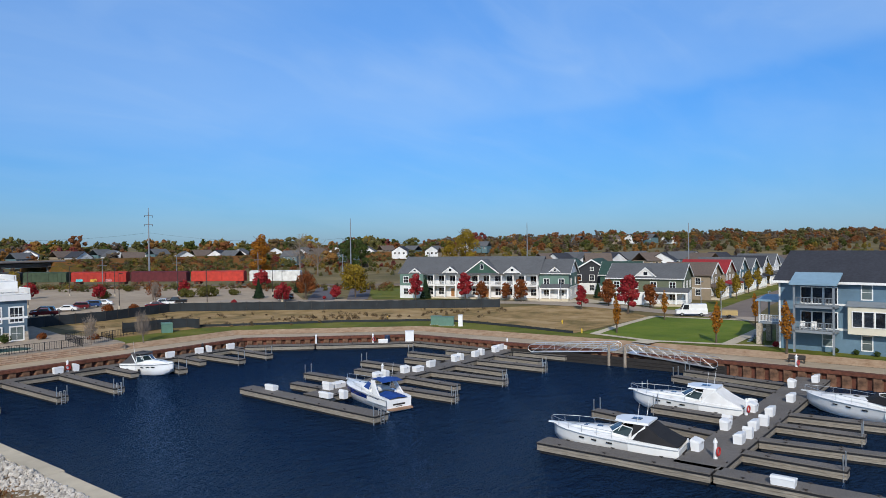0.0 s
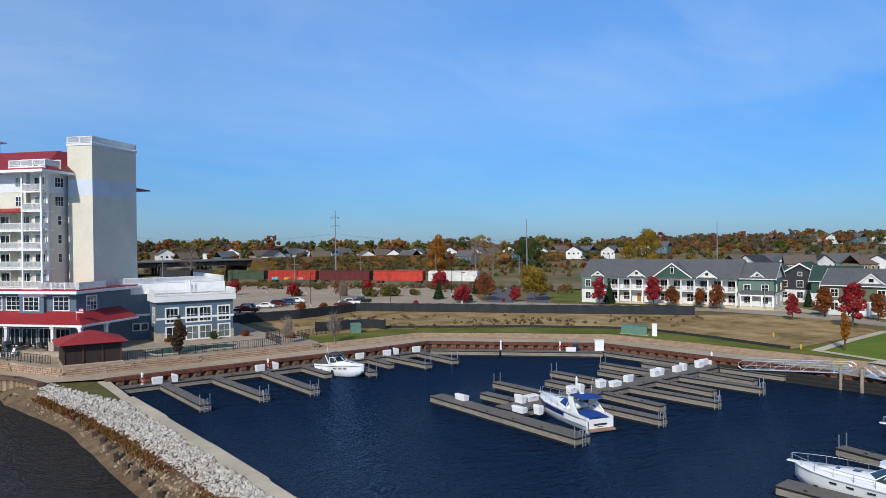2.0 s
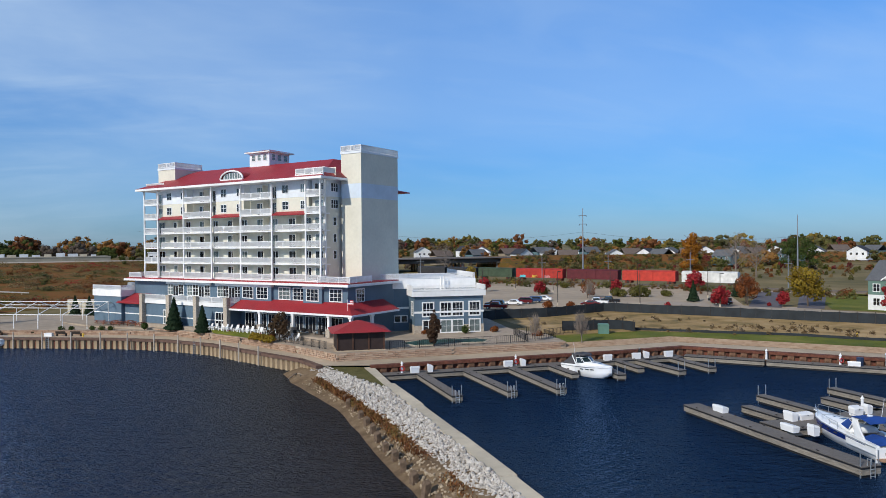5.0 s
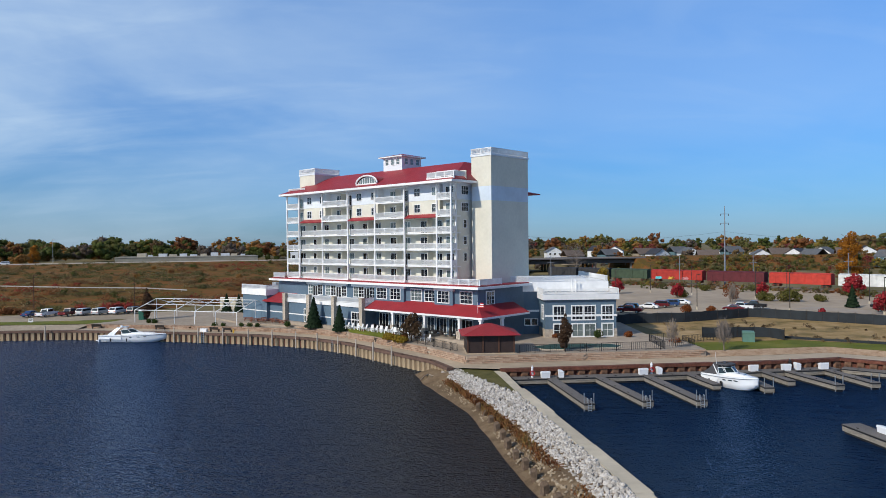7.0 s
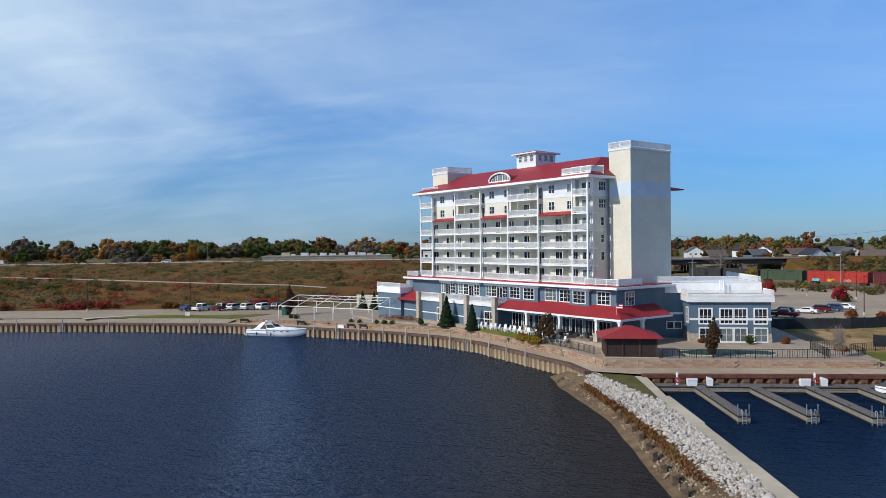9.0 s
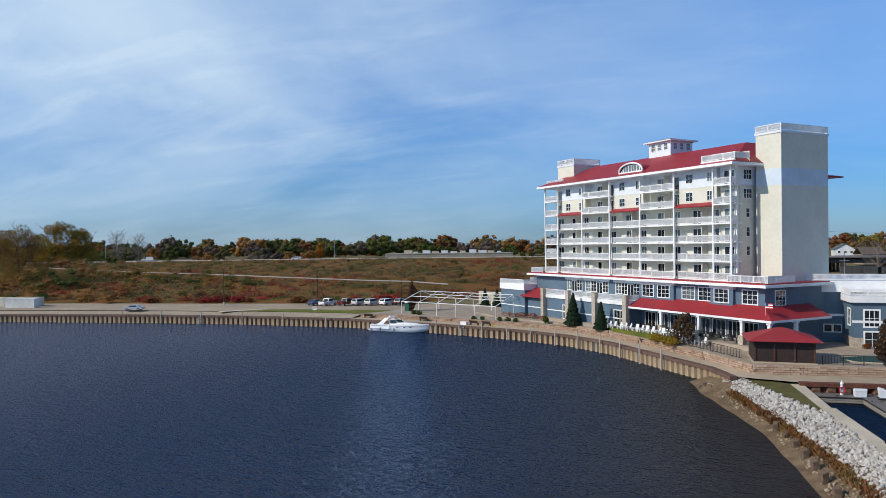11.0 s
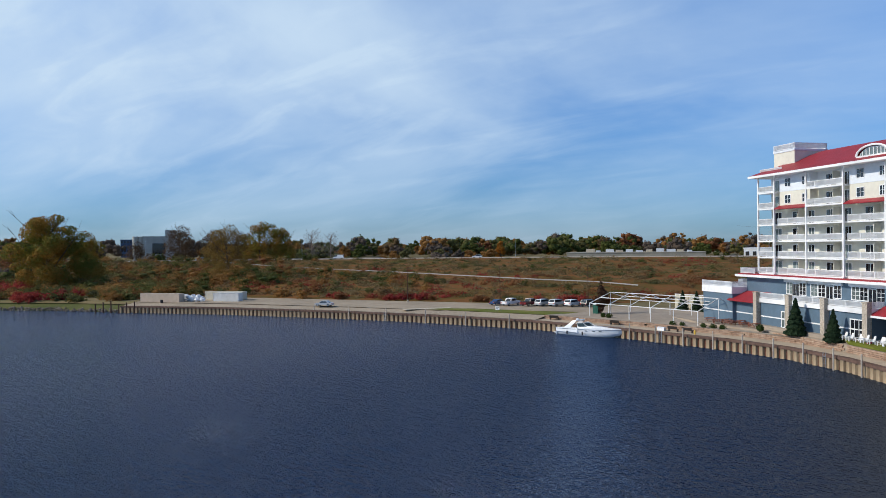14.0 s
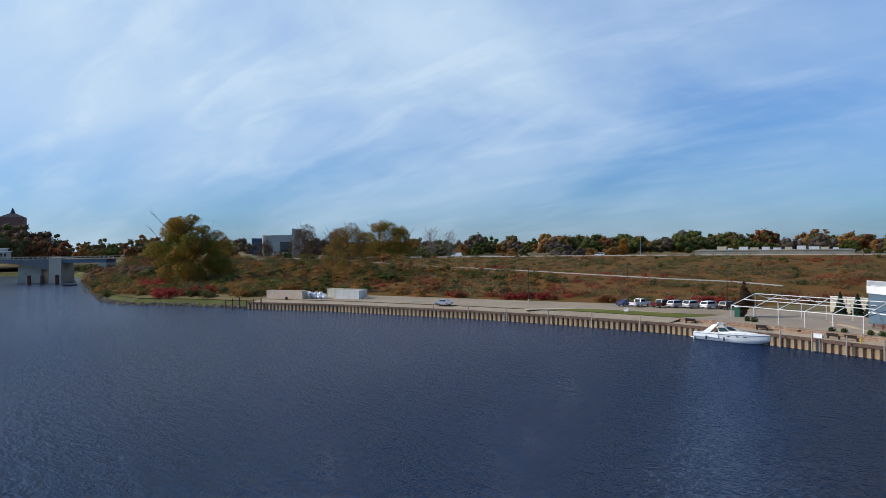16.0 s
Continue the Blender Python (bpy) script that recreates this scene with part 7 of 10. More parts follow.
for a, b in zip(TERRACE[:6], TERRACE[1:7]):
    d = Vector(b) - Vector(a)
    n, hd = d.length, heading(d)
    t = d / n
    for course in range(4):
        x = 0.35 * (course % 2)
        while x < n - 0.9:
            w = 0 if (count * 7 + course) % 3 else 1
            p = Vector(a) + t * x
            mm = pose(p.x, p.y, PROM + 0.27 * course, 0, 0, hd)
            if count < 300 and a[0] > 3:
                part("stone", blk[w], None, facing_wall, at=mm)
                count += 1
            else:
                q = M()
                q.box(0.02, -0.17, 0.02, (1.08, 0.78)[w], 0.1, 0.25)
                rest.add(q, mm)
            x += (1.1, 0.8)[w]
tagged(part("stonework", rest, mottled("reddish_stonework", [(0.24, 0.15, 0.10), (0.36, 0.24, 0.17), (0.46, 0.34, 0.25)], 1.5, bump=0.5, bscale=7, island=True), facing_wall), kind="stuff")

# low stone wall and plaza before the tent frame
edge = offset(COAST, 4.7)[14:18]
front = M()
for a, b in zip(edge, edge[1:]):
    d = Vector(b) - Vector(a)
    t, n = d.normalized(), d.length
    for course in range(3):
        x = 0.4 * (course % 2)
        while x < n - 0.5:
            w = 0.8 + 0.4 * ((int(x * 7) + course) % 3) / 2
            p = Vector(a) + t * x
            front.add(M().box(0.02, -0.17, 0.02, w - 0.02, 0.12, 0.25), pose(p.x, p.y, PROM + 0.27 * course, 0, 0, heading(d)))
            x += w
tagged(part("plaza_stonework", front, MATS["reddish_stonework"], facing_wall), kind="stuff")
back_edge = offset(COAST, 5.0)[14:18]
flat("plaza", back_edge + [(-24, 142), (-36, 151), (-34, 160), (-33, 171), (-48, 179), (-62, 172), (-66, 158)], PROM + 0.79, MATS["terrace_pavers"], "tan paved plaza under the tent frame", "plaza")

# pool with its green cover
pool = thing("pool", pose(25.9, 107.4, TERR), "swimming pool closed with a dark green cover", "pool", kind="")
pp = [(-7.0, 0.3), (-5.5, -2.2), (-2, -2.6), (1, -1.4), (5.5, -1.6), (6.6, 0.0), (5.5, 1.9), (0.5, 2.4), (-3.5, 2.6)]
part("coping", M().prism([(x * 1.06, y * 1.12) for x, y in pp], 0.0, 0.06), PALECON, pool)
part("cover", M().prism(pp, 0.06, 0.11), mat("green_pool_cover", (0.010, 0.055, 0.045), rough=0.6, var=0.12, bump=0.3, bscale=2), pool, "dark green cover")

# transformer cabinets, box by the meadow
for x, y, w, lab in ((92.9, 83.6, 1.9, "green electrical cabinet on grass"), (93.0, 81.0, 2.6, "green electrical cabinet with louvres")):
    cab = thing("utility_cabinet", pose(x, y, LAND - 0.2, 0, 0, -52), lab, "cabinet", "utility cabinets")
    part("pad", M().box(-w / 2 - 0.2, -0.9, 0, w / 2 + 0.2, 0.9, 0.25), PALECON, cab)
    part("body", M().box(-w / 2, -0.7, 0.25, w / 2, 0.7, 1.75), GREENBOX, cab)
    for k in range(3):
        part("door", M().box(-w / 2 + w * k / 3 + 0.04, -0.74, 0.32, -w / 2 + w * (k + 1) / 3 - 0.04, -0.702, 1.68), GREENBOX, cab)
    part("roof", M().box(-w / 2 - 0.06, -0.78, 1.75, w / 2 + 0.06, 0.78, 1.84), GREENBOX, cab)
solo("utility_cabinet", M().box(-0.4, -0.4, 0, 0.4, 0.4, 2.2).box(-0.44, -0.44, 2.2, 0.44, 0.44, 2.28), BOXWHITE, "tall white utility cabinet", "cabinet", at=pose(93.8, 78.4, LAND - 0.2, 0, 0, -50))
gb = thing("utility_cabinet", pose(55.5, 113.2, LAND, 0, 0, -20), "green transformer box on the grass", "cabinet", "utility cabinets")
part("body", M().box(-0.9, -0.8, 0, 0.9, 0.8, 1.5), GREENBOX, gb)
part("lid", M().loft([[(-0.95, -0.85, 1.5), (0.95, -0.85, 1.5), (0.95, 0.85, 1.5), (-0.95, 0.85, 1.5)], [(-0.85, -0.5, 1.75), (0.85, -0.5, 1.75), (0.85, 0.75, 1.75), (-0.85, 0.75, 1.75)]]), GREENBOX, gb)


# ---- cars ----
TYRE = mat("tyre", (0.015, 0.015, 0.016), rough=0.85, var=0.1)


def car(at, colour, label, kind="sedan"):
    if len(label.split()) < 5:
        label += " parked on asphalt"
    ob = thing("van" if kind == "van" else "car", at, label, "van" if kind == "van" else "car", "parked cars")
    paint = mat("paint_" + label.split()[0], colour, rough=0.25, var=0.03, bump=0.0, spec=0.6)
    prof = {"sedan": (4.7, 1.8, [(0.0, 0.35), (0.0, 0.75), (0.9, 0.92), (4.2, 0.95), (4.7, 0.8), (4.7, 0.35)], [(1.1, 0.9), (1.75, 1.42), (3.2, 1.45), (4.0, 0.94)]),
            "suv": (4.8, 1.9, [(0.0, 0.4), (0.0, 0.95), (1.1, 1.08), (4.7, 1.1), (4.8, 0.9), (4.8, 0.4)], [(1.1, 1.06), (1.75, 1.72), (4.4, 1.72), (4.72, 1.08)]),
            "pickup": (5.7, 1.95, [(0.0, 0.45), (0.0, 1.05), (1.4, 1.15), (5.7, 1.15), (5.7, 0.45)], [(1.5, 1.13), (2.05, 1.85), (3.6, 1.85), (3.9, 1.13)]),
            "van": (5.9, 2.0, [(0.0, 0.45), (0.0, 1.1), (0.9, 1.3), (5.9, 1.32), (5.9, 0.45)], [(0.95, 1.28), (1.5, 2.35), (5.75, 2.4), (5.88, 1.3)])}[kind]
    L, W, low, cab = prof
    hw = W / 2
    body = M().loft([[(x, -hw, z) for x, z in low], [(x, hw, z) for x, z in low]])
    part("body", body, paint, ob)
    part("cabin", M().loft([[(x, -hw * (0.97 if z < 1.3 and kind != "van" else 0.84), z) for x, z in cab], [(x, hw * (0.97 if z < 1.3 and kind != "van" else 0.84), z) for x, z in cab]]), paint if kind != "van" else paint, ob)
    x0, x1, x2, x3 = (c[0] for c in cab)
    zt, zb = cab[1][1], cab[0][1]
    for s in (-1, 1):
        y = s * hw * (0.92 if kind != "van" else 0.87)
        end = x2 - 0.05 if kind != "van" else x1 + 0.9
        part("side_window", M().loft([[(x0 + 0.25, y, zb + 0.06), (x1 + 0.05, y * 0.96, zt - 0.1), (end, y * 0.96, zt - 0.1), (end + (0.25 if kind != "van" else 0), y, zb + 0.06)], [(x0 + 0.25, y + s * 0.05, zb + 0.06), (x1 + 0.05, y + s * 0.02, zt - 0.1), (end, y + s * 0.02, zt - 0.1), (end + (0.25 if kind != "van" else 0), y + s * 0.05, zb + 0.06)]]), GLASS, ob)
    part("windscreen", M().poly([(x0 - 0.02, -hw * 0.8, zb + 0.05), (x0 - 0.02, hw * 0.8, zb + 0.05), (x1 - 0.06, hw * 0.74, zt - 0.06), (x1 - 0.06, -hw * 0.74, zt - 0.06)]), GLASS, ob)
    part("rear_window", M().poly([(x3 + 0.02, hw * 0.8, zb + 0.05), (x3 + 0.02, -hw * 0.8, zb + 0.05), (x2 + 0.06, -hw * 0.74, zt - 0.06), (x2 + 0.06, hw * 0.74, zt - 0.06)]), GLASS, ob)
    for x in (L * 0.18, L * 0.80):
        for s in (-1, 1):
            w = part("wheel", M().tube((x, s * (hw - 0.2), 0.34), (x, s * (hw + 0.02), 0.34), 0.34, n=14), TYRE, ob)
            part("rim", M().tube((x, s * (hw - 0.02), 0.34), (x, s * (hw + 0.035), 0.34), 0.2, n=10), STEEL, w)
    for s in (-1, 1):
        part("headlight", M().box(-0.03, s * hw * 0.72 - 0.18, 0.62, 0.03, s * hw * 0.72 + 0.18, 0.78), GRP, ob)
        part("tail_light", M().box(L - 0.03, s * hw * 0.78 - 0.14, 0.7, L + 0.03, s * hw * 0.78 + 0.14, 0.9), REDPAINT, ob)
    if kind == "pickup":
        part("bed", M().box(4.0, -hw * 0.85, 1.0, 5.6, hw * 0.85, 1.17), BLACK, ob)
    return ob


WHT, BLK, RED, SLV, BLU = (0.75, 0.76, 0.77), (0.012, 0.012, 0.014), (0.10, 0.008, 0.012), (0.42, 0.44, 0.46), (0.02, 0.05, 0.14)
for x, y, r, c, lab, kd in ((48.5, 163, -30, RED, "dark red pickup truck", "pickup"), (50.5, 169, -28, BLK, "black four-wheel-drive car", "suv"), (56.5, 172, -30, WHT, "white saloon car", "sedan"), (60.2, 175, -30, RED, "maroon car", "suv"), (64.0, 178, -32, BLU, "blue car", "suv"), (68.5, 182, -30, WHT, "white small car", "sedan"),
                            (76.5, 166.5, -32, WHT, "white pickup truck", "pickup"), (81.0, 169.0, -32, BLK, "black pickup truck", "pickup"), (106.0, 156.0, -40, BLK, "black saloon car", "sedan"), (109.5, 163.0, -40, BLK, "black pickup truck", "pickup"), (74.0, 163.8, -32, BLK, "dark saloon car", "sedan"),
                            (132.6, 55.6, -57, WHT, "white work van", "van"),
                            (-90.6, 175.4, -104, BLU, "blue car", "sedan"), (-87.0, 176.2, -102, WHT, "white pickup truck", "pickup"), (-82.0, 177.2, -104, RED, "red pickup truck", "pickup"), (-79.0, 178.0, -104, SLV, "silver van", "suv"), (-75.6, 178.8, -104, SLV, "silver car", "suv"), (-71.8, 179.6, -104, WHT, "white car", "suv"), (-68.0, 180.6, -104, BLK, "black car", "suv"),
                            (-132.4, 150.0, 18, SLV, "silver saloon car on the quay", "sedan")):
    car(pose(x, y, LAND + 0.09, 0, 0, r), c, lab, kd)
trailer = thing("utility_trailer", pose(134.4, 47.6, LAND + 0.09, 0, 0, -60), "tan covered utility trailer", "trailer")
part("body", M().box(0, -0.95, 0.5, 3.2, 0.95, 1.45), mat("tan_trailer_side", (0.40, 0.29, 0.13), rough=0.6), trailer)
part("drawbar", M().bar((-1.4, 0, 0.6), (0, 0, 0.6), 0.12, 0.12), DARK, trailer)
for s in (-1, 1):
    part("wheel", M().tube((1.7, s * 0.85, 0.34), (1.7, s * 1.08, 0.34), 0.34, n=12), TYRE, trailer)

# ---- lamp posts ----
def lamp(x, y, h, label, arms=1, material=None, z=LAND):
    ob = thing("lamp_post", pose(x, y, z), label, "lamp post", "lamp posts")
    part("pole", M().cyl(0, 0, 0, h, 0.11, 0.07, 8), material or DARK, ob)
    part("base", M().cyl(0, 0, 0, 0.7, 0.26, 0.24, 10), PALECON, ob)
    for k in range(arms):
        s = 1 if k == 0 else -1
        part("lamp_head", M().box(min(0, s * 0.9), -0.16, h - 0.12, max(0, s * 0.9), 0.16, h + 0.05), material or DARK, ob)


for x, y, h in ((69.3, 167.5, 8.6), (88.2, 160.0, 9.0), (104, 150, 8.2), (78, 226, 9), (86, 212, 9), (98, 196, 9), (118, 176, 9), (56, 190, 9), (112, 205, 9)):
    lamp(x, y, h, "dark bronze car park lamp post", 1)
for x, y, h in ((143.5, 117.5, 6.5), (146.5, 92, 6.0), (127.5, 44.5, 5.6), (133, 38, 5.6), (155, 60, 5.6)):
    lamp(x, y, h, "pale street lamp post", 1, STEEL)
for x, y, h in ((-118, 171, 9.5), (-92, 176, 10.0), (-70, 181.5, 10.0)):
    lamp(x, y, h, "dark wooden quay lamp pole", 1, TIMBER)

# ---- railway: box cars, transmission poles ----
def boxcar(x, y, r, colour, label, n=15.6, tags=0):
    if len(label.split()) < 5:
        label += " on the railway"
    ob = thing("box_car", pose(x, y, LAND + 1.1, 0, 0, r), label, "rail car", "freight train")
    paint = mat("railcar_" + label.split()[0], colour, rough=0.7, var=0.18, scale=0.8, bump=0.3, bands=("X", 0.6, 0.4))
    part("body", M().box(0.2, -1.5, 1.0, n - 0.2, 1.5, 4.4), paint, ob)
    part("roof", M().loft([[(0.2, -1.55, 4.4), (0.2, 0, 4.75), (0.2, 1.55, 4.4)], [(n - 0.2, -1.55, 4.4), (n - 0.2, 0, 4.75), (n - 0.2, 1.55, 4.4)]]), paint, ob)
    part("door", M().box(n / 2 - 1.6, -1.6, 1.1, n / 2 + 1.6, -1.502, 4.3), paint, ob)
    for k in range(11):
        xx = 0.3 + (n - 0.6) * k / 10
        part("rib", M().box(xx - 0.06, -1.58, 1.0, xx + 0.06, -1.502, 4.35), paint, ob)
    for k in range(tags):
        part("tag_patch", M().poly([(2 + 5.6 * k, -1.6, 1.1), (4.6 + 5.6 * k, -1.6, 1.1), (5.0 + 5.6 * k, -1.6, 1.7), (4.0 + 5.6 * k, -1.6, 2.2), (3.2 + 5.6 * k, -1.6, 1.9), (2.3 + 5.6 * k, -1.6, 2.1)]), mat(("cyan_patch", "yellow_patch", "pink_patch")[k % 3], ((0.1, 0.45, 0.5), (0.6, 0.35, 0.05), (0.5, 0.2, 0.2))[k % 3], rough=0.7, var=0.4, scale=3), ob)
    for xx in (2.2, n - 2.2):
        tr = part("bogie", M().box(xx - 1.1, -1.1, 0.3, xx + 1.1, 1.1, 0.9), DARK, ob)
        for s in (-0.8, 0.8):
            part("wheel", M().tube((xx + s, -1.2, 0.42), (xx + s, 1.2, 0.42), 0.42, n=12), RUST, tr)


RX, RY = 82.0, 287.0
rail_dir = Vector((0.61, -0.79))
for s0, n, c, lab, tg in ((20.4, 21.7, (0.36, 0.03, 0.02), "red graffiti-marked box car", 3), (43.6, 21.4, (0.10, 0.015, 0.02), "maroon box car", 0), (66.4, 20.0, (0.45, 0.04, 0.025), "bright-red box car", 0),
                          (88.2, 18.9, (0.62, 0.62, 0.60), "white refrigerator car", 0), (1.5, 17.4, (0.045, 0.07, 0.04), "dark-green covered hopper car", 0), (-15.5, 16.2, (0.03, 0.03, 0.032), "black gondola car", 0), (-32.5, 16.2, (0.03, 0.03, 0.032), "black gondola car", 0)):
    p = Vector((RX, RY)) + rail_dir * s0
    boxcar(p.x, p.y, heading(rail_dir), c, lab, n, tg)
m = M()
a, b = Vector((RX, RY)) - rail_dir * 90, Vector((RX, RY)) + rail_dir * 260
m.bar((a.x, a.y, LAND + 0.62), (b.x, b.y, LAND + 0.62), 5.0, 1.3)
solo("railway_bed", m, mat("ballast", (0.16, 0.13, 0.11), rough=0.95, var=0.3, scale=3, bump=0.6), "ballast bed of the railway line", "railway", kind="structure")


def power_pole(x, y, h, label, cross=2):
    ob = thing("power_pole", pose(x, y, LAND), label, "power pole", "power poles")
    part("shaft", M().cyl(0, 0, 0, h, 0.38 * h / 30 + 0.05, 0.12, 8), mat("weathered_steel_pole", (0.20, 0.22, 0.25), rough=0.6, var=0.1), ob)
    for k in range(cross):
        z = h - 3.0 - 3.4 * k
        part("cross_arm", M().box(-1.6, -0.1, z, 1.6, 0.1, z + 0.2), MATS["weathered_steel_pole"], ob)
        for s in (-1, 1):
            part("insulator", M().cyl(s * 1.5, 0, z - 0.6, z, 0.1, 0.1, 6), DARK, ob)


for x, y, h, c in ((116.4, 256.2, 29.4, 2), (187, 223.3, 25.5, 0), (248.4, 177.4, 23.2, 0), (293.9, 124.7, 22.2, 0), (318, 50, 24, 0), (40, 268, 26, 0), (20, 300, 20, 1)):
    power_pole(x, y, h, "tall steel transmission pole", c)
for x, y, h in ((150, 235, 12), (100, 258, 11), (60, 300, 11), (130, 262, 11), (168, 205, 11), (200, 190, 11)):
    power_pole(x, y, h, "tall wooden utility pole", 1)
for pts in ([(-60, 330, 25), (40, 268, 22), (116.4, 256.2, 22.5), (187, 223.3, 20), (248.4, 177.4, 18.5), (293.9, 124.7, 18), (318, 50, 19)], [(60, 300, 12.5), (100, 258, 12.5), (130, 262, 12), (168, 205, 12.5), (200, 190, 12.5)]):
    w = M()
    for (a, b) in zip(pts, pts[1:]):
        prev = None
        for i in range(9):
            f = i / 8
            q = (a[0] + (b[0] - a[0]) * f, a[1] + (b[1] - a[1]) * f, a[2] + (b[2] - a[2]) * f - 2.4 * 4 * f * (1 - f))
            if prev:
                w.tube(prev, q, 0.035, n=4)
            prev = q
    solo("power_line", w, DARK, "sagging overhead power cables", "cable")

# ---- highway overpass behind the car park ----
ov_b = thing("overpass", label="long dark highway overpass on concrete piers", category="bridge", kind="structure")
GIRD = mat("dark_girder", (0.075, 0.07, 0.068), rough=0.8, var=0.15)
part("deck", M().bar((34, 396, 10.0), (130, 407.7, 10.2), 34, 0.5), DARKASPH, ov_b)
for k in range(6):
    part("girder", M().bar((34, 381.5 + 5.8 * k, 8.9), (130, 393.2 + 5.8 * k, 9.1), 0.6, 1.9), GIRD, ov_b)
part("parapet", M().bar((36, 379.6, 10.4), (132, 391.3, 10.6), 0.4, 1.0), mat("weathered_parapet", (0.24, 0.225, 0.20), rough=0.9, var=0.12), ov_b)
# pier concrete coloured dark for the shade under the wide deck
for f in (0.1, 0.24, 0.38, 0.5):
    part("pier_cap", M().box(34 + 181 * f - 0.8, 380.5 + 22 * f, 7.0, 34 + 181 * f + 0.8, 411 + 22 * f, 7.95), GIRD, ov_b)
    for k in range(4):
        part("pier", M().cyl(34 + 181 * f, 383 + 22 * f + 8.6 * k, 0, 7.0, 0.7, 0.7, 10), mat("shaded_pier", (0.20, 0.18, 0.155), rough=0.9, var=0.15), ov_b)

# the highway goes on over an earth bank east of the overpass
rb = M()
ends = [(126, 391.5), (180, 399), (260, 404), (360, 396), (480, 370)]
strip(rb, offset(ends, 34), ends, 10.2, 10.2)
strip(rb, ends, offset(ends, -22), 10.2, LAND - 0.1)
rb.poly([(126, 391.5, 10.2), (121.5, 425, 10.2), (120.5, 424, LAND - 0.1), (125, 391, LAND - 0.1)])
rb.poly([(126, 391.5, 10.2), (125, 391, LAND - 0.1), (129, 369.6, LAND - 0.1)])
solo("road_bank", rb, SLOPE, "scrub-grown earth bank carrying the highway", "embankment", kind="structure")

# ---- tent frame on the quay ----
def tent_frame():
    ob = thing("tent_frame", None, "bare white metal frame of a party tent", "tent frame")
    A, B = Vector((-60.0, 155.9)), Vector((-35.8, 146.6))
    d = (B - A).normalized()
    back = Vector((-d.y, d.x))
    n, deep, eave, ridge = (B - A).length, 13.5, 2.9, 4.9
    P = lambda x, y, z: (A.x + d.x * x + back.x * y, A.y + d.y * x + back.y * y, LAND + z)
    k = 5
    for i in range(k + 1):
        x = n * i / k
        for y in (0, deep):
            part("leg", M().tube(P(x, y, 0), P(x, y, eave), 0.085), WHITE, ob)
        part("rafter", M().path([P(x, 0, eave), P(x, deep / 2, ridge), P(x, deep, eave)], 0.085), WHITE, ob)
    for y, z in ((0, eave), (deep / 2, ridge), (deep, eave), (deep * 0.25, (eave + ridge) / 2), (deep * 0.75, (eave + ridge) / 2)):
        part("purlin", M().tube(P(0, y, z), P(n, y, z), 0.075), WHITE, ob)
    for i in (0, k):
        x = n * i / k
        part("end_leg", M().tube(P(x, deep / 2, 0), P(x, deep / 2, ridge), 0.075), WHITE, ob)
    return ob


tent_frame()
toilet = thing("portable_toilet", pose(-60.5, 161.5, LAND + 0.08, 0, 0, -10), "dark green portable toilet", "portable toilet")
part("cabin", M().box(-0.6, -0.6, 0, 0.6, 0.6, 2.1), mat("green_plastic", (0.01, 0.09, 0.06), rough=0.5), toilet)
part("roof", M().prism([(-0.65, -0.65), (0.65, -0.65), (0.65, 0.65), (-0.65, 0.65)], 2.1, 2.35, [(-0.45, -0.45), (0.45, -0.45), (0.45, 0.45), (-0.45, 0.45)]), GRP, toilet)
part("door", M().box(-0.4, -0.63, 0.1, 0.4, -0.602, 1.95), MATS["green_plastic"], toilet)
shed = thing("garden_wall", pose(-38, 181, LAND, 0, 0, -18), "cream slatted fence behind the tent", "fence")
for k in range(26):
    part("slat", M().box(k * 0.9 - 12, -0.05, 0, k * 0.9 - 11.2, 0.05, 3.2), mat("cream_slat", (0.55, 0.5, 0.38), rough=0.8, var=0.08), shed)
part("rail", M().box(-12, -0.1, 3.2, 11.4, 0.1, 3.35), WHITE, shed)
awning = thing("awning", pose(-33, 172, LAND + 0.3, 0, 0, -40), "maroon canvas awning by the hotel", "awning")
part("canopy", M().loft([[(-3, -1.5, 2.4), (-3, 1.5, 3.4), (-3, 1.5, 3.3), (-3, -1.5, 2.3)], [(3, -1.5, 2.4), (3, 1.5, 3.4), (3, 1.5, 3.3), (3, -1.5, 2.3)]]), mat("maroon_canvas", (0.14, 0.015, 0.02), rough=0.8), awning)
for x in (-2.9, 2.9):
    part("pole", M().cyl(x, -1.4, 0, 2.4, 0.05), DARK, awning)


# ---- benches, piles and lights of the promenade ----
def bench(x, y, r, label="dark metal bench on the promenade"):
    ob = thing("bench", pose(x, y, PROM, 0, 0, r), label, "bench", "benches")
    part("seat", M().box(-1.0, -0.25, 0.42, 1.0, 0.25, 0.5), DARK, ob)
    part("backrest", M().loft([[(-1, 0.22, 0.5), (-1, 0.30, 0.5), (-1, 0.42, 0.95), (-1, 0.36, 0.95)], [(1, 0.22, 0.5), (1, 0.30, 0.5), (1, 0.42, 0.95), (1, 0.36, 0.95)]]), DARK, ob)
    for s in (-0.9, 0.9):
        part("leg", M().box(s - 0.05, -0.22, 0, s + 0.05, 0.25, 0.42), DARK, ob)


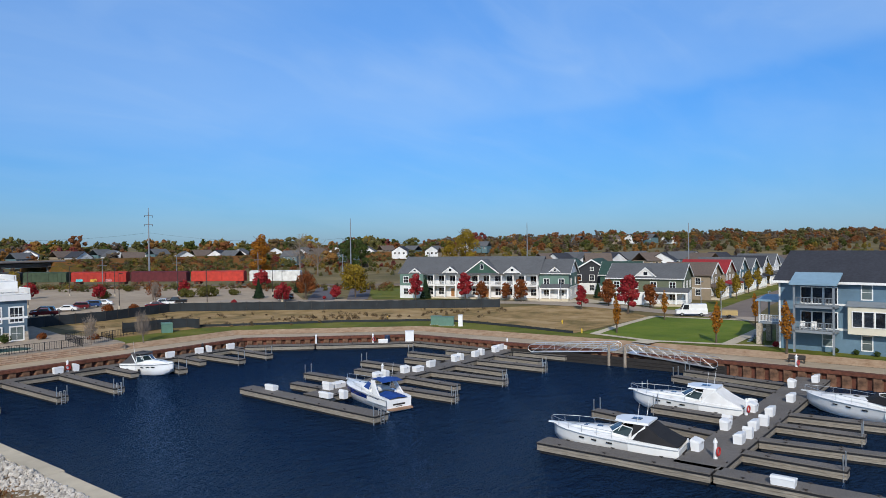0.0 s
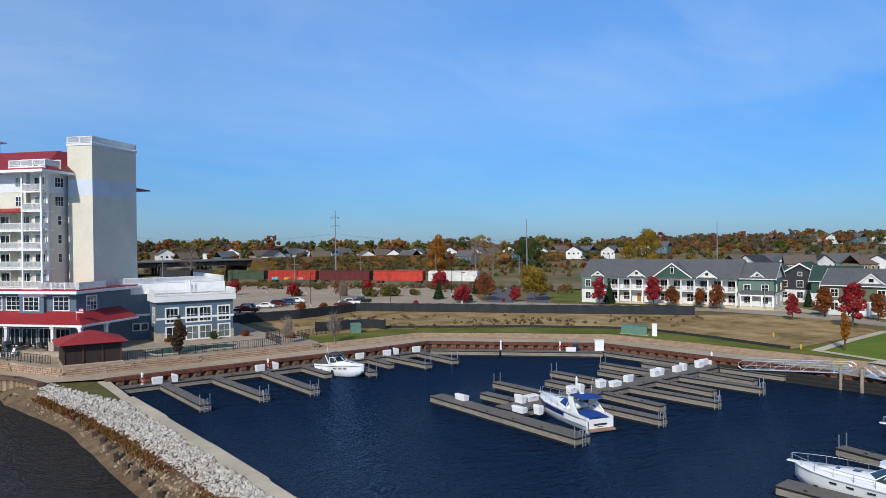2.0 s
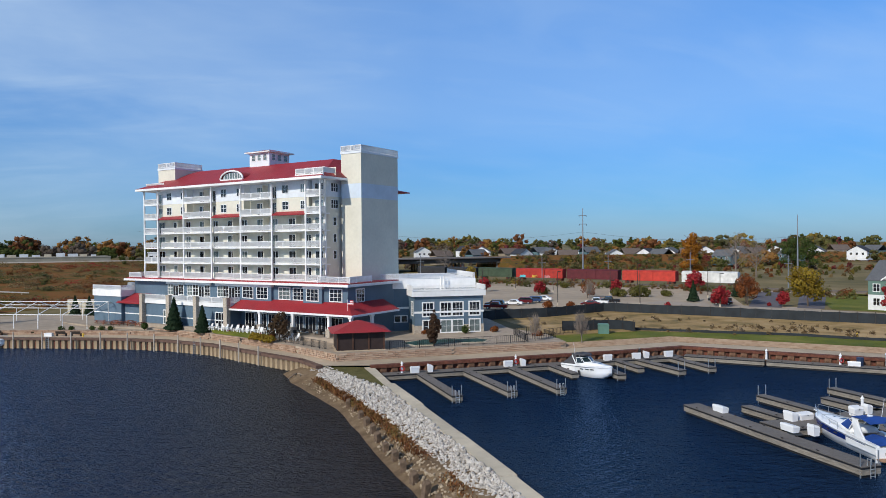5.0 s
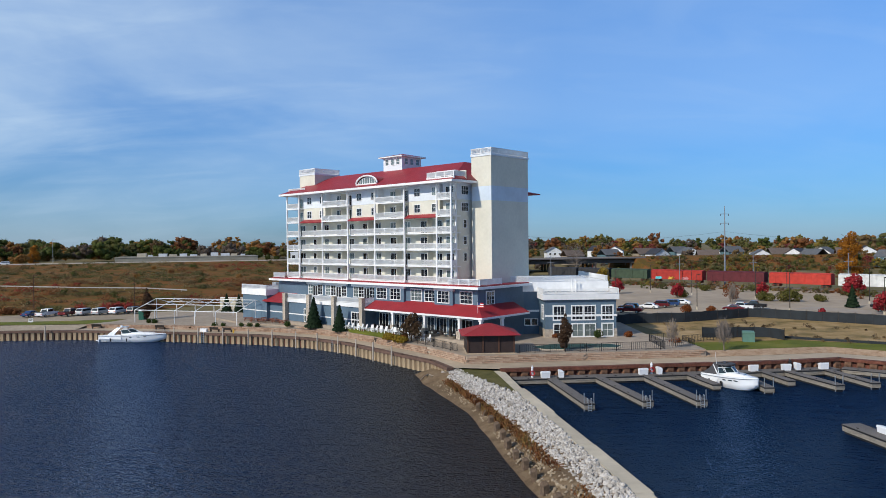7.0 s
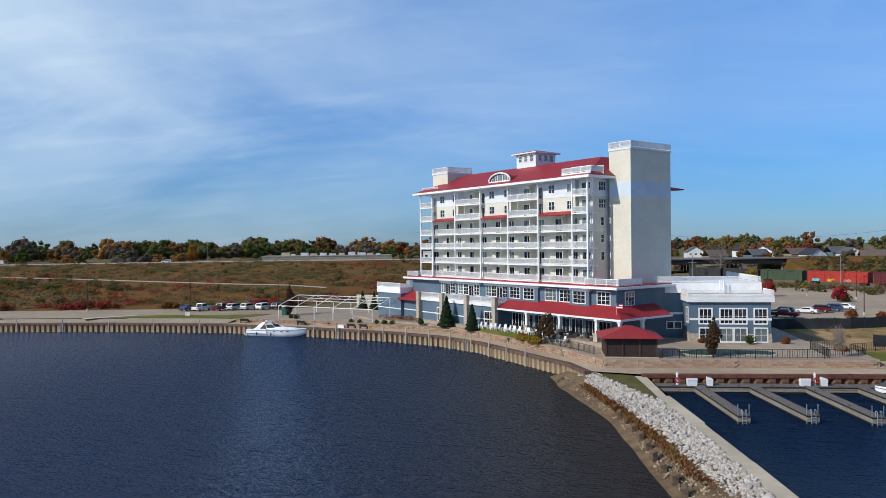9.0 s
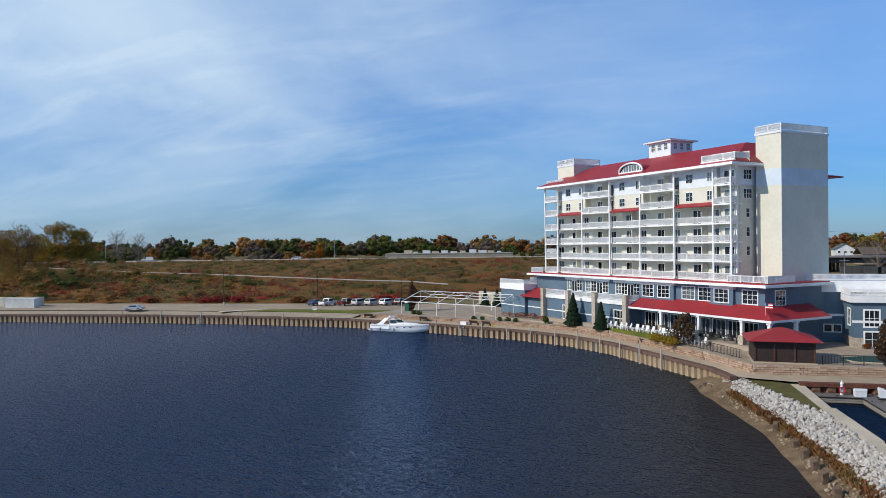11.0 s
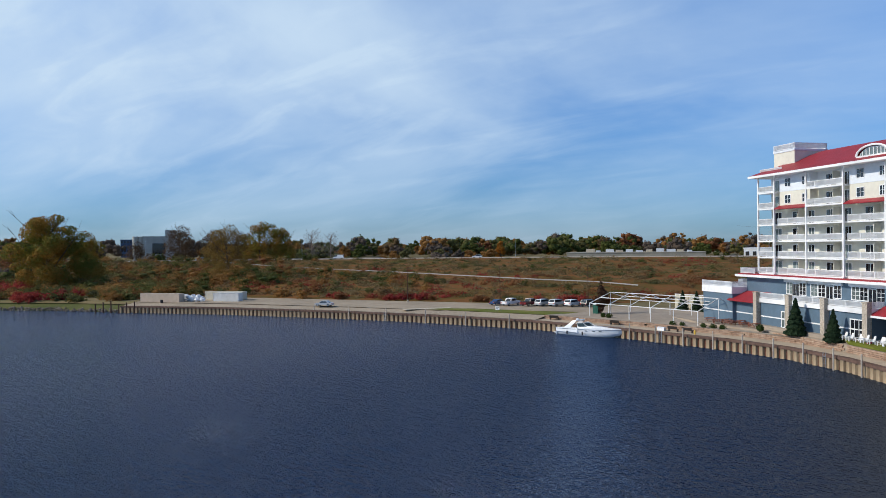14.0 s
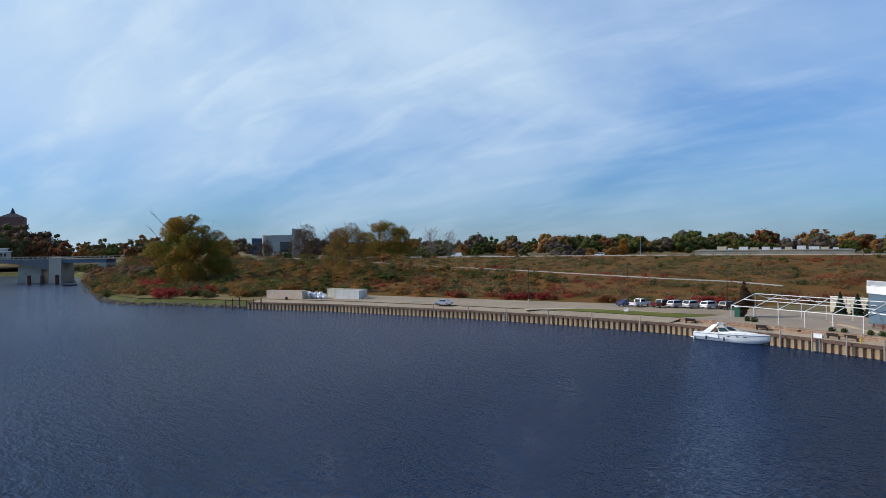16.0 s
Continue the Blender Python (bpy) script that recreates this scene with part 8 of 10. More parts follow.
for x, y, r in ((-52.0, 148.6, 170), (-39.4, 143.4, 160), (-36.6, 142.4, 160), (-66.5, 152.2, 185), (95.0, 22.0, 275), (-5.4, 122.4, 130)):
    bench(x, y, r)
solo("quay_box", M().box(-0.75, -0.3, 0, 0.75, 0.3, 0.55).box(-0.79, -0.34, 0.55, 0.79, 0.34, 0.64), BOXWHITE, "white storage box on the promenade", "box", at=pose(-41.6, 143.6, PROM, 0, 0, -20))
pile_mesh = M().cyl(0, 0, -2.0, 3.1, 0.13, 0.11, 8).mesh("fender_post", mat("bleached_pile", (0.42, 0.37, 0.31), rough=0.9, var=0.15))
for p, t in along([(-130, 147.2), (-97, 148.9), (-70, 148.3)], 11.0) + along([(-47, 142.6), (-29, 136.4), (-19, 130.8), (-11, 123.4), (-1, 108.8)], 5.6):
    solo("fender_post", pile_mesh, None, "slim bleached pile at the river wall", "pile", "fender piles", at=pose(p.x - 0.25 * t.y * -1, p.y - 0.55, 0))
lad = M()
for s in (-0.25, 0.25):
    lad.box(s - 0.04, -0.05, -0.6, s + 0.04, 0.05, 2.2)
for k in range(7):
    lad.box(-0.25, -0.04, -0.5 + 0.35 * k, 0.25, 0.04, -0.42 + 0.35 * k)
lad_me = lad.mesh("quay_ladder", STEEL)
for x, y, r in ((-108.5, 148.1, 3), (-88, 149.2, 0), (-41, 140.6, -20), (-14, 126.2, -45)):
    solo("quay_ladder", lad_me, None, "steel ladder on the river wall", "ladder", "quay ladders", at=pose(x, y, 0, 0, 0, r))
hyd = M().cyl(0, 0, 0, 0.6, 0.13, 0.13, 8).cyl(0, 0, 0.6, 0.78, 0.15, 0.05, 8).box(-0.24, -0.06, 0.36, 0.24, 0.06, 0.48).mesh("fire_hydrant", YELLOW)
for x, y, z in ((-35.0, 140.6, PROM), (99.0, 56.2, LAND), (92.5, 96.5, LAND), (108, 66, LAND)):
    solo("fire_hydrant", hyd, None, "small yellow fire hydrant", "hydrant", "hydrants", at=pose(x, y, z))
for x, y in ((-83.0, 157.5),):
    sg = thing("sign_board", pose(x, y, LAND, 0, 0, 5), "small white notice board on a post", "sign")
    part("post", M().cyl(0, 0, 0, 0.5, 0.05), WOODPOST, sg)
    part("board", M().box(-0.5, -0.05, 0.4, 0.5, 0.05, 1.2), WHITE, sg)
    part("text_bar", M().box(-0.4, -0.06, 0.95, 0.4, -0.052, 1.03), DARK, sg)
    part("text_bar", M().box(-0.4, -0.06, 0.70, 0.2, -0.052, 0.78), DARK, sg)


# ---- shipping containers, wrapped bundles ----
def container(x, y, r, n, colour, label):
    ob = thing("shipping_container", pose(x, y, LAND - 0.1, 0, 0, r), label, "container", "containers")
    mt = mat("container_" + label.split()[0], colour, rough=0.7, var=0.08, scale=0.8, bump=0.5, bands=("X", 0.55, 1.2))
    part("body", M().box(0, -1.22, 0.12, n, 1.22, 2.55), mt, ob)
    part("frame", M().box(-0.02, -1.26, 0.0, n + 0.02, -1.16, 0.16).box(-0.02, -1.26, 2.5, n + 0.02, -1.16, 2.62).box(-0.02, -1.26, 0.16, 0.14, -1.16, 2.5).box(n - 0.14, -1.26, 0.16, n + 0.02, -1.16, 2.5), mt, ob)
    for s in (-0.6, 0.6):
        part("door", M().box(n, s - 0.56, 0.2, n + 0.05, s + 0.56, 2.45), mt, ob)


container(-192.0, 140.8, 15, 13.4, (0.46, 0.37, 0.29), "tan-pink shipping container on the quay")
container(-172.6, 151.0, 20, 8.0, (0.66, 0.66, 0.63), "white shipping container beside another")
container(-181.0, 155.0, 15, 13.0, (0.55, 0.52, 0.42), "cream shipping container behind others")
brng = random.Random(9)
wrap = M()
for k in range(20):
    wrap.add(rock_shape(40 + k), Matrix.Translation((-174.8 - 0.52 * k + brng.uniform(-0.4, 0.4), 148.2 - 0.15 * k + brng.uniform(-0.5, 0.5), LAND + 0.55 + 0.45 * (k % 3))) @ Matrix.Scale(1.0, 4))
solo("wrapped_bundles", wrap, mat("white_wrap", (0.75, 0.77, 0.8), rough=0.35, var=0.08), "pile of bundles wrapped in white plastic", "bundles", kind="stuff")
solo("oil_drum", M().cyl(0, 0, 0, 1.1, 0.4, 0.4, 12), DARK, "dark steel drum on the quay", "drum", at=pose(-182.6, 140.2, LAND - 0.3))
for k in range(6):
    solo("mooring_pile", M().cyl(0, 0, -2, 2.6 + 0.4 * (k % 3), 0.2, 0.17, 8), TIMBER, "dark timber mooring pile at the quay end", "pile", "mooring piles", at=pose(-197 + 2.6 * k, 129.0 + 0.7 * k, 0))

# ---- river bridge ----
br = thing("river_bridge", pose(-421.0, 161.0, 0, 0, 0, 49.5), "pale concrete river bridge with arched spans", "bridge", kind="structure")
BDECK, BWIDE = 13.2, 17.0
GIRDER = mat("bridge_steel", (0.13, 0.17, 0.23), rough=0.7, var=0.1)


def arch_span(x0, x1, rise_low, rise_high):
    """A haunched span: flat deck over an arched soffit."""
    m, n = M(), 12
    ring = []
    for i in range(n + 1):
        f = 2 * i / n - 1
        x, low = x0 + (x1 - x0) * i / n, rise_low + (rise_high - rise_low) * (1 - f * f)
        ring.append([(x, 0, low), (x, 0, BDECK), (x, BWIDE, BDECK), (x, BWIDE, low)])
    m.loft(ring)
    return m


part("span", M().box(3.1, 0.4, BDECK - 2.4, 26, BWIDE - 0.4, BDECK - 0.5), GIRDER, br, "blue-grey steel girder span")
part("deck", M().box(3.1, 0, BDECK - 0.5, 30, BWIDE, BDECK), CONCRETE, br)
# arched spans in darker concrete: the shade on this side is in the colour
part("span", arch_span(-62, -3.1, 7.0, 11.4), mat("shaded_bridge_concrete", (0.19, 0.185, 0.18), rough=0.9, var=0.15, scale=0.5), br)
part("span", arch_span(-130, -68, 7.0, 11.4), mat("shaded_bridge_concrete", (0.19, 0.185, 0.18), rough=0.9, var=0.15, scale=0.5), br)
part("span", arch_span(-200, -136, 7.0, 11.4), mat("shaded_bridge_concrete", (0.19, 0.185, 0.18), rough=0.9, var=0.15, scale=0.5), br)
for x0, x1, y0, y1, h in ((-3, 3, -0.8, BWIDE + 0.8, BDECK + 0.8), (-22, -10, 7, BWIDE, 9.6), (-68, -62, -0.8, BWIDE + 0.8, BDECK + 0.8), (-136, -130, -0.8, BWIDE + 0.8, BDECK + 0.8), (22, 26, 0, BWIDE, BDECK - 2.4)):
    part("pier", M().box(x0, y0, -1.5, x1, y1, h).box(x0 - 0.5, y0 - 0.5, -1.5, x1 + 0.5, y1 + 0.5, 0.8), PALECON, br, "pale concrete bridge pier")
for x0, x1 in ((-130, -68), (-62, -3.1), (3.1, 30)):
    for y in (0.2, BWIDE - 0.2):
        part("parapet_rail", M().box(x0, y - 0.2, BDECK + 0.95, x1, y + 0.2, BDECK + 1.15), PALECON, br)
    for k in range(int((x1 - x0) / 2.4) + 1):
        part("baluster", M().box(x0 + 2.4 * k, 0.05, BDECK, x0 + 2.4 * k + 0.4, 0.35, BDECK + 0.95), PALECON, br)
house_b = part("operator_house", M().box(-31, 1, BDECK, -25, 6, BDECK + 4.2).box(-30, 1.8, BDECK + 4.2, -26, 5.2, BDECK + 5.8), PALECON, br, "bridge tender's house")
part("house_roof", M().box(-31.5, 0.5, BDECK + 4.2, -24.5, 6.5, BDECK + 4.5).box(-30.4, 1.4, BDECK + 5.8, -25.6, 5.6, BDECK + 6.1), WHITE, house_b)
for x in (-30.2, -28.2, -26.4):
    part("house_window", M().box(x, 0.94, BDECK + 1.6, x + 1.1, 1.02, BDECK + 3.4), GLASS, house_b)
skiff = thing("fishing_skiff", pose(-382, 151, 0, 0, 0, 45), "small dark open skiff on the river", "boat")
part("hull", M().loft([[(0, -0.8, 0.1), (0, 0.8, 0.1), (0, 0.9, 0.7), (0, -0.9, 0.7)], [(4.5, -0.8, 0.1), (4.5, 0.8, 0.1), (4.5, 0.95, 0.75), (4.5, -0.95, 0.75)], [(6.4, -0.1, 0.3), (6.4, 0.1, 0.3), (6.4, 0.1, 1.0), (6.4, -0.1, 1.0)]]), BLACK, skiff)
for x, y in ((-408, 150), (-405, 156), (-412, 145)):
    solo("bridge_pile", M().cyl(0, 0, -2, 5.0, 1.2, 1.0, 10), TIMBER, "thick dark timber pile by the bridge", "pile", "bridge piles", at=pose(x, y, 0))


# ---- far buildings ----
def slab(x, y, r, w, d, h, wall, label, storeys, cols, z=LAND, roof=None, name="office_block", glass=None):
    ob = thing(name, pose(x, y, z, 0, 0, r), label, "building", "far buildings")
    part("wall", M().box(0, 0, -1, w, d, h), wall, ob)
    part("roof", M().box(-0.3, -0.3, h, w + 0.3, d + 0.3, h + 0.6), roof or wall, ob)
    for s in range(storeys):
        for c in range(cols):
            ww, hh = w / cols * 0.5, h / storeys * 0.45
            x0, z0 = w * (c + 0.25) / cols, h * (s + 0.28) / storeys
            part("window", M().box(x0, -0.12, z0, x0 + ww, 0.02, z0 + hh), glass or GLASS, ob)
    return ob


BRICK = mat("far_red_brick", (0.22, 0.10, 0.085), rough=0.9, var=0.12)
hb = slab(-706, 186, 66, 67, 30, 24, BRICK, "large red brick hotel across the river", 6, 16, z=4)
part("mansard", M().hip(-0.3, -0.3, 67.3, 30.3, 24.6, 29, 0.0, (8, 58)), mat("mansard_slate", (0.16, 0.16, 0.17), rough=0.7, var=0.1), hb, "grey mansard roof")
part("end_glass", M().box(67, 5, 0, 67.6, 25, 26), mat("dark_curtain_wall", (0.03, 0.035, 0.045), rough=0.25), hb, "dark glazed end wall")
part("tower", M().box(24, 32, 0, 44, 50, 44), BRICK, hb)
part("tower_roof", M().hip(24, 32, 44, 50, 44, 49, 0.5).cyl(34, 41, 48, 53, 2.2, 0.3, 8), DARKROOF, hb)
slab(-537.5, 379, 54, 30, 26, 20, mat("grain_elevator", (0.42, 0.43, 0.40), rough=0.9, var=0.1), "pale concrete grain elevator", 1, 1, z=8, name="grain_elevator")
for k in range(5):
    solo("silo", M().cyl(0, 0, 0, 20.5, 2.3, 2.3, 16), MATS["grain_elevator"], "pale concrete silo of the elevator", "silo", "silos", at=pose(-544 + 2.6 * k, 376.5 + 3.6 * k, 8))
solo("headhouse", M().box(-3, -3, 0, 6, 6, 26), MATS["grain_elevator"], "tall pale headhouse of the elevator", "tower", at=pose(-527, 397, 8, 0, 0, 54))
slab(-724, 480, 57, 21, 14, 24, mat("far_blue_glass", (0.05, 0.09, 0.17), rough=0.3, var=0.2), "blue glass office block far off", 5, 7, z=4)
wh = slab(-214, 518, 16, 100, 40, 2.9, mat("warehouse_cream", (0.30, 0.28, 0.23), rough=0.9, var=0.08), "long low warehouse with white roof units", 1, 0, z=8)
urng = random.Random(2)
for k in range(11):
    x = 14 + 7.4 * k
    part("roof_unit", M().box(x, 8, 3.5, x + urng.uniform(3, 6.5), 14, 3.5 + urng.uniform(1.2, 2.6)), mat("roof_unit_white", (0.62, 0.64, 0.66), rough=0.6, var=0.06) if k % 3 else PALECON, wh)
for x, y, r, w, h in ((-40, 560, -8, 40, 8), (150, 520, -20, 30, 7), (245, 500, -28, 26, 7), (-80, 470, 0, 24, 6)):
    slab(x, y, r, w, 20, h, WSIDE, "distant pale commercial building", 1, 6, z=8 if x < 0 else LAND)
for x, y, r, kd, c, lab in ((-268, 312, 25, "van", WHT, "white van on the highway"), (-195, 341, 22, "suv", WHT, "white car on the highway"), (-330, 268, 42, "suv", SLV, "silver car on the highway")):
    car(pose(x, y, 11.14, 0, 0, r), c, lab, kd)
for x, y, h in ((-285, 305, 11), (-175, 352, 12), (-55, 386, 12), (30, 396, 12), (-348, 250, 11)):
    lamp(x, y, h, "tall highway lamp post", 1, STEEL, z=11.1)

# ---- hotel terrace furniture ----
ch = thing("garden_chair", None, "white slatted garden chair on the lawn", "chair", "white garden chairs")
part("seat", M().loft([[(-0.32, -0.35, 0.40), (0.32, -0.35, 0.40), (0.32, -0.35, 0.46), (-0.32, -0.35, 0.46)], [(-0.32, 0.3, 0.30), (0.32, 0.3, 0.30), (0.32, 0.3, 0.36), (-0.32, 0.3, 0.36)]]), WHITE, ch)
part("backrest", M().loft([[(-0.32, 0.25, 0.3), (0.32, 0.25, 0.3), (0.32, 0.33, 0.3), (-0.32, 0.33, 0.3)], [(-0.26, 0.55, 1.15), (0.26, 0.55, 1.15), (0.26, 0.61, 1.12), (-0.26, 0.61, 1.12)]]), WHITE, ch)
for s in (-1, 1):
    part("arm", M().box(s * 0.4 - 0.08, -0.42, 0.58, s * 0.4 + 0.08, 0.4, 0.64), WHITE, ch)
    part("leg", M().box(s * 0.36 - 0.05, -0.4, 0, s * 0.36 + 0.05, -0.3, 0.58), WHITE, ch)
    part("leg", M().box(s * 0.36 - 0.05, 0.3, 0, s * 0.36 + 0.05, 0.4, 0.58), WHITE, ch)
lw = M()
lw.poly([tuple(HOTEL @ Vector(q)) for q in ((-20.4, -5.7, 3.06), (-12.0, -6.8, 3.06), (-6.0, -8.0, 3.06), (-6.5, -4.65, 3.56), (-22.5, -4.65, 3.56))])
solo("hotel_lawn", lw, GRASS, "narrow green lawn before the hotel porch", "lawn", kind="structure")
crng = random.Random(4)
first = True
for k in range(18):
    f = k / 17
    m = HOTEL @ pose(-22.0 + 21.5 * f + crng.uniform(-0.2, 0.2), -4.9 - 0.9 * (f > 0.75) + crng.uniform(-0.15, 0.1), 3.5 if f < 0.75 else 3.05, 0, 0, crng.uniform(-35, 25))
    if first:
        ch.matrix_basis, first = m, False
    else:
        copy_thing(ch, m)
tb = thing("picnic_table", None, "reddish wooden picnic table with benches", "table", "picnic tables")
REDWOOD = mat("redwood", (0.24, 0.085, 0.05), rough=0.7, var=0.15)
part("tabletop", M().box(-1.0, -0.4, 0.7, 1.0, 0.4, 0.76), REDWOOD, tb)
for s in (-1, 1):
    part("seat_board", M().box(-1.0, s * 0.75 - 0.15, 0.42, 1.0, s * 0.75 + 0.15, 0.47), REDWOOD, tb)
    part("leg_frame", M().bar((s * 0.7, -0.8, 0.45), (s * 0.7, 0.8, 0.45), 0.08, 0.1).tube((s * 0.7, -0.7, 0), (s * 0.7, -0.25, 0.7), 0.05).tube((s * 0.7, 0.7, 0), (s * 0.7, 0.25, 0.7), 0.05), REDWOOD, tb)
first = True
for x, y, r in ((-33.0, 150.2, 20), (-30.6, 148.8, -30), (-31.6, 151.4, 60), (-28.0, 147.4, 10), (-26.0, 145.6, 50), (-34.8, 152.6, 0), (-29.0, 150.0, 70), (-25.4, 147.4, 20)):
    m = pose(x, y, TERR, 0, 0, r)
    if first:
        tb.matrix_basis, first = m, False
    else:
        copy_thing(tb, m)
tbl = thing("porch_table", None, "dark porch dining table with chairs", "table", "porch tables")
part("tabletop", M().cyl(0, 0, 0.7, 0.75, 0.55, n=12), DARK, tbl)
part("pedestal", M().cyl(0, 0, 0, 0.7, 0.08, n=8), DARK, tbl)
for a in range(4):
    c, s = math.cos(a * 1.5708), math.sin(a * 1.5708)
    part("chair_shell", M().box(c * 0.9 - 0.22, s * 0.9 - 0.22, 0.4, c * 0.9 + 0.22, s * 0.9 + 0.22, 0.46).box(c * 1.1 - 0.2, s * 1.1 - 0.2, 0.46, c * 1.1 + 0.2, s * 1.1 + 0.2, 0.9), DARK, tbl)
first = True
for k in range(9):
    m = HOTEL @ pose(-16.5 + 2.8 * k, -2.2 - (k % 2) * 0.8, FLOORZ)
    if first:
        tbl.matrix_basis, first = m, False
    else:
        copy_thing(tbl, m)
fl = thing("small_flag", HOTEL @ pose(7.6, -2.6, 7.75), "small striped flag on the porch roof", "flag")
part("staff", M().cyl(0, 0, 0, 2.0, 0.03), WHITE, fl)
for k in range(5):
    part("stripe", M().box(0.03, -0.01, 1.1 + 0.16 * k, 1.2, 0.01, 1.255 + 0.16 * k), REDPAINT if k % 2 == 0 else WHITE, fl)
part("canton", M().box(0.03, -0.02, 1.5, 0.5, 0.02, 1.9), mat("flag_blue", (0.02, 0.03, 0.12), rough=0.8), fl)

# ---- trees ----
nrng = np.random.default_rng(7)


def foliage(name, tones, scale=0.25, amount=0.24):
    """Leaves that let some light through."""
    m = mottled(name, tones, scale, rough=0.8, bump=0, island=True, amount=amount)
    nt = m.node_tree
    bs = nt.nodes["Principled BSDF"]
    if "Translucent BSDF" not in nt.nodes:
        thin, both = nt.nodes.new("ShaderNodeBsdfTranslucent"), nt.nodes.new("ShaderNodeMixShader")
        nt.links.new(bs.inputs["Base Color"].links[0].from_socket, thin.inputs["Color"])
        both.inputs[0].default_value = 0.34
        nt.links.new(bs.outputs[0], both.inputs[1])
        nt.links.new(thin.outputs[0], both.inputs[2])
        nt.links.new(both.outputs[0], nt.nodes["Material Output"].inputs["Surface"])
    return m


RED_LEAF = foliage("crimson_leaves", [(0.20, 0.014, 0.022), (0.38, 0.03, 0.04), (0.48, 0.075, 0.06)])
RUST_LEAF = foliage("rust_leaves", [(0.14, 0.04, 0.015), (0.24, 0.075, 0.022), (0.32, 0.11, 0.03)])
ORANGE_LEAF = foliage("orange_leaves", [(0.24, 0.085, 0.012), (0.38, 0.15, 0.018), (0.46, 0.21, 0.03)])
YELLOW_LEAF = foliage("yellow_leaves", [(0.17, 0.11, 0.015), (0.29, 0.20, 0.022), (0.38, 0.27, 0.04)])
GREEN_LEAF = foliage("green_leaves", [(0.032, 0.055, 0.016), (0.06, 0.092, 0.022), (0.10, 0.13, 0.034)])
OLIVE_LEAF = foliage("olive_leaves", [(0.075, 0.078, 0.02), (0.13, 0.12, 0.03), (0.19, 0.155, 0.045)])
BROWN_LEAF = foliage("brown_leaves", [(0.055, 0.035, 0.02), (0.10, 0.06, 0.032), (0.15, 0.09, 0.045)])
NEEDLE = foliage("dark_needles", [(0.010, 0.026, 0.012), (0.020, 0.042, 0.018), (0.035, 0.060, 0.026)])
AUTUMN_OAK = foliage("turning_oak_leaves", [(0.09, 0.11, 0.018), (0.14, 0.15, 0.024), (0.21, 0.17, 0.028), (0.36, 0.17, 0.03), (0.22, 0.17, 0.03), (0.11, 0.12, 0.024)], 0.11, 0.10)
AUTUMN_ASH = foliage("thin_ash_leaves", [(0.13, 0.08, 0.022), (0.22, 0.135, 0.03), (0.30, 0.18, 0.04)])
TWIG = mat("grey_twigs", (0.20, 0.165, 0.14), rough=0.95, var=0.2)


def leaf_quads(centres, normals, sizes):
    """Arrays of quads, one each, as vertices (4n, 3)."""
    n = len(centres)
    up = nrng.normal(size=(n, 3))
    a = np.cross(normals, up)
    a /= np.linalg.norm(a, axis=1, keepdims=True) + 1e-9
    b = np.cross(normals, a)
    s = sizes[:, None] / 2
    k = nrng.uniform(0.55, 1.0, size=(n, 1))
    v = np.stack([centres - a * s - b * s * k, centres + a * s - b * s * k * 0.6, centres + a * s * 0.7 + b * s * k, centres - a * s * 0.8 + b * s * k], 1)
    return v.reshape(-1, 3)


def crown_points(n, lumps, hollow=0.55):
    """n points on the outer parts of a cluster of ellipsoids (centre, radii), with normals."""
    lumps = np.array(lumps, float)
    vol = (lumps[:, 3] * lumps[:, 4] * lumps[:, 5]) ** 0.67
    pick = nrng.choice(len(lumps), n, p=vol / vol.sum())
    d = nrng.normal(size=(n, 3))
    d /= np.linalg.norm(d, axis=1, keepdims=True)
    r = nrng.uniform(hollow, 1.0, size=(n, 1)) ** 0.7
    c = lumps[pick, :3] + d * r * lumps[pick, 3:]
    nm = d + nrng.normal(scale=0.45, size=(n, 3))
    nm /= np.linalg.norm(nm, axis=1, keepdims=True)
    return c, nm


def quads_to_m(v):
    m = M()
    m.v = [tuple(p) for p in v.tolist()]
    m.f = [(i, i + 1, i + 2, i + 3) for i in range(0, len(m.v), 4)]
    return m


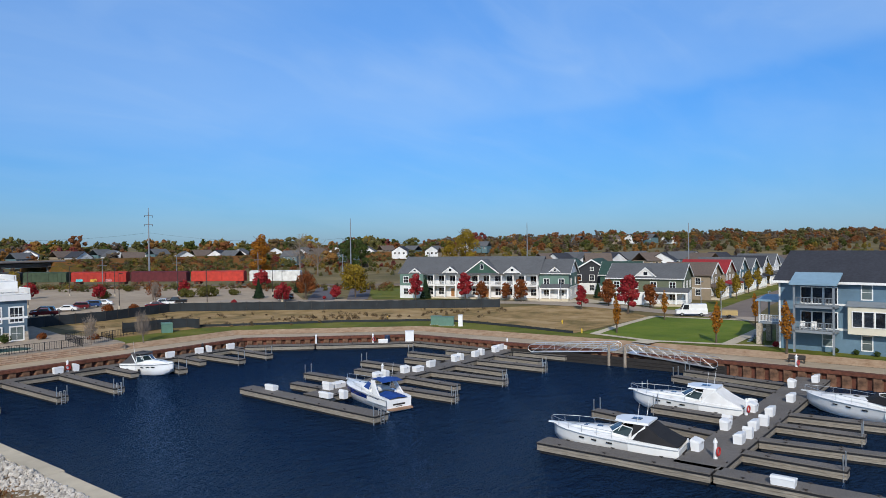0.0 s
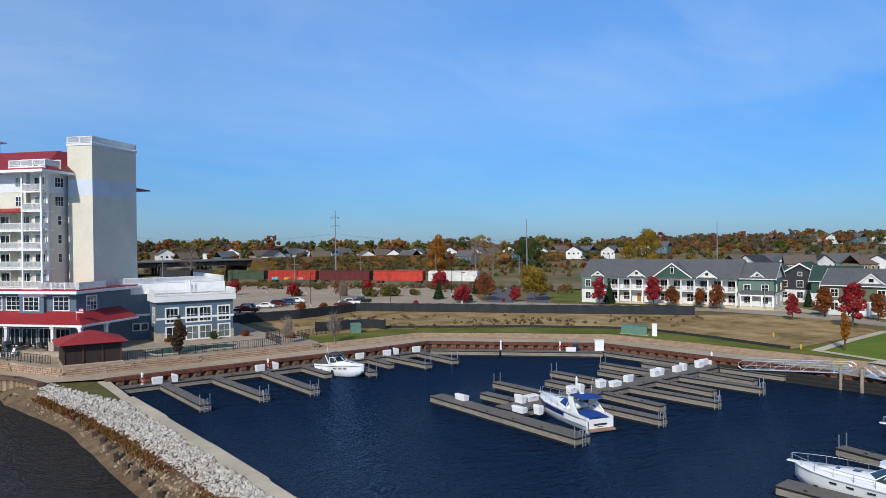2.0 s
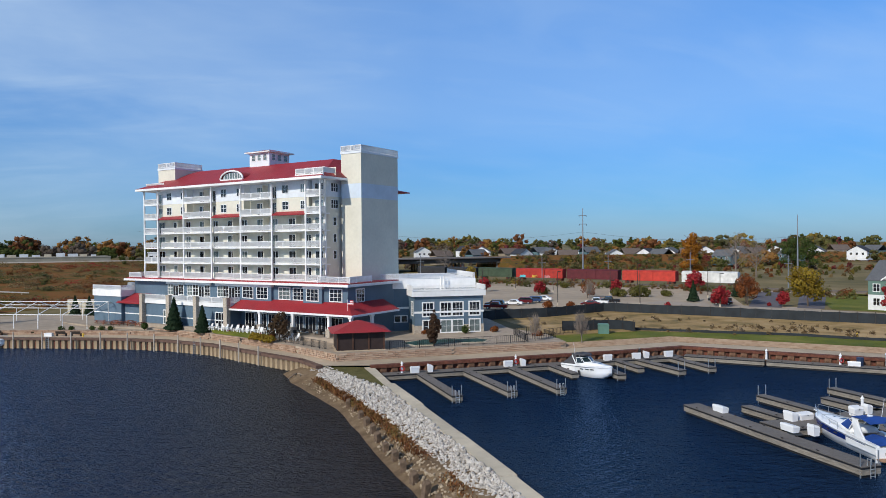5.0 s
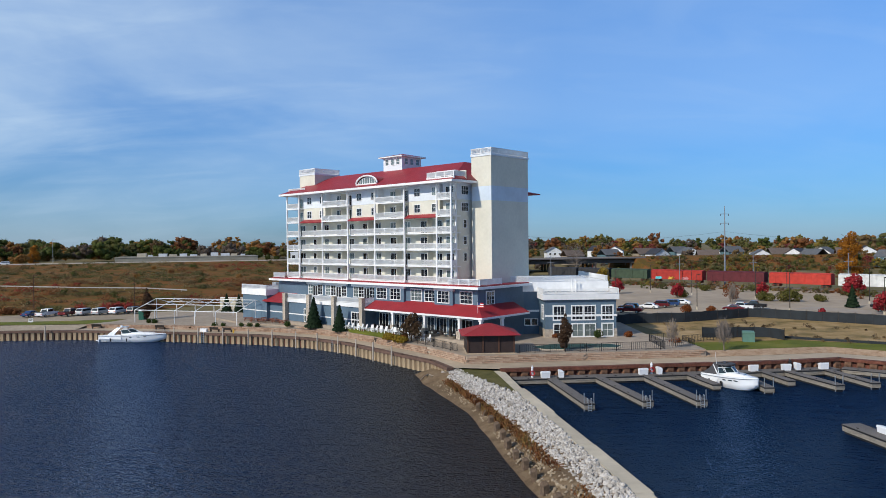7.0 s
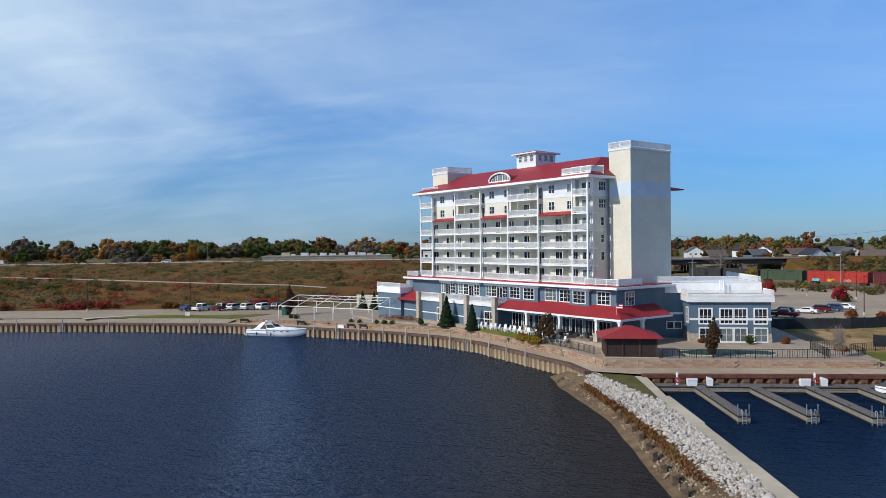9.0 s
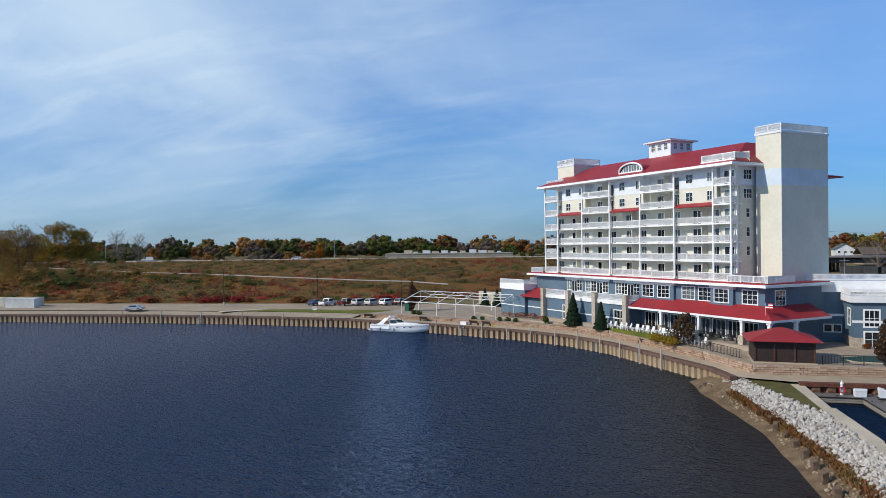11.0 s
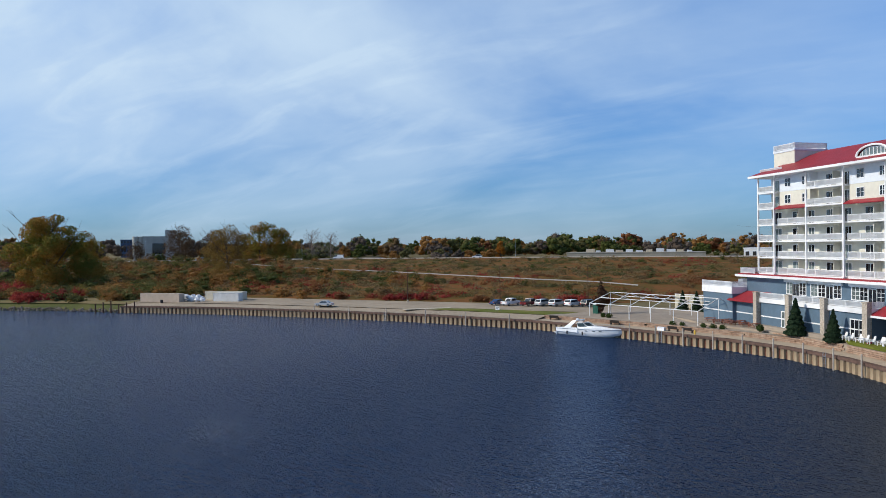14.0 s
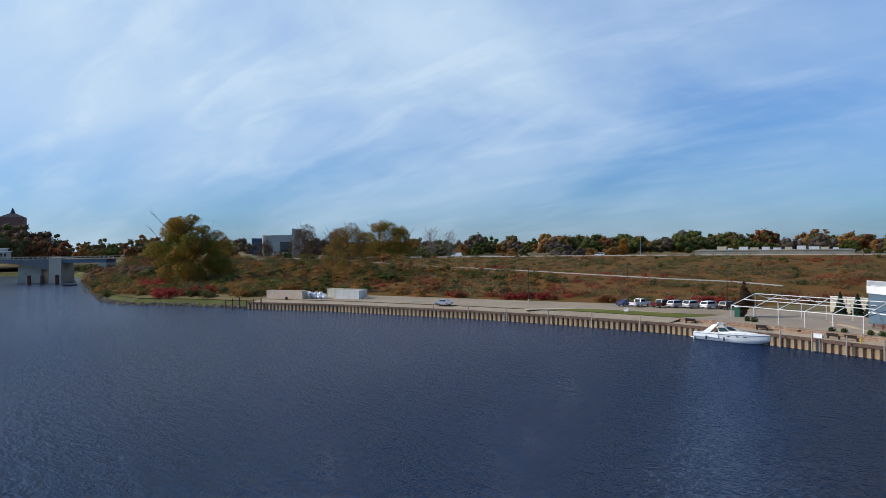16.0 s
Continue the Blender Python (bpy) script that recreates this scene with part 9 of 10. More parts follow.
def limbs(h, spread, count, seed, r0, start=0.35, depth=2):
    rg = random.Random(seed)
    m = M()
    lean = (rg.uniform(-0.04, 0.04) * h, rg.uniform(-0.04, 0.04) * h)
    m.tube((0, 0, -0.2), (lean[0] * 0.5, lean[1] * 0.5, h * 0.45), r0, r0 * 0.7, n=7).tube((lean[0] * 0.5, lean[1] * 0.5, h * 0.45), (lean[0], lean[1], h * 0.86), r0 * 0.7, r0 * 0.2, n=6)
    for k in range(count):
        z = h * (start + (0.82 - start) * k / count)
        a = 2.4 * k + rg.uniform(-0.4, 0.4)
        ln = spread * (1.0 - 0.45 * k / count) * rg.uniform(0.75, 1.1)
        p = (lean[0] * z / h, lean[1] * z / h, z)
        q = (p[0] + ln * 0.55 * math.cos(a), p[1] + ln * 0.55 * math.sin(a), z + ln * 0.5)
        e = (p[0] + ln * math.cos(a + 0.15), p[1] + ln * math.sin(a + 0.15), z + ln * rg.uniform(0.75, 1.15))
        m.tube(p, q, r0 * 0.36, r0 * 0.22, n=5).tube(q, e, r0 * 0.22, r0 * 0.06, n=4)
        if depth > 1:
            for j in range(4):
                f = rg.uniform(0.2, 0.95)
                s = (q[0] + (e[0] - q[0]) * f, q[1] + (e[1] - q[1]) * f, q[2] + (e[2] - q[2]) * f)
                b = a + rg.uniform(-1.2, 1.2)
                m.tube(s, (s[0] + ln * 0.3 * math.cos(b), s[1] + ln * 0.3 * math.sin(b), s[2] + ln * rg.uniform(0.1, 0.4)), r0 * 0.09, r0 * 0.03, n=3)
    return m


def lumps_round(h, w, seed, base=0.28, n=9):
    rg = random.Random(seed)
    out = [(0, 0, h * 0.6, w * 0.32, w * 0.32, h * 0.3)]
    for k in range(n):
        a, f = 2.4 * k + rg.uniform(-0.5, 0.5), (k + 0.5) / n
        z = h * (base + (0.92 - base) * f)
        rad = w * 0.5 * math.sin(math.pi * (0.22 + 0.72 * f)) * rg.uniform(0.5, 0.72)
        s = w * rg.uniform(0.17, 0.27)
        out.append((rad * math.cos(a), rad * math.sin(a), z, s, s, s * rg.uniform(0.7, 0.95)))
    return out


def lumps_column(h, w, seed, base=0.16):
    rg = random.Random(seed)
    return [(rg.uniform(-0.12, 0.12) * w, rg.uniform(-0.12, 0.12) * w, h * (base + (0.96 - base) * (k + 0.5) / 7), w * 0.5 * math.sin(math.pi * (0.2 + 0.72 * k / 6)), w * 0.5 * math.sin(math.pi * (0.2 + 0.72 * k / 6)), h * 0.1) for k in range(7)]


def ragged(h, w, seed):
    """An old spreading crown: many uneven tufts with gaps between them."""
    rg = random.Random(seed)
    out = [(0, 0, h * 0.5, w * 0.2, w * 0.2, h * 0.26)]
    for k in range(30):
        a, f = 2.4 * k + rg.uniform(-0.6, 0.6), (k + 0.5) / 30
        z = h * (0.14 + 0.82 * f)
        rad = w * 0.5 * math.sin(math.pi * (0.30 + 0.60 * f)) * rg.uniform(0.35, 0.98)
        q = w * rg.uniform(0.09, 0.19)
        out.append((rad * math.cos(a), rad * math.sin(a), z + rg.uniform(-0.04, 0.04) * h, q, q, q * rg.uniform(0.6, 0.9)))
    return out


def tree(kind_name, h, w, leaf, n, size, label, category="tree", form="round", seed=1, base=0.28, group="", twigs=10):
    ob = thing(kind_name, None, label, category, group)
    lum = lumps_round(h, w, seed, base) if form == "round" else ragged(h, w, seed) if form == "broad" else lumps_column(h, w, seed, base)
    part("trunk", limbs(h, w * 0.46 if form != "column" else w * 0.3, twigs, seed, 0.022 * h + 0.02, max(0.2, base)), BARK, ob)
    c, nm = crown_points(n, lum)
    part("crown", quads_to_m(leaf_quads(c, nm, nrng.uniform(0.6, 1.25, n) * size)), leaf, ob)
    return ob


def conifer(h, w, n, label, seed=1, group="", leaf=None):
    ob = thing("conifer", None, label, "tree", group)
    part("trunk", M().cyl(0, 0, -0.2, h * 0.95, 0.018 * h + 0.03, 0.02, 7), BARK, ob)
    z = 1 - nrng.uniform(0, 1, n) ** 0.6
    tier = 0.75 + 0.35 * np.abs(np.sin(z * 22.0))
    r = w / 2 * (1.02 - z) * tier * nrng.uniform(0.45, 1.0, n) ** 0.5
    a = nrng.uniform(0, 6.2832, n)
    c = np.stack([r * np.cos(a), r * np.sin(a), h * (0.06 + 0.94 * z) - 0.12 * r], 1)
    nm = np.stack([np.cos(a), np.sin(a), np.full(n, 0.6)], 1) + nrng.normal(scale=0.4, size=(n, 3))
    nm /= np.linalg.norm(nm, axis=1, keepdims=True)
    part("crown", quads_to_m(leaf_quads(c, nm, nrng.uniform(0.25, 0.5, n) * (0.5 + w * 0.14))), leaf or NEEDLE, ob)
    return ob


def bare(h, w, label, seed, twig_n=900):
    ob = thing("bare_tree", None, label, "tree", "bare trees")
    part("trunk", limbs(h, w * 0.5, 22, seed, 0.02 * h, 0.2), TWIG, ob)
    c, nm = crown_points(twig_n, lumps_round(h, w, seed, 0.25, 12), 0.2)
    tw = M()
    for p, d in zip(c.tolist(), nm.tolist()):
        e = Vector(p) + (Vector(d) * 0.5 + Vector((0, 0, 0.9))).normalized() * 0.9
        tw.tube(p, e, 0.03, 0.012, n=3)
    part("twig_crown", tw, TWIG, ob)
    return ob


def bush(h, w, leaf, n, size, label, seed, group="shrubs"):
    ob = thing("shrub", None, label, "shrub", group)
    rg = random.Random(seed)
    lum = [(rg.uniform(-0.25, 0.25) * w, rg.uniform(-0.25, 0.25) * w, h * rg.uniform(0.35, 0.6), w * 0.3, w * 0.3, h * 0.42) for _ in range(5)]
    part("stem", M().tube((0, 0, -0.1), (0.1 * w, 0, h * 0.6), 0.05).tube((0, 0, -0.1), (-0.12 * w, 0.1 * w, h * 0.6), 0.05).tube((0, 0, -0.1), (0, -0.14 * w, h * 0.6), 0.05), BARK, ob)
    c, nm = crown_points(n, lum, 0.7)
    c[:, 2] = np.maximum(c[:, 2], 0.05)
    part("crown", quads_to_m(leaf_quads(c, nm, nrng.uniform(0.6, 1.2, n) * size)), leaf, ob)
    return ob


def plant(proto, spots):
    """The first spot takes the model itself, the others copies. A spot: x, y, z, turn, scale."""
    for i, (x, y, z, r, s) in enumerate(spots):
        m = pose(x, y, z, 0, 0, r) @ Matrix.Scale(s, 4)
        if i == 0:
            proto.matrix_basis = m
        else:
            o = copy_thing(proto, Matrix.Identity(4))
            o.matrix_basis = m


L0 = LAND + 0.05
plant(tree("maple", 7.6, 4.4, RED_LEAF, 2600, 0.3, "crimson red maple in full autumn colour", seed=2, base=0.22, group="street maples"),
      [(127.5, 124.2, L0, 10, 0.95), (136.0, 114.4, L0, 80, 0.98), (132.9, 77.5, L0, 150, 0.72), (130.3, 64.8, L0, 230, 1.1)])
plant(tree("maple", 5.4, 3.8, RUST_LEAF, 2000, 0.27, "rust-brown young maple by the street", seed=5, base=0.25, group="street maples"),
      [(137.4, 110.3, L0, 0, 0.95), (141.0, 105.0, L0, 60, 0.85), (141.0, 100.2, L0, 130, 1.05), (143.5, 76.9, L0, 190, 1.15), (144.0, 66.9, L0, 250, 1.0), (171.5, 103.0, L0, 30, 1.0)])
plant(tree("columnar_tree", 6.2, 1.55, ORANGE_LEAF, 620, 0.26, "slender orange columnar tree", form="column", seed=3, group="columnar trees", twigs=8),
      [(101.3, 34.8, L0, 0, 0.98), (102.6, 51.8, L0, 70, 0.95), (125.0, 54.3, L0, 30, 0.9), (127.9, 38.6, L0, 100, 0.9), (98.3, 24.2, L0, 140, 1.15)])
plant(tree("columnar_tree", 6.8, 2.4, YELLOW_LEAF, 900, 0.32, "yellowing columnar street tree", form="column", seed=8, group="columnar trees", twigs=8),
      [(159.6, 57.4, L0, 0, 1.0), (178.4, 60.9, L0, 50, 1.0), (196, 64.3, L0, 90, 1.05), (213.5, 67.9, L0, 120, 1.0), (236, 72.2, L0, 10, 1.1), (190, 51.5, L0, 40, 1.0), (215, 54.5, L0, 44, 1.0)])
plant(tree("crab_apple", 4.6, 4.6, RED_LEAF, 1100, 0.4, "dark red crab apple in the car park", seed=9, base=0.2, group="car park trees"),
      [(104.0, 150.0, L0, 0, 1.1), (118.6, 146.0, L0, 100, 0.8), (129.3, 199.5, L0, 60, 1.4), (104, 204, L0, 20, 0.9), (78, 203, L0, 20, 0.9), (66, 222, L0, 70, 1.0)])
plant(tree("locust", 7.0, 6.0, RUST_LEAF, 700, 0.42, "thin-leaved rusty young tree", seed=12, base=0.3, group="car park trees"),
      [(113.4, 152.6, L0, 0, 1.0), (117.0, 158.0, L0, 90, 0.95), (126, 170, L0, 200, 1.0), (86.0, 186.0, L0, 30, 0.8)])
plant(tree("honey_locust", 9.0, 8.2, YELLOW_LEAF, 1700, 0.5, "golden yellow spreading tree", seed=14, base=0.3, group="yellow trees"),
      [(124.5, 145.0, L0, 0, 0.98), (150, 178, L0, 100, 0.9), (72, 262, L0, 40, 0.75)])
plant(tree("poplar", 21.0, 11.0, ORANGE_LEAF, 5500, 0.5, "tall glowing orange poplar", seed=17, base=0.1, group="tall trees"), [(187, 292, L0, 0, 1.0), (-246, 470, 6, 0, 0.75)])
plant(tree("cottonwood", 21.0, 13.0, YELLOW_LEAF, 5500, 0.48, "tall yellow-green cottonwood behind houses", seed=19, base=0.15, group="tall trees"), [(265, 228, L0, 0, 1.08), (262, 236, L0, 130, 0.8)])
plant(tree("maple_green", 19.0, 13.0, GREEN_LEAF, 5500, 0.5, "large dark green broadleaf tree", seed=23, base=0.12, group="tall trees"), [(272, 330, L0, 0, 1.0), (276, 322, L0, 140, 0.9)])
plant(bare(20, 14, "tall grey leafless tree", 31), [(196, 272, L0, 0, 1.0), (203, 268, L0, 90, 0.85), (-318, 181, 4, 0, 0.85), (-326, 176, 4, 60, 0.75), (-300, 330, 7, 20, 1.1), (-290, 335, 7, 80, 1.0), (78, 330, L0, 70, 0.8)])
# west bank
plant(tree("willow", 20.0, 23.0, AUTUMN_OAK, 34000, 0.34, "broad olive and orange willow on the bank", form="broad", seed=37, base=0.1, group="bank trees"), [(-275, 158, L0, 0, 1.40)])
plant(tree("ash", 20.0, 21.0, AUTUMN_ASH, 13000, 0.30, "broad yellow-brown ash above the quay", form="broad", seed=41, base=0.12, group="bank trees", twigs=16), [(-230, 205, L0 + 2.5, 0, 1.03)])
plant(tree("oak", 19.0, 18.0, AUTUMN_OAK, 13000, 0.36, "tall bronze-green oak beyond the highway", form="broad", seed=43, base=0.12, group="bank trees"), [(-326, 312, 7, 0, 1.38), (-318, 322, 7, 90, 1.2), (-420, 262, 5, 30, 1.0)])
plant(tree("oak", 17.0, 15.0, BROWN_LEAF, 6500, 0.30, "brown half-bare oak on the bank", seed=47, base=0.15, group="bank trees", twigs=18), [(-364, 284, 6, 0, 1.5), (-350, 296, 6, 50, 1.35), (-430, 300, 4, 0, 1.1), (-455, 285, 4, 70, 1.05), (-338, 306, 6, 120, 1.3)])
# hotel grounds
plant(conifer(6.2, 3.4, 2600, "dark green weeping spruce by the hotel", group="hotel conifers"), [tuple(HOTEL @ Vector((-31.4, -5.5, TERR - 0.1))) + (0, 0.98), tuple(HOTEL @ Vector((-23.4, -5.6, TERR - 0.1))) + (90, 0.80)])
plant(tree("columnar_pear", 5.6, 2.2, foliage("bronze_leaves", [(0.045, 0.026, 0.016), (0.08, 0.045, 0.026), (0.12, 0.06, 0.03)]), 2000, 0.22, "bronze columnar pear tree by the pool", form="column", seed=51, base=0.1, group="pool trees", twigs=8), [(23.0, 103.6, TERR, 0, 1.0), (-59.5, 161.5, L0, 0, 1.3)])
plant(tree("purple_plum", 4.4, 3.6, BROWN_LEAF, 1100, 0.3, "dark purple-brown plum tree on the lawn", seed=53, base=0.2, group="hotel trees"), [(0.2, 116.4, TERR, 0, 1.05)])
plant(bare(4.0, 2.2, "small leafless young tree", 57, 200), [(39.6, 104.4, TERR, 0, 1.0), (47.5, 104.5, LAND, 40, 1.15), (98.6, 6.0, LAND, 10, 1.0), (83.0, 178, L0, 20, 1.3)])
plant(bush(1.5, 2.0, GREEN_LEAF, 500, 0.22, "round dark green shrub", 61), [(31.4, 116.6, TERR, 0, 1.0), (-40.5, 147.2, PROM + 0.4, 0, 0.75), (-38.6, 146.6, PROM + 0.4, 40, 0.75), (-34.6, 145.2, PROM + 0.5, 80, 0.75), (-32.8, 144.6, PROM + 0.5, 120, 0.75), (-31.0, 144.0, PROM + 0.5, 10, 0.75), (-24.6, 141.4, TERR - 0.2, 50, 0.9), (-19.6, 139.6, TERR, 0, 0.9), (-56.5, 154.5, LAND, 30, 0.8), (-55, 153.8, LAND, 0, 0.8)])
plant(bush(1.2, 2.4, YELLOW_LEAF, 600, 0.22, "yellow-green clipped hedge shrub", 63), [(-3.6, 119.0, TERR, 0, 1.0), (-2.4, 117.0, TERR, 60, 1.0), (-1.3, 115.2, TERR, 20, 1.0)])
plant(bush(1.3, 2.4, RUST_LEAF, 500, 0.25, "russet rounded shrub in a bed", 65), [(42.5, 110.5, TERR - 0.4, 0, 1.0), (64.5, 161.4, L0, 0, 1.35), (69.3, 159.5, L0, 70, 1.2), (-26.6, 152.2, TERR, 0, 1.0), (37.0, 117.4, TERR, 20, 0.8), (24.5, 117.6, TERR, 30, 0.6), (-1.0, 116.2, TERR, 10, 0.9), (92, 196, L0, 0, 1.3)])
plant(bush(2.3, 4.2, OLIVE_LEAF, 700, 0.35, "broad olive green shrub on an island", 67), [(80.4, 204.9, L0, 0, 1.2), (97.1, 188.4, L0, 60, 1.2), (102, 186.0, L0, 100, 1.5), (110.3, 184.4, L0, 30, 0.9), (136, 132, L0, 30, 0.9), (98, 230, L0, 10, 1.0)])
plant(bush(1.0, 1.2, RED_LEAF, 300, 0.2, "small bright red shrub", 69), [(91.0, 152.0, L0, 0, 1.5), (116.0, 148.0, L0, 20, 1.0), (-8.6, 128.4, TERR, 0, 0.8), (-3.0, 121.8, TERR + 0.0, 0, 0.7), (102.8, 27.0, LAND, 0, 0.9)])
plant(conifer(4.6, 2.6, 1200, "small dark green spruce", seed=2, group="small conifers", leaf=NEEDLE), [(107.0, 166, L0, 0, 1.2), (134.0, 127.0, L0, 40, 1.2), (161.5, 90.5, L0, 90, 0.9), (127, 176, L0, 10, 1.0), (-42.5, 176, L0, 0, 1.0), (-40.0, 174.6, L0, 30, 1.0), (-46, 178, L0, 30, 1.0), (-36, 173, L0, 80, 0.9)])
for k in range(12):
    x = 3.2 + 2.4 * k
    s = copy_thing(bpy.data.objects["shrub"], pose(0, 0, 0))
    q = Matrix.Translation((102.0 - 0.02 * x, 22.4 - x * 0.99, LAND + 0.05))
    s.matrix_basis = q @ Matrix.Scale(0.5, 4)


# ---- woods, as masses of leaf clumps ----
wood = {}
HEART = []
for ax in range(3):
    for sg in (-1, 1):
        for u in (-1, 0):
            for v in (-1, 0):
                for du, dv in ((0, 0), (1, 0), (1, 1), (0, 1)):
                    p = [0.0, 0.0, 0.0]
                    p[ax], p[(ax + 1) % 3], p[(ax + 2) % 3] = sg, u + du, v + dv
                    HEART.append(p)
HEART = np.array(HEART, float)
HEART = HEART / np.linalg.norm(HEART, axis=1, keepdims=True)


def clumps(h, w, seed):
    """A broad crown of many small clumps round a large middle one."""
    rg = random.Random(seed)
    out = [(0, 0, h * 0.55, w * 0.30, w * 0.30, h * 0.30)]
    for k in range(14):
        a, f = 2.4 * k + rg.uniform(-0.5, 0.5), rg.uniform(-0.75, 1.0)
        ring = math.sqrt(1 - f * f * 0.98) * rg.uniform(0.62, 1.0)
        s = w * rg.uniform(0.10, 0.19)
        out.append((w * 0.42 * ring * math.cos(a), w * 0.42 * ring * math.sin(a), h * (0.55 + 0.36 * f), s, s, s * rg.uniform(0.7, 1.0)))
    return out


def grove(key, x, y, z, h, w, n, size):
    seed = int(abs(x * 13 + y * 7)) % 9973
    big = h > 6
    lum = clumps(h, w, seed) if big else lumps_round(h, w, seed, 0.12, 6)
    c, nm = crown_points(n, lum, 0.55 if big else 0.5)
    wood.setdefault(key, []).append(leaf_quads(c + np.array([x, y, z]), nm, nrng.uniform(0.6, 1.3, n) * size))
    # a solid heart to each clump, so that no sky shows through the middle of a crown
    for k, q in enumerate((lum if big else lum[:3]) if h > 1.3 else ()):
        turn = np.array(Euler((nrng.uniform(0, 3), nrng.uniform(0, 3), nrng.uniform(0, 3))).to_matrix())
        wood[key].append((HEART @ turn.T) * np.array(q[3:]) * (0.66 if big else 0.55) + np.array(q[:3]) + np.array([x, y, z]))


MIXED = ["moss", "orange", "dusk", "green", "olive", "umber", "moss", "rust", "yellow", "green", "olive", "sumac"]
HILL = ["umber", "rust", "dusk", "moss", "rust", "umber", "olive", "dusk", "orange", "moss"]
TONES = ["green", "olive", "olive", "orange", "rust", "yellow", "brown", "brown", "green"]
wrng = random.Random(21)


def rise(az, d):
    """Height of the far land, by bearing from the river mouth (degrees to the left) and distance."""
    side = float(np.interp(az, [-110, -62, -50, -46, -38, -10, 0, 12, 90], [14, 14, 9, 5, 4, 7, 7, 8, 7]))
    reach = float(np.interp(d, [430, 520, 700, 1000, 1300, 4200], [0, 0.5, 0.7, 1.0, 1.0, 0.9]))
    return LAND - 0.3 + side * reach


hills = M()
azs = [-112 + 4.0 * i for i in range(44)]
ds = [430, 520, 700, 850, 1000, 1300, 2000, 4200]
hills.loft([[(-d * math.sin(radians(a)), d * math.cos(radians(a)), rise(a, d) - (0.6 if d == 430 else 0)) for a in azs] for d in ds], close=False, cap=False)
hills.loft([[(-d * math.sin(radians(a)), d * math.cos(radians(a)), rise(a, d) - (1.6 if d == 620 else 0)) for a in (60, 64, 68, 72, 75)] for d in (620, 700, 850, 1000, 1300, 2000, 4200)], close=False, cap=False)
hills.loft([[(-d * math.sin(radians(a)), d * math.cos(radians(a)), rise(75, d) - (3.0 if d == 1500 else 0)) for a in (75, 80, 86, 92)] for d in (1500, 2000, 4200)], close=False, cap=False)
solo("backdrop_hills", hills, EARTH, "low far land rising to a wooded ridge", "hills", kind="structure")


def wooded(az0, az1, d0, d1, count, hmin, hmax, tones=TONES, n=70, size=1.5, keep=None, wide=(0.7, 1.05)):
    for _ in range(count):
        az, d = wrng.uniform(az0, az1), math.sqrt(wrng.uniform(d0 * d0, d1 * d1))
        x, y = -d * math.sin(radians(az)), d * math.cos(radians(az))
        if keep and not keep(x, y):
            continue
        h = wrng.uniform(hmin, hmax) * min(1.12, max(0.6, 0.86 + 0.75 * noise.noise((x * 0.014, y * 0.014, 6))))
        tone = TONES[int((noise.noise((x * 0.012, y * 0.012, 3)) + 1) * 4.4 + wrng.uniform(-1.6, 1.6)) % len(TONES)] if tones is TONES else tones[int((noise.noise((x * 0.02, y * 0.02, 3)) + 1) * 6.0 + wrng.uniform(-1.0, 1.0)) % len(tones)] if wide[0] > 1 else wrng.choice(tones)
        z = rise(az, d) if d > 430 else LAND
        grove(tone, x, y, z - 0.3, h, h * wrng.uniform(*wide), n, size)


# behind the car park and the railway
wooded(-50, -6, 470, 720, 210, 5, 12, MIXED + ["rust", "sumac", "green", "orange"], n=230, size=0.85, wide=(0.85, 1.3))
wooded(-50, -6, 720, 1100, 260, 12, 20, MIXED, n=150, size=1.4, wide=(0.85, 1.3))
wooded(-44, -12, 318, 430, 150, 2, 4.5, ["olive", "olive", "yellow", "rust", "straw", "moss"], n=110, size=0.6, keep=lambda x, y: y > 300 - (x - 80) * 1.2 + 30)
wooded(-50, -8, 432, 462, 90, 2.5, 6, MIXED + ["yellow", "sumac", "orange"], n=170, size=0.6, wide=(0.9, 1.4))
# ridge on the east
wooded(-92, -46, 680, 1000, 680, 8, 14, HILL, n=120, size=1.15)
wooded(-92, -47, 1000, 1400, 520, 12, 17, HILL, n=80, size=1.9)
wooded(-92, -56, 440, 640, 90, 5, 9, HILL + ["orange", "yellow", "olive", "green"], n=190, size=0.8, keep=lambda x, y: y > 90 + (x - 150) * 0.05 or y < 20)
wooded(-80, -46, 430, 680, 230, 4, 9, HILL + ["orange", "orange", "yellow", "olive", "green"], n=150, size=0.9)
# behind the highway
BELT = ["moss", "green", "rust", "olive", "green", "orange", "dusk", "moss", "green", "umber"]
wooded(-8, 52, 590, 700, 190, 9, 19, BELT, n=560, size=0.9, wide=(1.05, 1.5))
wooded(-8, 54, 460, 600, 120, 5, 12, BELT + ["orange"], n=300, size=0.7, wide=(1.2, 1.8), keep=lambda x, y: not (-250 < x < -90 and y < 575))
wooded(12, 62, 700, 900, 180, 13, 20, BELT, n=200, size=1.4, wide=(1.1, 1.6))
wooded(62, 74, 490, 680, 130, 14, 24, ["rust", "brown", "olive", "green", "orange"], n=150, size=1.2, keep=lambda x, y: y > 232 and abs(x + 535) > 26)
wooded(58, 95, 700, 1000, 160, 16, 24, ["rust", "brown", "olive", "green", "orange"], n=90, size=1.8, keep=lambda x, y: y > 250 + (x + 520) * -0.1)
# rusty grove by the far bridge end
wooded(69, 84, 600, 780, 46, 20, 30, ["rust", "umber", "brown", "olive"], n=420, size=1.1, wide=(0.9, 1.3))
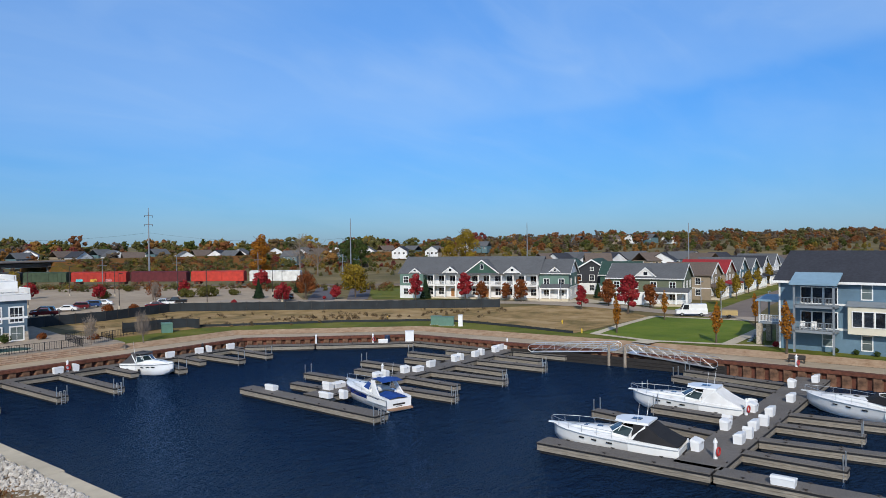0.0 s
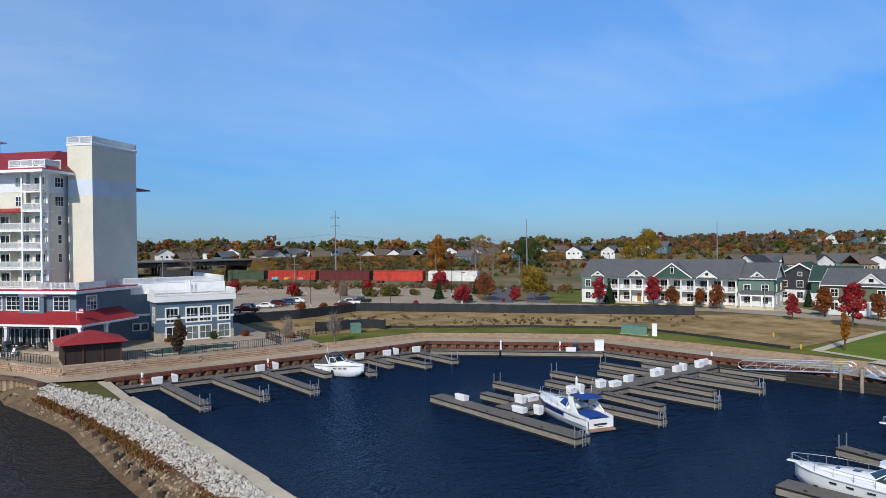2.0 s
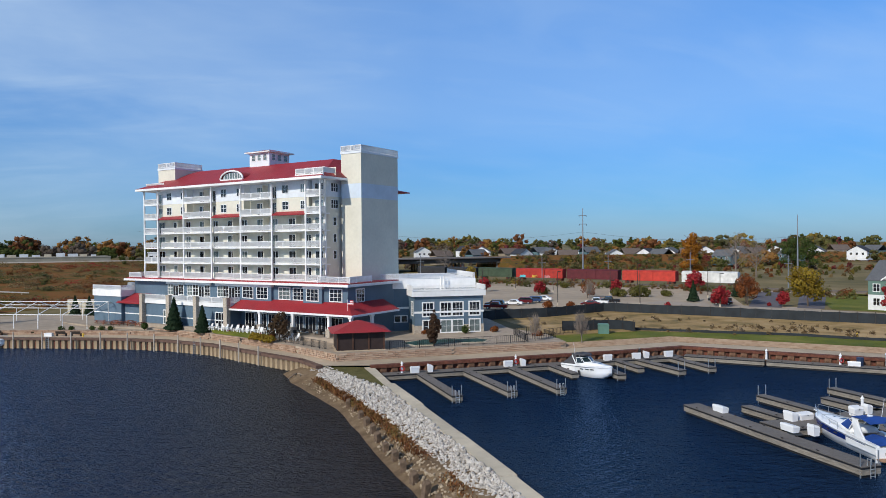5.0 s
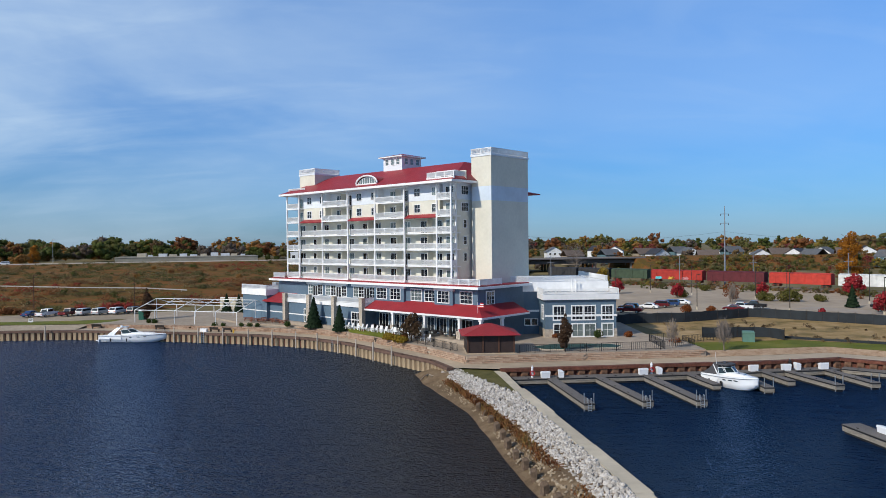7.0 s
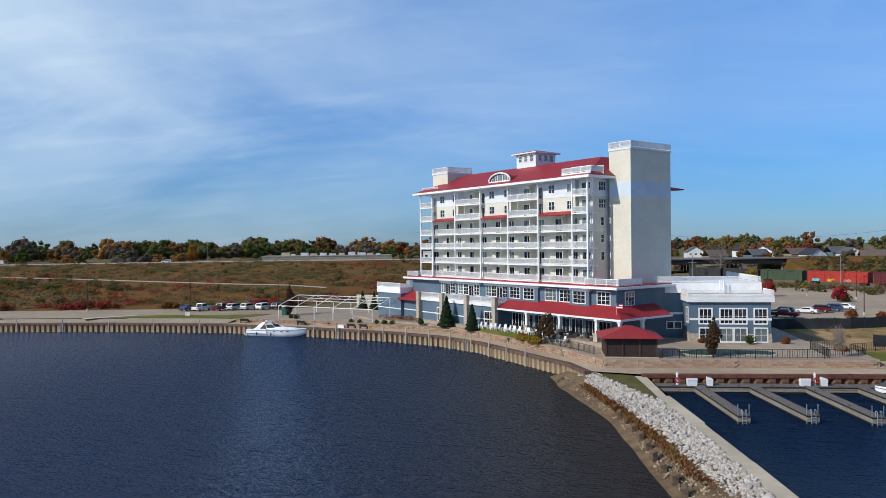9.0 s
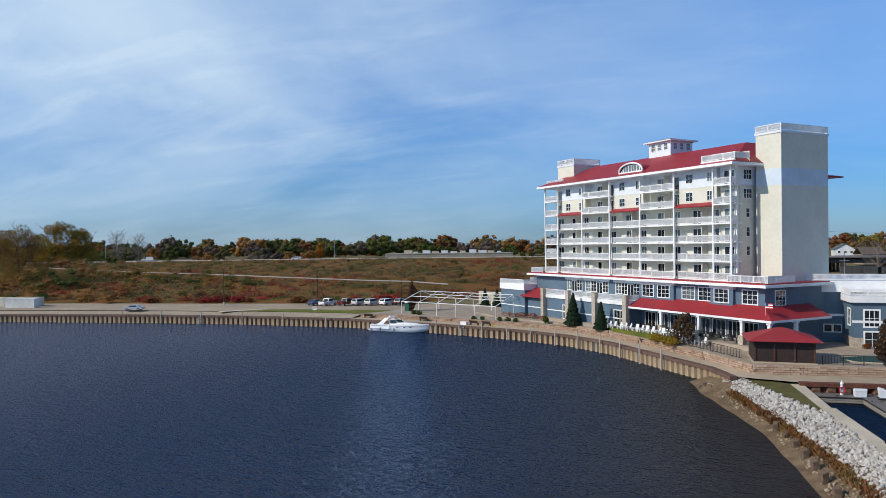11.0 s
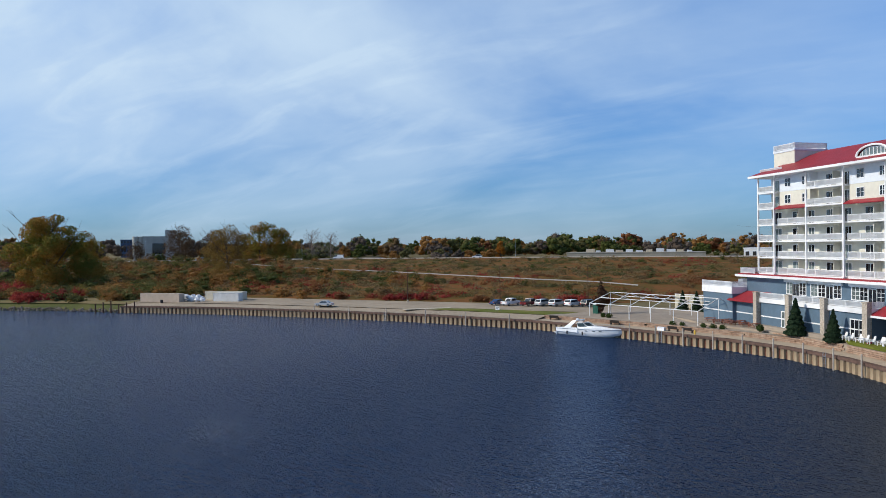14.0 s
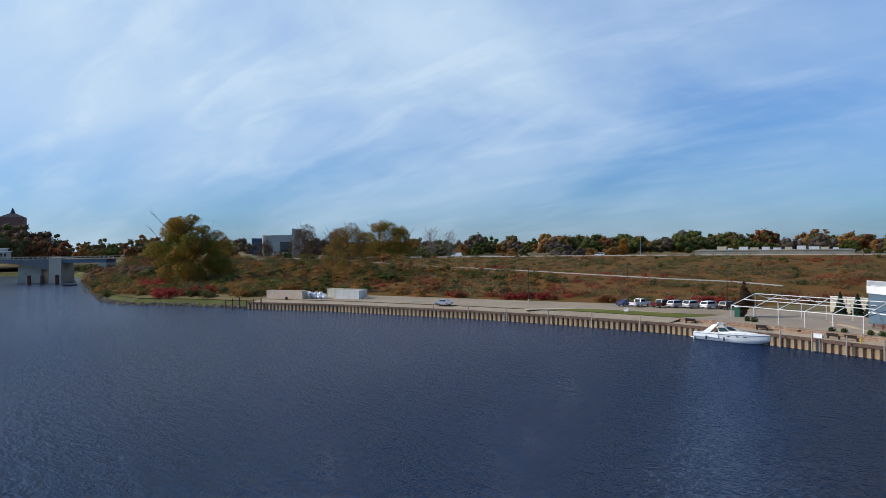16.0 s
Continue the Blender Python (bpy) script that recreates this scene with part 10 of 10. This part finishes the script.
# railway thicket in front of the train
for _ in range(230):
    s = wrng.uniform(-30, 210)
    off = wrng.uniform(-12, -5)
    p = Vector((RX, RY)) + rail_dir * s + Vector((0.79, 0.61)) * off
    h = wrng.uniform(1.2, 2.8)
    grove(wrng.choice(["olive", "yellow", "moss", "rust", "olive", "umber"]), p.x, p.y, LAND - 0.2, h * 0.8, h * 1.3, 80, 0.3)
for _ in range(110):
    s = wrng.uniform(-20, 240)
    off = wrng.uniform(-26, -8)
    p = Vector((RX, RY)) + rail_dir * s + Vector((0.79, 0.61)) * off
    h = wrng.uniform(1.2, 3.0)
    grove(wrng.choice(["olive", "moss", "rust", "umber", "brown"]), p.x, p.y, LAND - 0.2, h, h * 1.4, 110, 0.32)
# meadow tufts
for _ in range(230):
    f = wrng.random()
    a, b = Vector((62, 140)), Vector((122, 96))
    p = a + (b - a) * f + Vector((wrng.uniform(-16, 3), wrng.uniform(-16, 3)))
    if noise.noise((p.x * 0.08, p.y * 0.08, 8)) > 0.0:
        h = wrng.uniform(0.4, 1.0)
        grove(wrng.choice(["brown", "brown", "umber"]), p.x, p.y, LAND, h * 0.8, h * 1.5, 50, 0.16)
# embankment: shrubs thick in the west, tan and rusty grass towards the hotel
bow_z = lambda f: LAND + 8.6 * (f + 0.06 * math.sin(f * 6.283))


def on_slope(a, f):
    i = min(int(a), len(BASE) - 2)
    p = Vector(BASE[i]).lerp(Vector(BASE[i + 1]), a - i)
    q = Vector(HWY[i]).lerp(Vector(HWY[i + 1]), a - i)
    return p.lerp(q, f)


for _ in range(900):
    a, f = wrng.uniform(0.0, 5.0), wrng.random()
    x, y = on_slope(a, f)
    dense = float(np.interp(x, [-350, -215, -150, -100], [1.0, 1.0, 0.30, 0.06]))
    if wrng.random() > dense or (f > 0.62 and x > -260) or (x > -262 and y > np.interp(x, [r[0] for r in RAMP], [r[1] for r in RAMP]) - 9):
        continue
    h = wrng.uniform(1.4, 2.8) + 2.6 * wrng.random() * dense
    tones = ["olive", "yellow", "moss", "rust", "olive", "orange", "green", "umber", "olive", "yellow", "moss"]
    tone = tones[int((noise.noise((x * 0.028, y * 0.028, 1)) + 1) * 5.5 + wrng.uniform(-1.0, 1.0)) % len(tones)]
    grove(tone, x, y, bow_z(f) - 0.5, h, h * wrng.uniform(1.6, 2.6), 280, 0.34)
# lone shrubs higher up and out on the grass
for _ in range(90):
    x, y = on_slope(wrng.uniform(3.0, 7.0), wrng.uniform(0.1, 0.9))
    h = wrng.uniform(1.0, 2.6)
    top = np.interp(x, [c[0] for c in BASE], [c[1] for c in BASE])
    crest = np.interp(x, [c[0] for c in HWY], [c[1] for c in HWY])
    f = min(1.0, max(0.0, (y - top) / max(1.0, crest - top)))
    grove(wrng.choice(["olive", "orange", "moss", "rust", "green", "olive"]), x, y, bow_z(f) - 0.5, h, h * wrng.uniform(1.3, 2.0), 200, 0.30)
# scarlet sumac along the foot
for _ in range(170):
    x = wrng.uniform(-150, -34)
    base_y = np.interp(x, [b[0] for b in BASE[3:8]], [b[1] for b in BASE[3:8]])
    v = noise.noise((x * 0.07, 1, 1))
    if v < -0.05:
        continue
    h = wrng.uniform(0.9, 2.2)
    grove("red" if v > 0.05 else "rust", x, base_y + wrng.uniform(1.0, 4.0 + 14 * v), LAND + 0.1, h, h * wrng.uniform(1.4, 2.2), 110, 0.32)
# long grass on the slope
for _ in range(2300):
    a, f = wrng.uniform(1.6, 7.2), wrng.uniform(0.02, 0.985)
    x, y = on_slope(a, f)
    if -6 < y - np.interp(x, [r[0] for r in RAMP], [r[1] for r in RAMP]) < 7 and x > -300:
        continue
    v = noise.noise((x * 0.018, y * 0.03, 9)) + 0.5 * (0.45 - f)
    tone = wrng.choice(["rust", "rust", "umber", "red", "straw"]) if v > 0.10 else wrng.choice(["umber", "straw", "moss"]) if v > -0.2 else wrng.choice(["moss", "olive", "straw"])
    h = wrng.uniform(0.35, 0.8)
    grove(tone, x, y, bow_z(f) - 0.24, h, h * wrng.uniform(7.0, 12.0), 130, 0.36)
# scrub on the bank east of the overpass
for _ in range(150):
    a = wrng.uniform(0, 3.9)
    i = int(a)
    c0 = Vector(ends[i]).lerp(Vector(ends[i + 1]), a - i)
    f = wrng.uniform(0, 1)
    h = wrng.uniform(1.5, 4.2)
    grove(wrng.choice(["moss", "olive", "umber", "green", "dusk", "rust"]), c0.x + 3 * f, c0.y - 24 * f, 9.9 - 7.4 * min(1, f * 1.1) - 0.3, h * 0.6, h * 1.2, 110, 0.40)
# taller brush and young trees over the whole bank
BRUSH = ["olive", "yellow", "olive", "moss", "straw", "rust", "olive", "yellow", "umber", "moss"]
for _ in range(620):
    a = wrng.uniform(0.15, 3.98)
    i = int(a)
    c0 = Vector(ends[i]).lerp(Vector(ends[i + 1]), a - i)
    f = wrng.uniform(0.03, 1.15)
    x, y = c0.x + 3 * f, c0.y - 24 * f
    h = wrng.uniform(1.2, 2.6) + (2.6 * wrng.random() ** 4 if f > 0.2 else 0)
    tone = BRUSH[int((noise.noise((x * 0.05, y * 0.05, 4)) + 1) * 5.0 + wrng.uniform(-2.2, 2.2)) % len(BRUSH)]
    grove(tone, x, y, max(LAND, 9.9 - 7.4 * min(1, f * 1.1)) - 0.3, h, h * wrng.uniform(1.1, 1.8), 170, 0.36)
# low growth on the far shore beyond the bridge
for _ in range(130):
    a = wrng.uniform(0.0, 2.9)
    i = 2 + int(a)
    p = Vector(COAST[i]).lerp(Vector(COAST[i + 1]), a - int(a))
    h = wrng.uniform(3, 7)
    grove(wrng.choice(["moss", "green", "dusk", "umber"]), p.x, p.y + wrng.uniform(8, 22), LAND - 0.3, h, h * 1.5, 100, 0.7)
# west bank thicket: mounds of brush from the grassy shore up to the highway
for _ in range(620):
    x = wrng.uniform(-412, -202)
    top = np.interp(x, [b[0] for b in BASE[:5]], [b[1] for b in BASE[:5]])
    low = np.interp(x, [c[0] for c in COAST[4:11]], [c[1] for c in COAST[4:11]]) + float(np.interp(x, [-275, -250, -200], [1.0, 5.6, 6.5]))
    f = wrng.random()
    y = low + f * max(4, top + 14 - low)
    h = wrng.uniform(1.8, 3.4) + 3.2 * f * wrng.random() + (3.0 if x < -310 else 0.0) * wrng.random()
    tones = ["olive", "rust", "yellow", "moss", "olive", "orange", "olive", "green", "rust", "yellow", "moss"] if x > -320 else ["umber", "rust", "brown", "orange", "umber", "dusk"]
    tone = tones[int((noise.noise((x * 0.030, y * 0.045, 2)) + 1) * 5.5 + wrng.uniform(-1.2, 1.2)) % len(tones)]
    if f < 0.45 and x > -300 and noise.noise((x * 0.05, y * 0.05, 1.0)) > 0.22:
        tone = "red"
    z = min(LAND, 0.36 * (y - low) + 0.2) if x < -262 else LAND - 0.3
    grove(tone, x, y, z - 0.4 + (bow_z(0.12) - LAND) * max(0.0, f - 0.7), h, h * wrng.uniform(1.5, 2.3), 330, 0.36)
# dark oaks beyond the bridge approach
for x, y, h in ((-500, 300, 17), (-516, 296, 20), (-532, 294, 18), (-548, 300, 20), (-490, 306, 14)):
    grove("green", x, y, LAND + 4, h, h * 0.95, 900, 0.6)
WOOD_TONES = {"green": [(0.042, 0.052, 0.013), (0.066, 0.080, 0.018), (0.095, 0.108, 0.026)], "olive": [(0.075, 0.074, 0.024), (0.11, 0.105, 0.032), (0.15, 0.135, 0.045)],
              "orange": [(0.17, 0.085, 0.028), (0.25, 0.125, 0.036), (0.31, 0.165, 0.05)], "rust": [(0.12, 0.05, 0.022), (0.18, 0.072, 0.028), (0.23, 0.098, 0.038)],
              "yellow": [(0.14, 0.105, 0.024), (0.21, 0.155, 0.032), (0.27, 0.20, 0.05)], "brown": [(0.065, 0.046, 0.028), (0.10, 0.07, 0.04), (0.135, 0.095, 0.052)],
              "dusk": [(0.085, 0.066, 0.054), (0.12, 0.092, 0.072), (0.15, 0.116, 0.088)], "moss": [(0.068, 0.068, 0.028), (0.098, 0.094, 0.036), (0.13, 0.12, 0.046)],
              "umber": [(0.11, 0.072, 0.036), (0.15, 0.098, 0.046), (0.19, 0.126, 0.056)], "sumac": [(0.12, 0.03, 0.03), (0.17, 0.042, 0.036), (0.21, 0.06, 0.045)],
              "straw": [(0.15, 0.11, 0.055), (0.20, 0.145, 0.07), (0.25, 0.185, 0.09)], "red": [(0.17, 0.024, 0.022), (0.27, 0.04, 0.032), (0.34, 0.075, 0.05)]}
LEAVES = {k: foliage("woods_" + k, [tuple(1.2 * q for q in c) for c in tones], 0.07, 0.13) for k, tones in WOOD_TONES.items()}
for key, rows in wood.items():
    v = np.concatenate(rows)
    me = bpy.data.meshes.new("woods")
    nq = len(v) // 4
    me.vertices.add(len(v))
    me.vertices.foreach_set("co", v.astype(np.float32).ravel())
    me.loops.add(len(v))
    me.loops.foreach_set("vertex_index", np.arange(len(v), dtype=np.int32))
    me.polygons.add(nq)
    me.polygons.foreach_set("loop_start", np.arange(0, len(v), 4, dtype=np.int32))
    me.materials.append(LEAVES[key])
    me.update(calc_edges=True)
    me.validate()
    ob = new("woods", me)
    tagged(ob, "masses of %s autumn foliage in woods and scrub" % {"dusk": "dull", "sumac": "crimson"}.get(key, key), "woods", kind="stuff")

# far suburb roofs among the trees
srng = random.Random(33)
protos = []
for k, (wall, roof) in enumerate(((WSIDE, GREYROOF), (TAN, BROWNROOF), (WSIDE, DARKROOF), (TEAL, GREYROOF))):
    ob = thing("far_house", pose(0, 0, 0), "distant pale suburban house among trees", "house", "far suburb")
    part("wall", M().box(-6, -5, -0.5, 6, 5, 5.2), wall, ob)
    part("roof", gable_roof(M(), -6, 6, -5, 5, 5.2, 9.0, 0.5, "x" if k % 2 else "y"), roof, ob)
    part("gable_wall", gable_end(M(), -5.0, -6, 6, 5.2, 8.7) if k % 2 == 0 else M().box(-1.5, -6.6, -0.4, 1.5, -5, 3.0), wall, ob)
    for wx in (-3.5, 0, 3.5):
        window_on(ob, pose(wx, -5.01, 3.0), 1.3, 1.4, 2, 1)
    protos.append([ob, True])
far_spots = [(-36 - 1.3 * i + srng.uniform(-0.5, 0.5), 470 + srng.uniform(0, 130)) for i in range(12)] + [(-12 - 1.2 * i + srng.uniform(-0.6, 0.6), 455 + srng.uniform(0, 130)) for i in range(21)] + [(-56 - 1.0 * i, 345 + 14 * (i % 4) + srng.uniform(-10, 10)) for i in range(14)] + [(-58 - 1.4 * i, 760 + srng.uniform(-60, 80)) for i in range(6)]
for i, (az, d) in enumerate(far_spots):
    x, y = -d * math.sin(radians(az)), d * math.cos(radians(az))
    z = (rise(az, d) if d > 430 else LAND) + (1.2 if d > 460 else 0)
    slot = protos[i % 4]
    m = pose(x, y, z, 0, 0, az + srng.uniform(-50, 50))
    if slot[1]:
        slot[0].matrix_basis, slot[1] = m, False
    else:
        copy_thing(slot[0], m)
